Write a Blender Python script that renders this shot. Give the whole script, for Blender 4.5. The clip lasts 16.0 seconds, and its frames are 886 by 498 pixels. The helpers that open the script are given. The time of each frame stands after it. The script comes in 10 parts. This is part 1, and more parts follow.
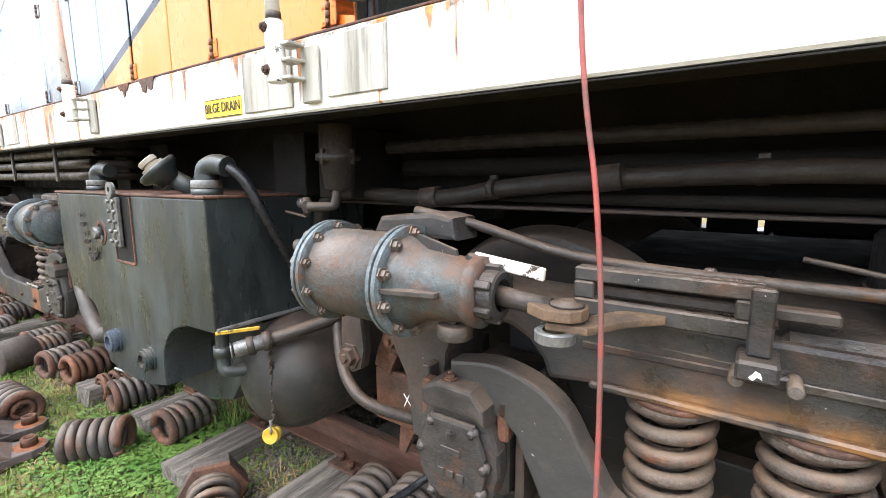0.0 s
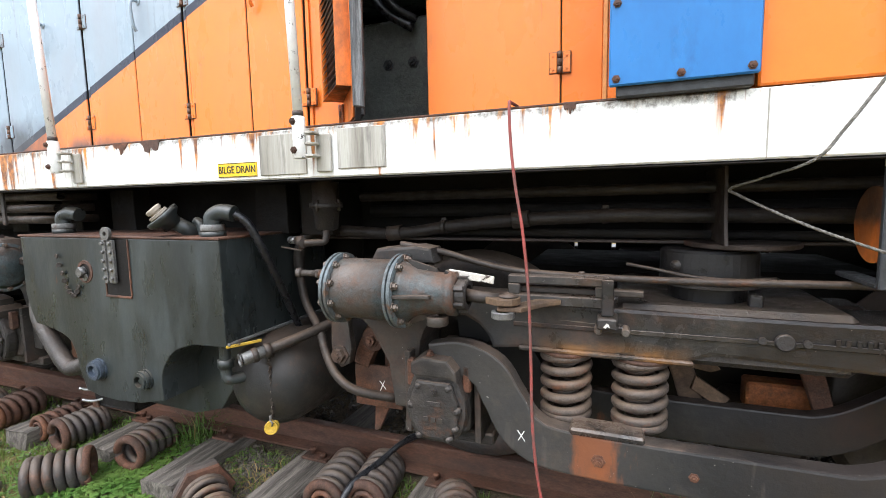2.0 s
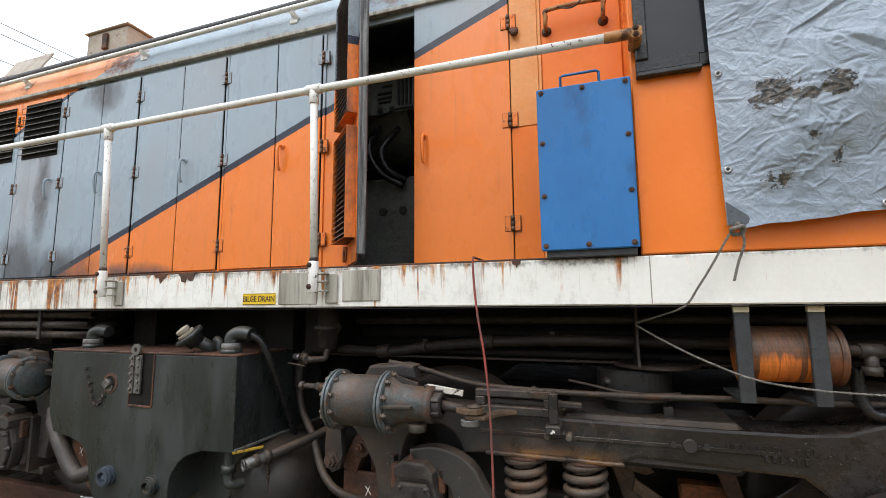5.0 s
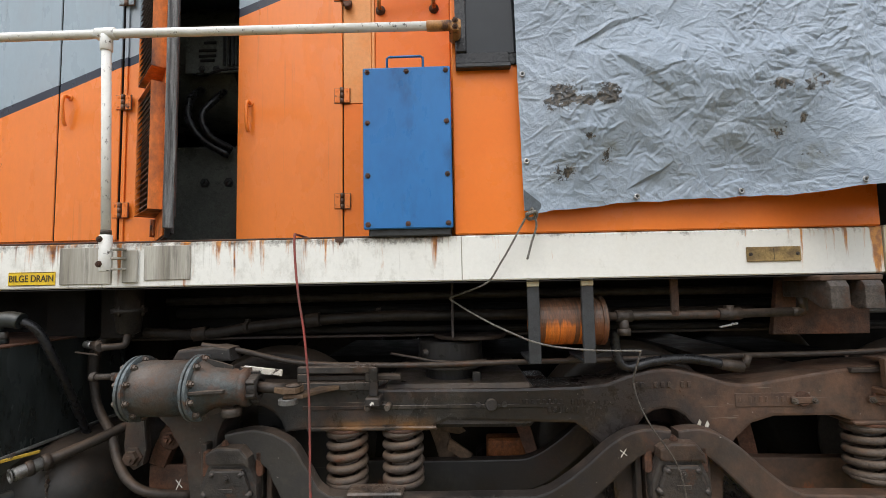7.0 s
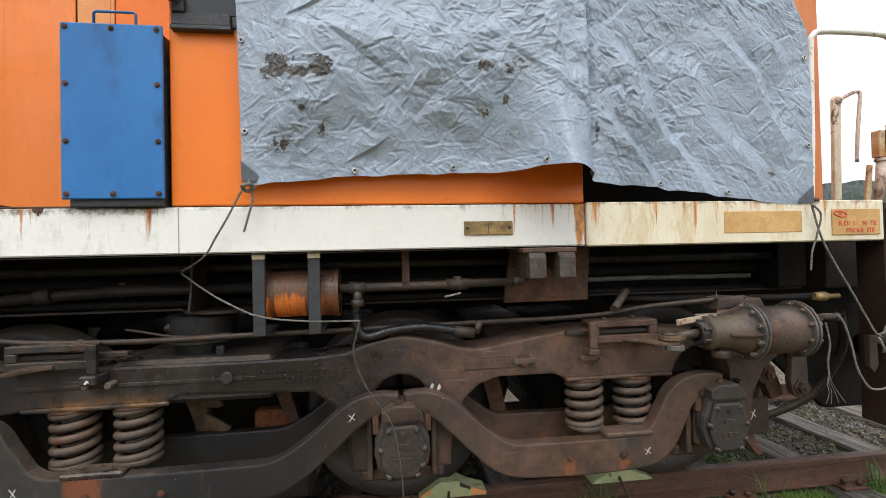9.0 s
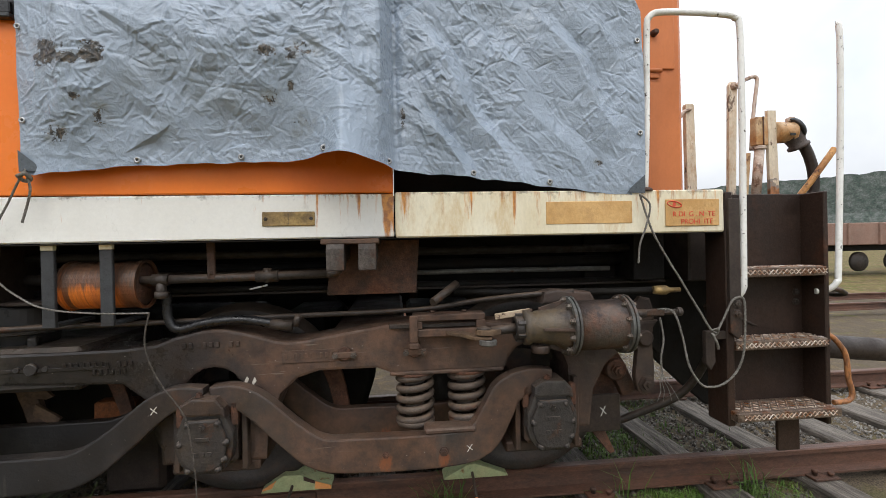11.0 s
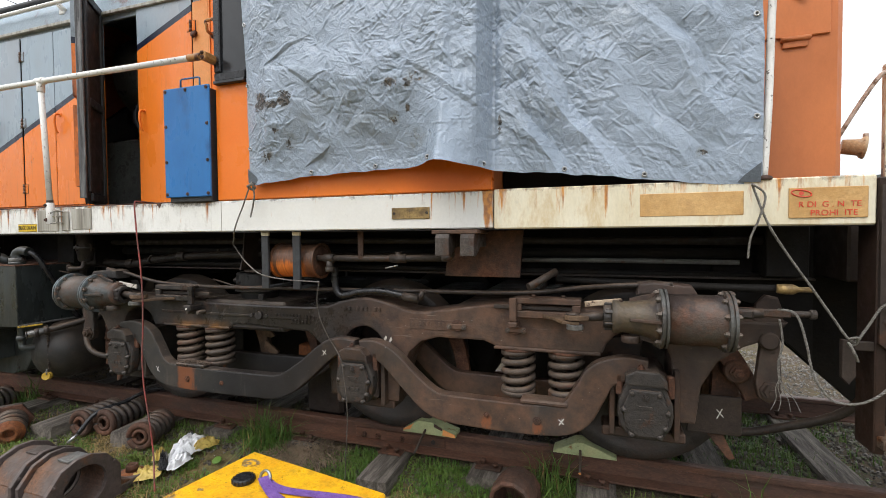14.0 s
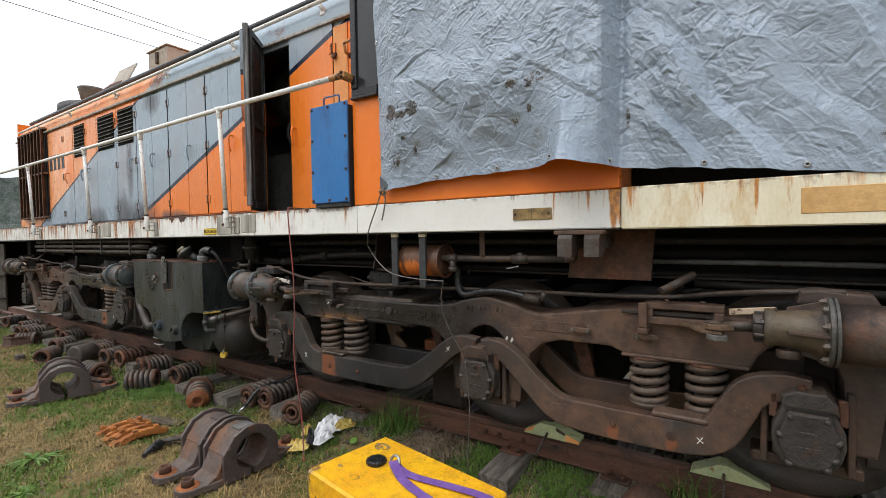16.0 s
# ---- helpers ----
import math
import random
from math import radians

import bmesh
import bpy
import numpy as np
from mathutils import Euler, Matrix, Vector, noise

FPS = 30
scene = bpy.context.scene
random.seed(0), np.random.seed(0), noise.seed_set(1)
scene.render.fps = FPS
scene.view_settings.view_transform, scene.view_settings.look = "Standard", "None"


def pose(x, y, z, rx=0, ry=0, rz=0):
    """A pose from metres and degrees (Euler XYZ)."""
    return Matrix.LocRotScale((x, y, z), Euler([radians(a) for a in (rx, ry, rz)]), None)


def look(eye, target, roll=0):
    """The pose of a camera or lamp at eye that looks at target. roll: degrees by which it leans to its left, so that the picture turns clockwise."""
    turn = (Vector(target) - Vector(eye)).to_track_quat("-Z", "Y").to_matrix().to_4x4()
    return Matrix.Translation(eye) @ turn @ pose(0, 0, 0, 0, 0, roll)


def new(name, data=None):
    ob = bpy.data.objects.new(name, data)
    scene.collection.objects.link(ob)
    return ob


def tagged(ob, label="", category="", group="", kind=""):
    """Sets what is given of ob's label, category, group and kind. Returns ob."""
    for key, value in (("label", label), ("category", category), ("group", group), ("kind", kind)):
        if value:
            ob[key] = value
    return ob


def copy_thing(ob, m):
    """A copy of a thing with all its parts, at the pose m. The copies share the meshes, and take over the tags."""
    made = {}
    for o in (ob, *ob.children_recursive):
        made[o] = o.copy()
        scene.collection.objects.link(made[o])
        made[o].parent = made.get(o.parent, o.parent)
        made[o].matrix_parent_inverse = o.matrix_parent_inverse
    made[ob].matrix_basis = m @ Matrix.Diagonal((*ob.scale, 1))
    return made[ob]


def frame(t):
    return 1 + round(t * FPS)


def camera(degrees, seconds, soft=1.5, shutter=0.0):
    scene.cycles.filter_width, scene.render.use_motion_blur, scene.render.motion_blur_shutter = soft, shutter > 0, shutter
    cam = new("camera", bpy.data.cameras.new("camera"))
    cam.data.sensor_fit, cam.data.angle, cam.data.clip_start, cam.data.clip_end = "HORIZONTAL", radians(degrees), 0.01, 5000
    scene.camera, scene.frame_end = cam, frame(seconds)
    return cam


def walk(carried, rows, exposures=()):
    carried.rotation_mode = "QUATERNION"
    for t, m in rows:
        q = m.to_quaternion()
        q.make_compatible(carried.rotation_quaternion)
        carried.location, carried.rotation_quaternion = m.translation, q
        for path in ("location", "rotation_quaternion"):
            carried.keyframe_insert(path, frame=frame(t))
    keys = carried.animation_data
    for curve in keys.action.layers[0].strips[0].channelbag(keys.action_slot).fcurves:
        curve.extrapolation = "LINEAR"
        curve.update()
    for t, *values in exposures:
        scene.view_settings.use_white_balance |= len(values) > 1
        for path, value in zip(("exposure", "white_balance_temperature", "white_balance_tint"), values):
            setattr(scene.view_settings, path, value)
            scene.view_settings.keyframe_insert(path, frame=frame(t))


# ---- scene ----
cam = camera(87.9, 16.0, 0.5)
PATH = [
    (0, (-1.291, -0.865, 1.305), (-2.414, 0.763, 1.004), -0.5),
    (0.5, (-1.341, -1.038, 1.321), (-2.298, 0.693, 1.022), -0.8),
    (1, (-1.378, -1.191, 1.341), (-2.199, 0.608, 1.042), -1.2),
    (1.5, (-1.299, -1.369, 1.351), (-2.035, 0.467, 1.06), -1.3),
    (2, (-1.238, -1.524, 1.386), (-1.954, 0.332, 1.18), -1.4),
    (2.5, (-1.227, -1.669, 1.439), (-1.942, 0.193, 1.301), -1.6),
    (3, (-1.184, -1.783, 1.455), (-1.92, 0.076, 1.41), -1.5),
    (5.3, (-1.014, -1.977, 1.495), (-1.616, -0.089, 1.76), -1.2),
    (5.5, (-0.994, -1.978, 1.506), (-1.547, -0.074, 1.766), -1.3),
    (6, (-0.982, -1.985, 1.501), (-1.367, -0.039, 1.753), -1.3),
    (6.5, (-0.97, -1.988, 1.496), (-1.164, -0.007, 1.694), -1.3),
    (7, (-0.892, -1.969, 1.472), (-0.942, 0.025, 1.622), -1.5),
    (7.5, (-0.709, -2.016, 1.454), (-0.657, -0.02, 1.573), -1.6),
    (8, (-0.501, -2.011, 1.426), (-0.353, -0.019, 1.512), -1.6),
    (8.5, (-0.277, -2.003, 1.444), (-0.065, -0.015, 1.502), -1.8),
    (9, (-0.023, -2.027, 1.445), (0.234, -0.044, 1.471), -1.7),
    (9.5, (0.239, -2.097, 1.439), (0.511, -0.115, 1.453), -1.6),
    (10, (0.482, -2.09, 1.412), (0.748, -0.107, 1.418), -1.4),
    (10.2, (0.572, -2.091, 1.422), (0.831, -0.108, 1.426), -1.5),
    (12.3, (1.39, -2.05, 1.408), (1.323, -0.051, 1.357), -1.0),
    (12.5, (1.44, -2.087, 1.421), (1.296, -0.093, 1.363), -1.0),
    (13, (1.449, -2.209, 1.408), (1.124, -0.236, 1.358), -0.7),
    (13.5, (1.397, -2.312, 1.42), (0.922, -0.37, 1.368), -0.5),
    (14, (1.422, -2.343, 1.432), (0.784, -0.449, 1.376), -0.8),
    (14.5, (1.445, -2.367, 1.447), (0.654, -0.531, 1.389), -0.9),
    (15, (1.442, -2.357, 1.445), (0.526, -0.58, 1.39), -0.9),
    (15.5, (1.443, -2.364, 1.443), (0.425, -0.643, 1.393), -0.9),
    (16, (1.436, -2.364, 1.447), (0.326, -0.701, 1.393), -1.2),
]
walk(cam, [(t, pose(0, 0, 0, 0, -0.37, 0) @ look(eye, target, roll)) for t, eye, target, roll in PATH],
     exposures=[(0, 1.68, 6100, 10), (0.5, 1.45, 6100, 10), (1.0, 1.3, 6100, 10), (1.5, 1.2, 6100, 10), (2.5, 0.97, 6100, 10), (3.0, 0.8, 6100, 10), (5.5, 0.14, 6450, 10), (7.0, 0.12, 6500, 10), (8.0, 0.3, 6500, 10), (9.0, 0.25, 6450, 10), (12.5, -0.05, 6500, 10), (13.2, 0.08, 6500, 10), (14, 0.2, 6500, 10), (15, 0.14, 6500, 10), (16, 0.02, 6500, 10)])

# ---- sky and sun: bright overcast ----
world = bpy.data.worlds.new("overcast_sky")
scene.world = world
world.use_nodes = True
wn, wl = world.node_tree.nodes, world.node_tree.links
wn.clear()
sky = wn.new("ShaderNodeTexSky")
sky.sky_type, sky.sun_disc = "NISHITA", False
sky.sun_elevation, sky.sun_rotation = radians(48), radians(200)
hsv = wn.new("ShaderNodeHueSaturation")
hsv.inputs["Saturation"].default_value = 0.25
hsv.inputs["Value"].default_value = 1.0
wtc = wn.new("ShaderNodeTexCoord")
wno = wn.new("ShaderNodeTexNoise")
wno.inputs["Scale"].default_value, wno.inputs["Detail"].default_value = 2.2, 6
wrp = wn.new("ShaderNodeValToRGB")
wrp.color_ramp.elements[0].position, wrp.color_ramp.elements[0].color = 0.3, (5.3, 5.8, 6.5, 1)
wrp.color_ramp.elements[1].position, wrp.color_ramp.elements[1].color = 0.65, (9.6, 9.7, 9.9, 1)
wmx = wn.new("ShaderNodeMix")
wmx.data_type = "RGBA"
wmx.inputs["Factor"].default_value = 0.85
# an overcast sky is about three times as bright overhead as at the horizon
wsep = wn.new("ShaderNodeSeparateXYZ")
wgr = wn.new("ShaderNodeMapRange")
wgr.inputs["From Min"].default_value, wgr.inputs["From Max"].default_value = 0.0, 1.0
wgr.inputs["To Min"].default_value, wgr.inputs["To Max"].default_value = 0.52, 2.0
wmul = wn.new("ShaderNodeVectorMath")
wmul.operation = "SCALE"
wl.new(wtc.outputs["Generated"], wsep.inputs[0])
wl.new(wsep.outputs["Z"], wgr.inputs["Value"])
wbg = wn.new("ShaderNodeBackground")
wbg.inputs["Strength"].default_value = 0.17
wout = wn.new("ShaderNodeOutputWorld")
wl.new(wtc.outputs["Generated"], wno.inputs["Vector"])
wl.new(wno.outputs["Fac"], wrp.inputs["Fac"])
wl.new(sky.outputs["Color"], hsv.inputs["Color"])
wl.new(hsv.outputs["Color"], wmx.inputs["A"])
wl.new(wrp.outputs["Color"], wmx.inputs["B"])
wl.new(wmx.outputs["Result"], wmul.inputs[0])
wl.new(wgr.outputs[0], wmul.inputs["Scale"])
wl.new(wmul.outputs[0], wbg.inputs["Color"])
wl.new(wbg.outputs["Background"], wout.inputs["Surface"])
sun = new("sun", bpy.data.lights.new("sun", "SUN"))
sun.data.energy, sun.data.angle, sun.data.color = 0.9, radians(25), (1.0, 0.96, 0.9)
sun.matrix_world = look((-3, -8, 10), (0, 0, 0))


# ---- materials ----
def mat(name, c, c2=None, rough=0.6, metal=0.0, vscale=2.5, dirt=None, dscale=9.0, dlo=0.5, dhi=0.66, damt=0.8,
        rust=None, rscale=5.0, rlo=0.58, rhi=0.66, stretch=(1, 1, 1), bump=0.3, bscale=70.0, paint=None, grit=0.5, gscale=55.0,
        dust=None, spec=0.4, over=None, crinkle=0.0, wet=None):
    """Noise-built surface: two base tones, fine grit, dirt patches, rust patches, settled dust and relief."""
    m = bpy.data.materials.new(name)
    m.use_nodes = True
    n, l = m.node_tree.nodes, m.node_tree.links
    b = n["Principled BSDF"]
    tc, oi, vm = n.new("ShaderNodeTexCoord"), n.new("ShaderNodeObjectInfo"), n.new("ShaderNodeVectorMath")
    vm.operation = "ADD"
    l.new(tc.outputs["Object"], vm.inputs[0])
    sc = n.new("ShaderNodeMath")
    sc.operation = "MULTIPLY"
    sc.inputs[1].default_value = 7.0
    l.new(oi.outputs["Random"], sc.inputs[0])
    l.new(sc.outputs[0], vm.inputs[1])
    mp = n.new("ShaderNodeMapping")
    mp.inputs["Scale"].default_value = stretch
    l.new(vm.outputs[0], mp.inputs["Vector"])

    def noise_of(scale, detail=6, rgh=0.6, vec=None):
        t = n.new("ShaderNodeTexNoise")
        t.inputs["Scale"].default_value, t.inputs["Detail"].default_value, t.inputs["Roughness"].default_value = scale, detail, rgh
        l.new((vec or mp.outputs[0]), t.inputs["Vector"])
        return t.outputs["Fac"]

    def ramp(fac, lo, hi, top=1.0):
        r = n.new("ShaderNodeMapRange")
        r.inputs["From Min"].default_value, r.inputs["From Max"].default_value, r.inputs["To Max"].default_value = lo, hi, top
        l.new(fac, r.inputs["Value"])
        return r.outputs[0]

    def op(kind, a, b2=0.0):
        o = n.new("ShaderNodeMath")
        o.operation = kind
        for k, v in enumerate((a, b2)):
            if isinstance(v, (int, float)):
                o.inputs[k].default_value = v
            else:
                l.new(v, o.inputs[k])
        return o.outputs[0]

    def scaled(x, y, z, shift=0.0):
        q = n.new("ShaderNodeMapping")
        q.inputs["Scale"].default_value, q.inputs["Location"].default_value = (x, y, z), (shift, shift, shift)
        l.new(tc.outputs["Object"], q.inputs["Vector"])
        return q.outputs[0]

    def mix(fac, a, bb, mode="MIX"):
        x = n.new("ShaderNodeMix")
        x.data_type, x.blend_type = "RGBA", mode
        for k, v in (("Factor", fac), ("A", a), ("B", bb)):
            if isinstance(v, (tuple, list)):
                x.inputs[k].default_value = (*v[:3], 1)
            elif isinstance(v, (int, float)):
                x.inputs[k].default_value = v
            else:
                l.new(v, x.inputs[k])
        return x.outputs["Result"]

    kit = (n, l, tc, mix, ramp, op, noise_of, scaled)
    c2 = c2 or tuple(v * 0.7 for v in c)
    if paint:
        col = mix(ramp(noise_of(vscale), 0.45, 0.72, 0.22), paint(*kit), c2)
    else:
        col = mix(ramp(noise_of(vscale), 0.38, 0.62), c, c2)
    speck = noise_of(gscale, 5, 0.75)
    col = mix(grit, col, mix(ramp(speck, 0.32, 0.68), (0.3, 0.3, 0.3), (1.45, 1.45, 1.45)), "MULTIPLY")
    if grit > 0.28:
        fine = noise_of(gscale * 2.8, 4, 0.7)
        col = mix(grit * 0.8, col, mix(ramp(fine, 0.36, 0.64), (0.42, 0.42, 0.42), (1.5, 1.5, 1.5)), "MULTIPLY")
    if dirt:
        col = mix(ramp(noise_of(dscale, 9, 0.72), dlo, dhi, damt), col, dirt)
    if rust:
        k = ramp(noise_of(rscale, 10, 0.72), rlo, rhi)
        col = mix(k, col, mix(ramp(noise_of(rscale * 9), 0.35, 0.65), rust, tuple(v * 0.45 for v in rust)))
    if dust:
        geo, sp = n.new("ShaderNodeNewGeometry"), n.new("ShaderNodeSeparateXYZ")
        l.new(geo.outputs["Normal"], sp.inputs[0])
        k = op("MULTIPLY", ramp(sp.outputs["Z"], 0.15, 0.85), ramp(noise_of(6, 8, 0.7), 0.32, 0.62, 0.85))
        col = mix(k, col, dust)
    if over:
        col = over(col, *kit)
    l.new(col, b.inputs["Base Color"])
    mr = n.new("ShaderNodeMapRange")
    l.new(ramp(noise_of(vscale * 4, 6), 0.35, 0.65), mr.inputs["Value"])
    mr.inputs["To Min"].default_value, mr.inputs["To Max"].default_value = max(0.05, rough - 0.15), min(1, rough + 0.15)
    if wet:
        slick = n.new("ShaderNodeMix")
        l.new(wet(*kit), slick.inputs["Factor"])
        l.new(mr.outputs[0], slick.inputs["A"])
        slick.inputs["B"].default_value = 0.16
        l.new(slick.outputs["Result"], b.inputs["Roughness"])
    else:
        l.new(mr.outputs[0], b.inputs["Roughness"])
    b.inputs["Metallic"].default_value = metal
    b.inputs["Specular IOR Level"].default_value = spec
    if bump:
        bp = n.new("ShaderNodeBump")
        bp.inputs["Strength"].default_value, bp.inputs["Distance"].default_value = bump, 0.008
        height = op("ADD", noise_of(bscale, 6, 0.65), op("MULTIPLY", noise_of(bscale * 0.2, 3), 1.5))
        if crinkle:
            warp = n.new("ShaderNodeTexNoise")
            warp.inputs["Scale"].default_value, warp.inputs["Detail"].default_value = 7.0, 3
            l.new(tc.outputs["Object"], warp.inputs["Vector"])
            far = n.new("ShaderNodeVectorMath")
            far.operation = "MULTIPLY_ADD"
            far.inputs[1].default_value = (0.16, 0.16, 0.16)
            l.new(warp.outputs["Color"], far.inputs[0])
            l.new(tc.outputs["Object"], far.inputs[2])
            for size, gain in ((11.0, 2.6), (24.0, 1.5), (52.0, 0.7)):
                vor = n.new("ShaderNodeTexVoronoi")
                vor.feature = "DISTANCE_TO_EDGE"
                vor.inputs["Scale"].default_value = size
                l.new(far.outputs[0], vor.inputs["Vector"])
                ridge = op("MULTIPLY", ramp(vor.outputs["Distance"], 0.0, 0.22), ramp(noise_of(size * 0.4, 3), 0.35, 0.65, gain * crinkle))
                height = op("SUBTRACT", height, ridge)
        l.new(height, bp.inputs["Height"])
        l.new(bp.outputs[0], b.inputs["Normal"])
    return m


RUST = (0.20, 0.07, 0.025)
ORANGE, BLUEGREY, STRIPE = (0.78, 0.198, 0.023), (0.27, 0.335, 0.39), (0.005, 0.009, 0.026)


def livery(n, l, tc, mix, ramp, op, noise_of, scaled, shift=9.36):
    """Orange body with a grey-blue sloping band edged by dark stripes."""
    sep = n.new("ShaderNodeSeparateXYZ")
    l.new(tc.outputs["Object"], sep.inputs[0])
    d = op("SUBTRACT", sep.outputs["Z"], op("MULTIPLY", op("ADD", sep.outputs["X"], shift), 0.4))
    inside = op("MULTIPLY", op("GREATER_THAN", d, 0.0), op("LESS_THAN", d, 1.45))
    bleached = op("MAXIMUM", ramp(sep.outputs["X"], -5.6, -6.8, 0.85), ramp(sep.outputs["Z"], 3.12, 3.3, 0.6))
    bleached = op("MULTIPLY", bleached, ramp(noise_of(1.6, 5, 0.6, scaled(1, 1, 0.6, 3)), 0.25, 0.6))
    return mix(inside, mix(bleached, ORANGE, (0.80, 0.40, 0.20)), BLUEGREY)


def stripes(col, n, l, tc, mix, ramp, op, noise_of, scaled, shift=9.36):
    """Dark navy lines along both edges of the band."""
    sep = n.new("ShaderNodeSeparateXYZ")
    l.new(tc.outputs["Object"], sep.inputs[0])
    d = op("SUBTRACT", sep.outputs["Z"], op("MULTIPLY", op("ADD", sep.outputs["X"], shift), 0.4))
    dark = op("MAXIMUM", op("LESS_THAN", op("ABSOLUTE", d), 0.024), op("LESS_THAN", op("ABSOLUTE", op("SUBTRACT", d, 1.45)), 0.016))
    return mix(dark, col, STRIPE)


def hood_soot(col, n, l, tc, mix, ramp, op, noise_of, scaled):
    """Soot blown over the rear doors and thin dark runs down the panels."""
    col = stripes(col, n, l, tc, mix, ramp, op, noise_of, scaled)
    sep = n.new("ShaderNodeSeparateXYZ")
    l.new(tc.outputs["Object"], sep.inputs[0])
    total = None
    for cx, cz, w, h in ((-4.95, 1.72, 0.55, 0.28), (-5.45, 1.80, 0.35, 0.4), (-5.25, 2.35, 0.12, 0.5), (-4.15, 1.68, 0.5, 0.14), (-6.4, 1.75, 0.5, 0.2), (-4.62, 3.12, 0.25, 0.2)):
        a = op("DIVIDE", op("SUBTRACT", sep.outputs["X"], cx), w)
        c = op("DIVIDE", op("SUBTRACT", sep.outputs["Z"], cz), h)
        q = op("SUBTRACT", 1.0, op("ADD", op("MULTIPLY", a, a), op("MULTIPLY", c, c)))
        total = q if total is None else op("MAXIMUM", total, q)
    k = op("ADD", op("MULTIPLY", op("MAXIMUM", total, -0.6), 0.5), noise_of(4, 6, 0.65, scaled(1, 1, 0.6, 2)))
    col = mix(ramp(k, 0.54, 0.95, 0.85), col, (0.04, 0.04, 0.042))
    run = op("MULTIPLY", ramp(noise_of(1.0, 4, 0.6, scaled(34, 1, 0.7, 4)), 0.60, 0.72), ramp(noise_of(1.6, 3, 0.5, scaled(1, 1, 1, 9)), 0.45, 0.65, 0.5))
    return mix(run, col, (0.085, 0.062, 0.045))


def door_livery(*kit):
    """The same band on the open door, which hangs from its own corner."""
    return livery(*kit, shift=6.92)


def door_stripes(col, *kit):
    return stripes(col, *kit, shift=6.92)


def sill_stains(col, n, l, tc, mix, ramp, op, noise_of, scaled):
    """Rust runs from the top edge, thin grey runs and smudges, heaviest over the tank end."""
    sep = n.new("ShaderNodeSeparateXYZ")
    l.new(tc.outputs["Object"], sep.inputs[0])
    high = ramp(sep.outputs["Z"], 1.475, 1.67)
    old = op("LESS_THAN", sep.outputs["X"], -0.95)
    worst = op("ADD", op("MULTIPLY", ramp(sep.outputs["X"], -1.9, -2.4), 0.05), ramp(sep.outputs["X"], -3.2, -4.2, 0.04))
    heavy = op("ADD", op("ADD", op("MULTIPLY", old, 0.075), worst), ramp(noise_of(0.9, 2, 0.5, scaled(1, 1, 1, 3)), 0.3, 0.7, 0.06))
    runs = op("ADD", op("ADD", noise_of(1.0, 4, 0.6, scaled(17, 1, 0.9)), heavy), op("MULTIPLY", high, 0.09))
    fine = op("ADD", op("ADD", noise_of(1.0, 5, 0.65, scaled(46, 1, 1.4, 5)), heavy), op("MULTIPLY", high, 0.03))
    clean = op("MULTIPLY", op("GREATER_THAN", sep.outputs["X"], -0.87), op("LESS_THAN", sep.outputs["X"], 0.5))
    runs, fine = op("SUBTRACT", runs, op("MULTIPLY", clean, 0.11)), op("SUBTRACT", fine, op("MULTIPLY", clean, 0.08))
    blot = op("ADD", noise_of(7, 9, 0.75, scaled(1.3, 1, 0.9, 9)), heavy)
    col = mix(ramp(blot, 0.62, 0.80, 0.5), col, (0.30, 0.28, 0.23))
    col = mix(ramp(fine, 0.735, 0.84, 0.65), col, (0.17, 0.13, 0.09))
    lip = op("ADD", op("ADD", ramp(sep.outputs["Z"], 1.615, 1.672, 0.26), op("MULTIPLY", old, 0.09)), noise_of(1.0, 7, 0.75, scaled(10, 1, 9, 7)))
    col = mix(ramp(lip, 0.71, 0.87, 0.9), col, (0.055, 0.035, 0.022))
    brown = mix(ramp(noise_of(30, 4), 0.4, 0.6), (0.46, 0.17, 0.03), (0.14, 0.055, 0.025))
    col = mix(ramp(runs, 0.785, 0.85), col, brown)
    spot = None
    for x, w in ((0.872, 0.036), (0.74, 0.018), (0.56, 0.008), (0.33, 0.007), (0.95, 0.03), (-1.46, 0.009), (-1.93, 0.012), (-1.88, 0.01), (-2.365, 0.008), (-3.50, 0.012), (-3.40, 0.01), (-3.27, 0.014), (-3.72, 0.02), (1.25, 0.012), (1.45, 0.01), (2.15, 0.012)):
        q = op("SUBTRACT", 1.0, op("ABSOLUTE", op("DIVIDE", op("SUBTRACT", sep.outputs["X"], x), w)))
        q = op("MULTIPLY", op("MAXIMUM", q, 0.0), op("ADD", 0.85 if x > 0.8 and x < 0.9 else 0.1, op("MULTIPLY", high, 0.9)))
        spot = q if spot is None else op("MAXIMUM", spot, q)
    spot = op("SUBTRACT", spot, op("MULTIPLY", clean, 0.22))
    spot = op("ADD", op("MULTIPLY", spot, 0.30), op("ADD", noise_of(1.0, 5, 0.7, scaled(40, 1, 4, 1)), op("MULTIPLY", high, 0.10)))
    bright = mix(ramp(noise_of(34, 4), 0.4, 0.6), (0.58, 0.24, 0.04), (0.30, 0.11, 0.03))
    return mix(ramp(spot, 0.63, 0.79, 0.95), col, bright)


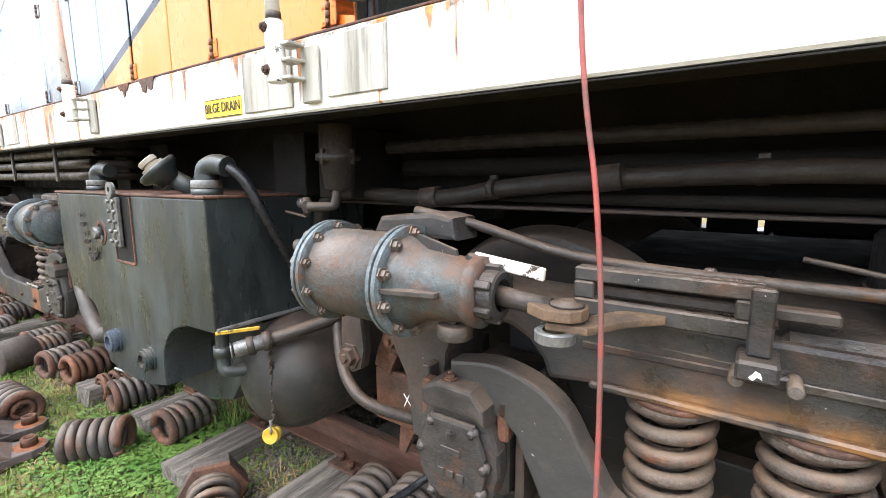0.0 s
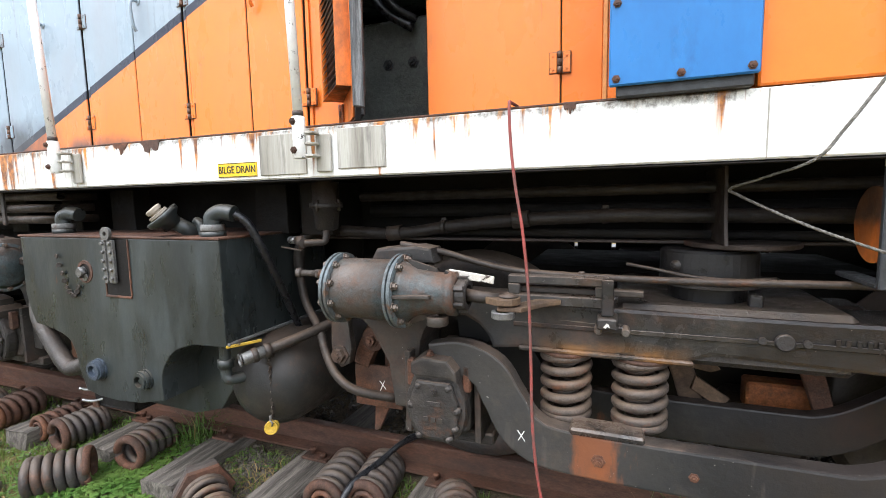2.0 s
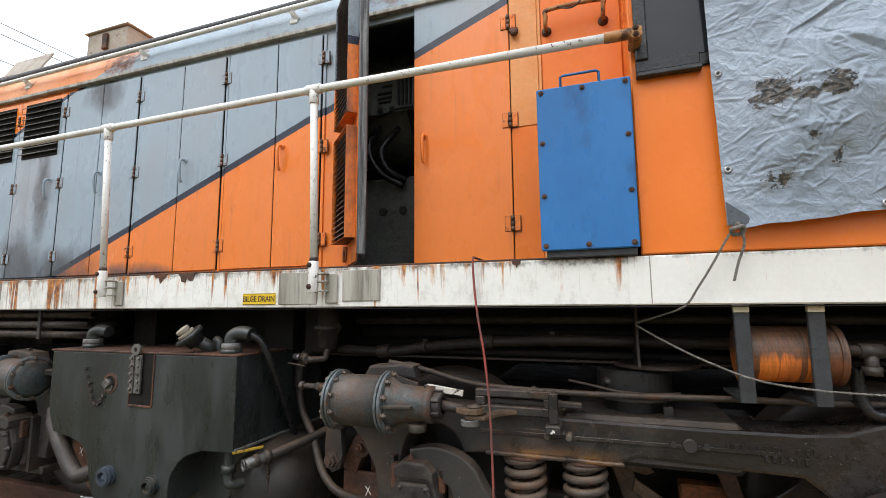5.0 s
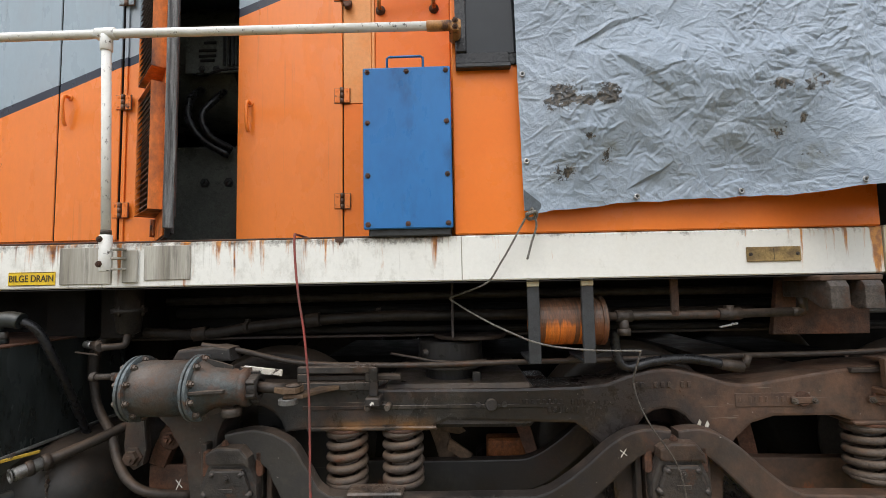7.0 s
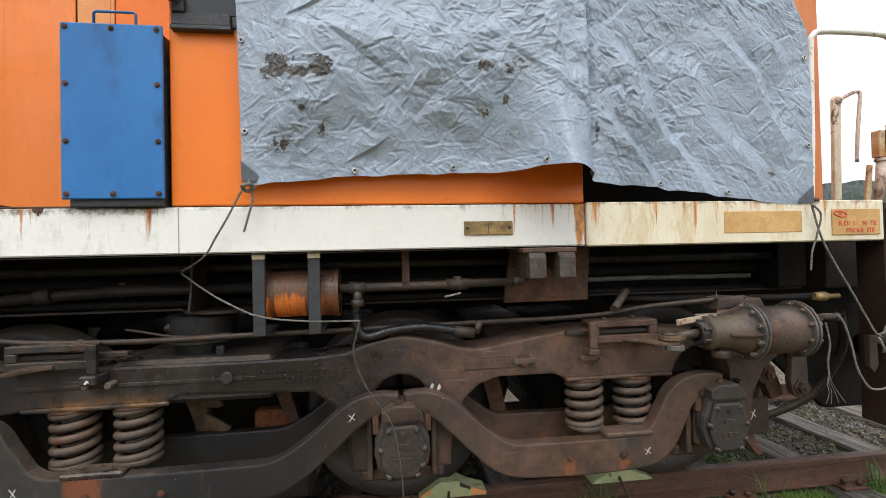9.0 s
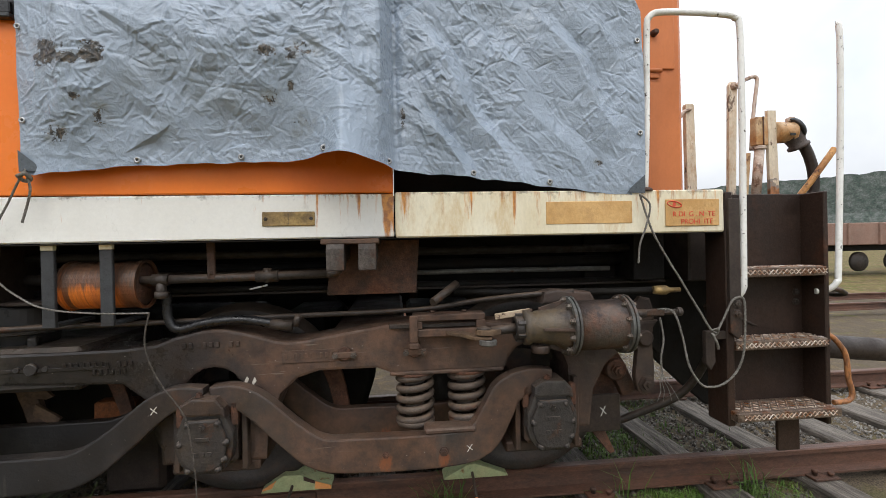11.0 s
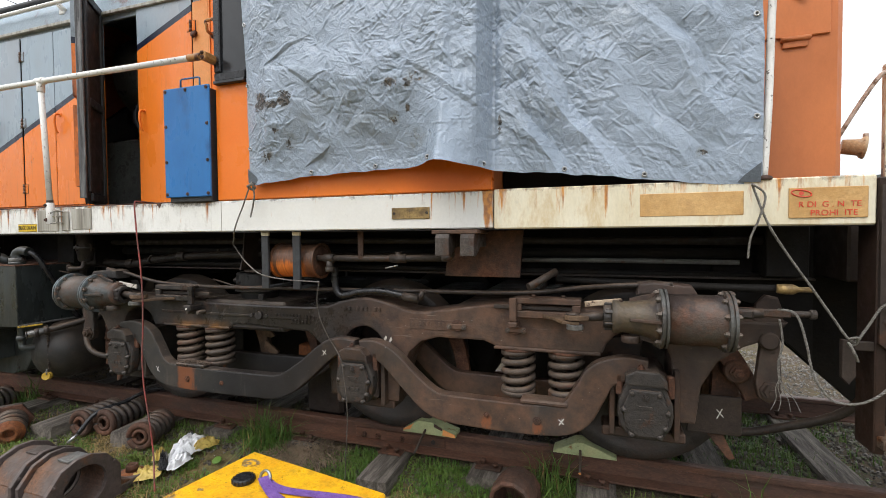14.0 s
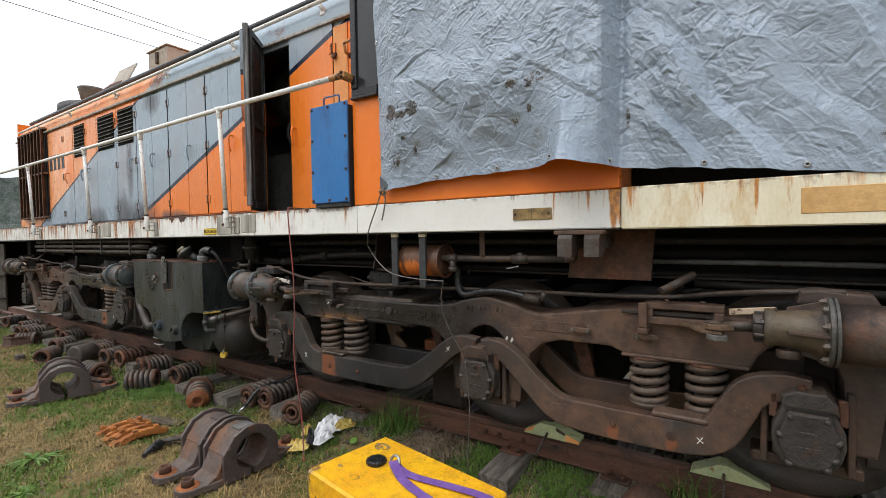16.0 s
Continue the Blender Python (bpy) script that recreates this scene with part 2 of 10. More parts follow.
def bare_foot(col, n, l, tc, mix, ramp, op, noise_of, scaled):
    """Paint flaked away to grey primer and rust at the foot of the posts."""
    sep = n.new("ShaderNodeSeparateXYZ")
    l.new(tc.outputs["Object"], sep.inputs[0])
    k = op("ADD", ramp(sep.outputs["Z"], 1.95, 1.62, 0.5), op("MULTIPLY", noise_of(14, 5, 0.6, scaled(1, 1, 0.7)), 0.9))
    col = mix(ramp(k, 0.70, 0.72), col, (0.24, 0.20, 0.17))
    return mix(ramp(k, 0.77, 0.80), col, mix(ramp(noise_of(40, 4), 0.4, 0.6), (0.36, 0.15, 0.055), (0.17, 0.075, 0.035)))


def box_scuffs(col, n, l, tc, mix, ramp, op, noise_of, scaled):
    """Scrapes on the lid: a broken ring, small marks and a worn corner."""
    sep = n.new("ShaderNodeSeparateXYZ")
    l.new(tc.outputs["Object"], sep.inputs[0])
    total = None
    for cx, cy, r, w in ((0.10, -0.11, 0.045, 0.018), (0.09, -0.12, 0.015, 0.016), (0.10, -0.40, 0.0, 0.018), (0.26, -0.42, 0.026, 0.007), (0.155, -0.30, 0.0, 0.010), (0.04, -0.50, 0.0, 0.042), (0.0, -0.53, 0.0, 0.05), (0.75, -0.42, 0.0, 0.03)):
        a, c = op("SUBTRACT", sep.outputs["X"], cx), op("SUBTRACT", sep.outputs["Y"], cy)
        q = op("SQRT", op("ADD", op("MULTIPLY", a, a), op("MULTIPLY", op("MULTIPLY", c, c), 1.8)))
        q = op("SUBTRACT", 1.0, op("DIVIDE", op("ABSOLUTE", op("SUBTRACT", q, r)), w))
        total = q if total is None else op("MAXIMUM", total, q)
    k = op("ADD", op("MULTIPLY", op("MAXIMUM", total, -1.0), 0.20), noise_of(24, 7, 0.75, scaled(1, 1, 1, 2)))
    line = op("MULTIPLY", ramp(noise_of(1.0, 3, 0.5, scaled(9, 60, 30, 3)), 0.66, 0.69), ramp(noise_of(6, 3), 0.48, 0.58, 0.7))
    col = mix(line, col, (0.30, 0.17, 0.03))
    speck = op("MULTIPLY", ramp(noise_of(85, 3, 0.6, scaled(1, 1, 1, 5)), 0.63, 0.68, 0.75), ramp(noise_of(9, 4, 0.6, scaled(1, 1, 1, 6)), 0.42, 0.56))
    col = mix(speck, col, (0.17, 0.085, 0.018))
    return mix(ramp(k, 0.555, 0.65, 0.9), col, mix(ramp(noise_of(45, 4), 0.42, 0.58), (0.11, 0.05, 0.012), (0.19, 0.16, 0.12)))


def tarp_scuffs(col, n, l, tc, mix, ramp, op, noise_of, scaled):
    """Black and brown scuffs broken into flecks, olive mildew round some of them, and faint weathering."""
    sep = n.new("ShaderNodeSeparateXYZ")
    l.new(tc.outputs["Object"], sep.inputs[0])
    total, halo = None, None
    for cx, cz, w, h, k in ((-0.445, 2.225, 0.075, 0.065, 1.0), (-0.36, 2.20, 0.065, 0.035, 0.9), (-0.268, 2.218, 0.055, 0.048, 1.15), (-0.345, 2.05, 0.028, 0.022, 0.75), (-0.27, 1.985, 0.05, 0.06, 0.55), (-0.445, 1.915, 0.06, 0.05, 0.62),
                            (0.405, 2.225, 0.06, 0.035, 0.75), (0.497, 2.21, 0.03, 0.03, 0.9), (0.555, 2.235, 0.06, 0.05, 0.55), (0.405, 2.055, 0.05, 0.05, 0.5), (0.49, 2.095, 0.02, 0.025, 0.7), (0.53, 1.94, 0.07, 0.05, 0.3), (0.945, 2.0, 0.014, 0.05, 0.8), (1.86, 1.80, 0.03, 0.03, 0.5)):
        a = op("DIVIDE", op("SUBTRACT", sep.outputs["X"], cx), w)
        c = op("DIVIDE", op("SUBTRACT", sep.outputs["Z"], cz), h)
        q = op("SUBTRACT", 1.0, op("ADD", op("MULTIPLY", a, a), op("MULTIPLY", c, c)))
        q = op("MAXIMUM", q, -1.0)
        halo = q if halo is None else op("MAXIMUM", halo, q)
        q = op("ADD", op("MULTIPLY", q, 0.5), (k - 1.0) * 0.55)
        total = q if total is None else op("MAXIMUM", total, q)
    fleck = op("ADD", op("MULTIPLY", total, 0.50), noise_of(46, 10, 0.82, scaled(1, 1, 1)))
    fleck = op("SUBTRACT", fleck, ramp(noise_of(19, 5, 0.65, scaled(1, 1, 1.5, 3)), 0.46, 0.58, 0.15))
    col = mix(ramp(noise_of(3, 8, 0.7, scaled(1, 1, 1.4, 2)), 0.52, 0.72, 0.35), col, (0.20, 0.215, 0.21))
    col = mix(op("MULTIPLY", ramp(halo, -0.6, 0.6, 0.5), ramp(noise_of(14, 8, 0.7, scaled(1, 1, 1, 7)), 0.46, 0.62)), col, (0.13, 0.125, 0.085))
    return mix(ramp(fleck, 0.53, 0.565, 0.96), col, mix(ramp(noise_of(60, 4), 0.45, 0.6), (0.012, 0.010, 0.008), (0.085, 0.066, 0.045)))


def frame_wear(col, n, l, tc, mix, ramp, op, noise_of, scaled):
    """Cast frames: browner rust towards the cab end, an ochre streak on the spring seat, scratches and pale chips."""
    sep = n.new("ShaderNodeSeparateXYZ")
    l.new(tc.outputs["Object"], sep.inputs[0])
    brown = op("MULTIPLY", op("SUBTRACT", ramp(sep.outputs["X"], -0.9, 0.9), ramp(sep.outputs["X"], 1.2, 2.2, 0.4)), ramp(noise_of(2.6, 8, 0.7, scaled(1, 1, 1, 2)), 0.30, 0.52, 0.95))
    col = mix(brown, col, mix(ramp(noise_of(9, 6, 0.7), 0.35, 0.65), (0.048, 0.029, 0.021), (0.135, 0.072, 0.044)))
    band = op("MULTIPLY", ramp(sep.outputs["Z"], 0.87, 0.82, 0.6), ramp(op("ABSOLUTE", op("ADD", sep.outputs["X"], 1.26)), 0.28, 0.12))
    band = op("MULTIPLY", band, ramp(noise_of(1.0, 4, 0.6, scaled(6, 6, 14, 6)), 0.42, 0.62))
    col = mix(op("MULTIPLY", band, op("GREATER_THAN", sep.outputs["Z"], 0.79)), col, (0.30, 0.135, 0.035))
    line = op("MULTIPLY", ramp(noise_of(1.0, 3, 0.5, scaled(5, 30, 90, 1)), 0.66, 0.70), ramp(noise_of(3, 3), 0.5, 0.6))
    col = mix(op("MULTIPLY", line, 0.5), col, (0.20, 0.17, 0.14))
    oil = op("SUBTRACT", 1.0, op("ABSOLUTE", op("DIVIDE", op("ADD", sep.outputs["X"], 0.55), 0.75)))
    oil = op("ADD", op("MULTIPLY", op("MAXIMUM", oil, -0.6), 0.35), noise_of(4, 8, 0.7, scaled(1, 1, 0.7, 5)))
    col = mix(ramp(oil, 0.54, 0.72, 0.8), col, (0.011, 0.0105, 0.011))
    # Mixed darker from x 1.1 towards the end, broken up by noise.
    worn = op("MULTIPLY", ramp(sep.outputs["X"], 1.1, 1.7, 0.55), ramp(noise_of(5, 6, 0.7, scaled(1, 1, 1, 4)), 0.32, 0.6))
    col = mix(worn, col, (0.024, 0.017, 0.015))
    chip = ramp(noise_of(75, 2, 0.5, scaled(1, 1, 1, 8)), 0.755, 0.775)
    return mix(op("MULTIPLY", chip, 0.7), col, (0.33, 0.31, 0.28))


def oil_slick(n, l, tc, mix, ramp, op, noise_of, scaled):
    """Wet oil round the middle of the frame, in ragged patches."""
    sep = n.new("ShaderNodeSeparateXYZ")
    l.new(tc.outputs["Object"], sep.inputs[0])
    oil = op("SUBTRACT", 1.0, op("ABSOLUTE", op("DIVIDE", op("ADD", sep.outputs["X"], 0.75), 0.7)))
    oil = op("ADD", op("MULTIPLY", op("MAXIMUM", oil, -0.6), 0.3), noise_of(6, 8, 0.7, scaled(1, 1, 0.7, 5)))
    return ramp(oil, 0.50, 0.62, 0.95)


def top_soot(col, n, l, tc, mix, ramp, op, noise_of, scaled):
    """Brown oily dust that has run over the upper half of the reservoir."""
    sep = n.new("ShaderNodeSeparateXYZ")
    l.new(tc.outputs["Object"], sep.inputs[0])
    k = op("ADD", ramp(sep.outputs["Z"], 1.23, 1.33), op("MULTIPLY", op("SUBTRACT", noise_of(9, 6, 0.7), 0.5), 1.4))
    drip = ramp(noise_of(1.0, 5, 0.65, scaled(55, 2, 1.6, 4)), 0.50, 0.66, 0.75)
    col = mix(drip, col, (0.17, 0.055, 0.02))
    band = op("MAXIMUM", op("LESS_THAN", op("ABSOLUTE", op("ADD", sep.outputs["X"], 0.523)), 0.012), op("LESS_THAN", op("ABSOLUTE", op("ADD", sep.outputs["X"], 0.372)), 0.010))
    band = op("MAXIMUM", op("MULTIPLY", band, 0.8), ramp(op("ADD", sep.outputs["X"], op("MULTIPLY", noise_of(14, 4), 0.06)), -0.30, -0.26, 0.85))
    col = mix(band, col, (0.075, 0.036, 0.022))
    return mix(ramp(k, 0.35, 0.65, 0.92), col, mix(ramp(noise_of(40, 3), 0.4, 0.6), (0.045, 0.03, 0.022), (0.11, 0.055, 0.03)))


def cylinder_oil(col, n, l, tc, mix, ramp, op, noise_of, scaled):
    """Ochre-olive dust on the cone end and a dark oil stain over the barrel."""
    sep = n.new("ShaderNodeSeparateXYZ")
    l.new(tc.outputs["Object"], sep.inputs[0])
    wob = op("MULTIPLY", op("SUBTRACT", noise_of(9, 6, 0.7), 0.5), 0.35)
    cone = ramp(op("ADD", sep.outputs["X"], wob), 1.74, 1.58, 0.75)
    col = mix(cone, col, mix(ramp(noise_of(16, 5), 0.4, 0.62), (0.105, 0.076, 0.042), (0.05, 0.042, 0.033)))
    oil = op("MULTIPLY", ramp(op("ADD", sep.outputs["Z"], wob), 1.09, 1.14), ramp(op("ADD", sep.outputs["X"], wob), 1.60, 1.68))
    return mix(op("MULTIPLY", oil, 0.85), col, (0.020, 0.015, 0.014))


def bar_wear(col, *kit):
    """Frame wear, with orange rust bled below the bar's bolts."""
    n, l, tc, mix, ramp, op, noise_of, scaled = kit
    col = frame_wear(col, *kit)
    sep = n.new("ShaderNodeSeparateXYZ")
    l.new(tc.outputs["Object"], sep.inputs[0])
    total = None
    for cx, cz in ((0.83, 0.41), (1.11, 0.40), (-1.3, 0.43)):
        a, c = op("DIVIDE", op("SUBTRACT", sep.outputs["X"], cx), 0.035), op("DIVIDE", op("SUBTRACT", sep.outputs["Z"], cz), 0.05)
        q = op("SUBTRACT", 1.0, op("ADD", op("MULTIPLY", a, a), op("MULTIPLY", c, c)))
        total = q if total is None else op("MAXIMUM", total, q)
    k = op("ADD", op("MULTIPLY", op("MAXIMUM", total, -1.0), 0.25), noise_of(22, 6, 0.7, scaled(1.4, 1, 0.6)))
    col = mix(ramp(k, 0.52, 0.74, 0.7), col, (0.22, 0.07, 0.024))
    wide = op("SUBTRACT", 1.0, op("ABSOLUTE", op("DIVIDE", op("ADD", sep.outputs["X"], 1.31), 0.13)))
    wide = op("ADD", op("MULTIPLY", op("MAXIMUM", wide, -1.0), 0.4), noise_of(9, 6, 0.65, scaled(1.6, 1, 0.5, 3)))
    low = op("MULTIPLY", op("LESS_THAN", sep.outputs["Z"], 0.545), op("LESS_THAN", sep.outputs["Y"], 0.102))
    col = mix(op("MULTIPLY", ramp(wide, 0.58, 0.78, 0.75), low), col, (0.20, 0.066, 0.024))
    pale = ramp(noise_of(5, 5, 0.6, scaled(2.2, 1, 0.35, 6)), 0.60, 0.70, 0.5)
    return mix(op("MULTIPLY", pale, low), col, (0.085, 0.072, 0.062))


def ground_mix(col, n, l, tc, mix, ramp, op, noise_of, scaled):
    """Bare earth, moss green and grey grit in patches; grit near the track."""
    sep = n.new("ShaderNodeSeparateXYZ")
    l.new(tc.outputs["Object"], sep.inputs[0])
    track = op("MULTIPLY", ramp(sep.outputs["Y"], 0.1, 0.5), op("LESS_THAN", sep.outputs["Y"], 9.0))
    col = mix(ramp(noise_of(2.2, 8, 0.7), 0.48, 0.60, 0.8), col, (0.075, 0.09, 0.018))
    col = mix(ramp(noise_of(5.5, 8, 0.7, scaled(1, 1, 1, 4)), 0.52, 0.62, 0.8), col, (0.21, 0.165, 0.095))
    return mix(op("MULTIPLY", track, ramp(noise_of(3, 6, 0.6), 0.3, 0.5)), col, mix(ramp(noise_of(90, 3), 0.35, 0.65), (0.125, 0.098, 0.068), (0.045, 0.035, 0.026)))


M_LIVERY = mat("livery_paint", ORANGE, c2=(0.42, 0.2, 0.10), rough=0.32, vscale=1.4, rust=(0.20, 0.075, 0.03), rscale=2.6, rlo=0.665, rhi=0.70, paint=livery, grit=0.07, bump=0.05, bscale=14, dirt=(0.075, 0.06, 0.05), dscale=2.2, dlo=0.6, dhi=0.75, damt=0.45, stretch=(1, 1, 0.4), spec=0.45, over=hood_soot)
M_ORANGE = mat("orange_paint", ORANGE, (0.74, 0.165, 0.016), rough=0.32, vscale=1.2, grit=0.05, bump=0.05, bscale=14, rust=(0.2, 0.08, 0.03), rscale=4, rlo=0.70, rhi=0.74, spec=0.3)
M_FADED = mat("faded_orange_paint", (0.58, 0.185, 0.06), (0.48, 0.155, 0.055), rough=0.5, vscale=1.8, grit=0.08, bump=0.05, bscale=14, rust=(0.2, 0.08, 0.03), rscale=3, rlo=0.66, rhi=0.70, stretch=(1, 1, 0.5), spec=0.3)
M_SOOTY = mat("sooty_orange_paint", (0.66, 0.17, 0.025), (0.50, 0.14, 0.03), rough=0.5, vscale=3, grit=0.12, dirt=(0.022, 0.017, 0.014), dscale=4.5, dlo=0.38, dhi=0.56, damt=0.92, bump=0.1, spec=0.3)
M_DOOR = mat("sooty_door_livery", ORANGE, c2=(0.30, 0.15, 0.08), rough=0.4, vscale=1.6, paint=door_livery, grit=0.12, dirt=(0.035, 0.030, 0.027), dscale=3.6, dlo=0.44, dhi=0.64, damt=0.92, bump=0.08, spec=0.35, stretch=(1, 1, 0.5), over=door_stripes)
M_SLAT = mat("grimy_louvre_slat", (0.16, 0.12, 0.10), (0.07, 0.045, 0.035), rough=0.5, vscale=9, grit=0.3, bump=0.1)
M_TAN = mat("tan_undercoat", (0.70, 0.31, 0.11), (0.66, 0.235, 0.06), rough=0.5, vscale=3, rust=RUST, rscale=6, rlo=0.64, rhi=0.69, grit=0.15, bump=0.1, spec=0.3)
M_WHITE = mat("white_sill_paint", (0.76, 0.755, 0.72), (0.68, 0.67, 0.63), rough=0.42, vscale=1.3, grit=0.06, bump=0.06, bscale=16, over=sill_stains, spec=0.35)
M_CREAM = mat("yellowed_white_paint", (0.72, 0.67, 0.53), (0.64, 0.57, 0.41), rough=0.45, vscale=2.2, dirt=(0.46, 0.28, 0.08), dscale=5, dlo=0.50, dhi=0.68, damt=0.62, stretch=(1.6, 1, 0.6), grit=0.10, bump=0.06, bscale=16, over=sill_stains, spec=0.35)
M_GRIMY = mat("grimy_white_paint", (0.42, 0.40, 0.35), (0.25, 0.23, 0.19), rough=0.55, vscale=5, dirt=(0.09, 0.08, 0.07), dscale=16, dlo=0.5, dhi=0.66, damt=0.75, stretch=(2.2, 1, 0.14), grit=0.2, bump=0.1)
M_RAILPAINT = mat("white_handrail_paint", (0.76, 0.755, 0.73), (0.66, 0.65, 0.61), rough=0.45, vscale=5, dirt=(0.44, 0.43, 0.40), dscale=11, dlo=0.54, dhi=0.70, damt=0.5, rust=(0.13, 0.115, 0.10), rscale=38, rlo=0.605, rhi=0.625, grit=0.1, bump=0.1)
M_BLUE = mat("blue_panel_paint", (0.03, 0.165, 0.42), (0.024, 0.135, 0.36), rough=0.36, vscale=3, grit=0.1, gscale=30, dirt=(0.015, 0.06, 0.16), dscale=7, dlo=0.55, dhi=0.7, damt=0.6, stretch=(1, 1, 0.5), bump=0.05, bscale=16, spec=0.3)
M_TARP = mat("grey_tarpaulin", (0.285, 0.338, 0.41), (0.24, 0.29, 0.352), rough=0.37, vscale=2, grit=0.10, gscale=20, bump=0.3, bscale=60, over=tarp_scuffs, spec=0.48, crinkle=0.7)
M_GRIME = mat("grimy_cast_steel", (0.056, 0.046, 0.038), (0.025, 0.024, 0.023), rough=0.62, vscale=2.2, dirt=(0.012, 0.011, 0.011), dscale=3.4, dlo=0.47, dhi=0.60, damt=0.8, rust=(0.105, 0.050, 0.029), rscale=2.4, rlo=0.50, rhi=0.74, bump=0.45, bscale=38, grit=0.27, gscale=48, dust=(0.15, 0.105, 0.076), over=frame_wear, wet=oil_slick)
M_OILY = mat("oily_dark_steel", (0.032, 0.028, 0.026), (0.02, 0.018, 0.018), rough=0.42, vscale=2.5, dirt=(0.075, 0.055, 0.04), dscale=5, dlo=0.52, dhi=0.68, damt=0.6, rust=(0.15, 0.055, 0.025), rscale=2.6, rlo=0.64, rhi=0.70, bump=0.5, grit=0.5, dust=(0.085, 0.062, 0.045))
M_EQ = mat("worn_black_steel_bar", (0.040, 0.037, 0.034), (0.023, 0.023, 0.023), rough=0.5, vscale=1.5, dirt=(0.080, 0.062, 0.047), dscale=3.5, dlo=0.54, dhi=0.66, damt=0.6, rust=(0.16, 0.058, 0.024), rscale=2.0, rlo=0.60, rhi=0.70, bump=0.25, bscale=40, grit=0.24, gscale=48, dust=(0.13, 0.09, 0.065), over=bar_wear)
M_WETBLACK = mat("wet_oily_black", (0.011, 0.011, 0.012), (0.018, 0.016, 0.015), rough=0.42, vscale=4, dirt=(0.045, 0.034, 0.027), dscale=6, dlo=0.52, dhi=0.68, damt=0.4, grit=0.25, bump=0.15, spec=0.35)
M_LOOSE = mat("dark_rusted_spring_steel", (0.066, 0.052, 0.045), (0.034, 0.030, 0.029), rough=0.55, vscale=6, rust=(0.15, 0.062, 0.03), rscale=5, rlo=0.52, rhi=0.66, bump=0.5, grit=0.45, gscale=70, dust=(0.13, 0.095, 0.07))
M_LEVERTAN = mat("dusty_tan_steel", (0.14, 0.088, 0.05), (0.09, 0.055, 0.033), rough=0.75, vscale=6, dirt=(0.05, 0.034, 0.024), dscale=6, damt=0.7, grit=0.4, bump=0.3)
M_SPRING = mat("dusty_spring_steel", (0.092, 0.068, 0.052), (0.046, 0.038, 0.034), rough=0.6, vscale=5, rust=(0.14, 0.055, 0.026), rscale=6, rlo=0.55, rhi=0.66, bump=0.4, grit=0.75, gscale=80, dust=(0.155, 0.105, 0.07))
M_TANK = mat("dark_green_grey_paint", (0.025, 0.029, 0.028), (0.013, 0.016, 0.016), rough=0.36, vscale=1.8, dirt=(0.066, 0.078, 0.079), dscale=2.4, dlo=0.46, dhi=0.70, damt=0.75, rust=(0.11, 0.046, 0.022), rscale=5, rlo=0.66, rhi=0.70, stretch=(1.2, 1.2, 0.4), grit=0.25, bump=0.15, dust=(0.10, 0.085, 0.066), spec=0.5)
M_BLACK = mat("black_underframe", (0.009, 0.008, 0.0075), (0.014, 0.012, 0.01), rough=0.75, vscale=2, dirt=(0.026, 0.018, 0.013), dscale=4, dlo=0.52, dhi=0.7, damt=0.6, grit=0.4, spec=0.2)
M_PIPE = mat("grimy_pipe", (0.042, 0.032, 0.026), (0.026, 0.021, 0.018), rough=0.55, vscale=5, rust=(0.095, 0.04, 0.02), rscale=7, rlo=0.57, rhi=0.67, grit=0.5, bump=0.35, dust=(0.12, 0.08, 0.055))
M_BROWN = mat("brown_steel_plate", (0.036, 0.024, 0.018), (0.024, 0.017, 0.014), rough=0.6, vscale=2.5, rust=(0.09, 0.034, 0.016), rscale=4, rlo=0.58, rhi=0.68, grit=0.5, bump=0.25)
M_RUST = mat("rusty_steel", (0.125, 0.052, 0.028), (0.065, 0.034, 0.023), rough=0.78, vscale=4, dirt=(0.035, 0.024, 0.018), dscale=7, dlo=0.48, dhi=0.64, damt=0.75, grit=0.55, bump=0.5, bscale=100)
M_RUSTY2 = mat("bright_rust", (0.30, 0.10, 0.028), (0.18, 0.06, 0.022), rough=0.8, vscale=8, dirt=(0.07, 0.035, 0.02), dscale=14, dlo=0.5, dhi=0.64, damt=0.75, bump=0.5, bscale=100)
M_RAIL = mat("rusted_rail_steel", (0.115, 0.052, 0.031), (0.08, 0.04, 0.027), rough=0.6, vscale=2, dirt=(0.036, 0.025, 0.02), dscale=5, dlo=0.5, dhi=0.66, damt=0.75, grit=0.45, bump=0.35, stretch=(0.35, 1, 1))
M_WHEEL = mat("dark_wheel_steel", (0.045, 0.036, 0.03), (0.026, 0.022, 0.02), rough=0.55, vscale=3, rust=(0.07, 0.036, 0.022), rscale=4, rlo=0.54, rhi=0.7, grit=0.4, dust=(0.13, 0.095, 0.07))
M_CHROME = mat("scuffed_bright_metal", (0.42, 0.42, 0.42), (0.28, 0.28, 0.28), rough=0.35, metal=0.8, vscale=12, bump=0.1, grit=0.2)
M_OCYL = mat("orange_reservoir_paint", (0.66, 0.18, 0.022), (0.52, 0.13, 0.022), rough=0.5, vscale=3, dirt=(0.12, 0.055, 0.03), dscale=4, dlo=0.52, dhi=0.7, damt=0.7, stretch=(4, 0.5, 0.5), dust=(0.10, 0.055, 0.035), grit=0.2, over=top_soot)
M_STRAP = mat("dark_strap_steel", (0.035, 0.038, 0.041), (0.028, 0.028, 0.03), rough=0.5, vscale=6, grit=0.3)
M_HOSE = mat("red_air_hose", (0.27, 0.055, 0.045), (0.17, 0.042, 0.036), rough=0.5, vscale=9, dirt=(0.12, 0.06, 0.05), dscale=9, dlo=0.48, dhi=0.6, damt=0.8, grit=0.15)
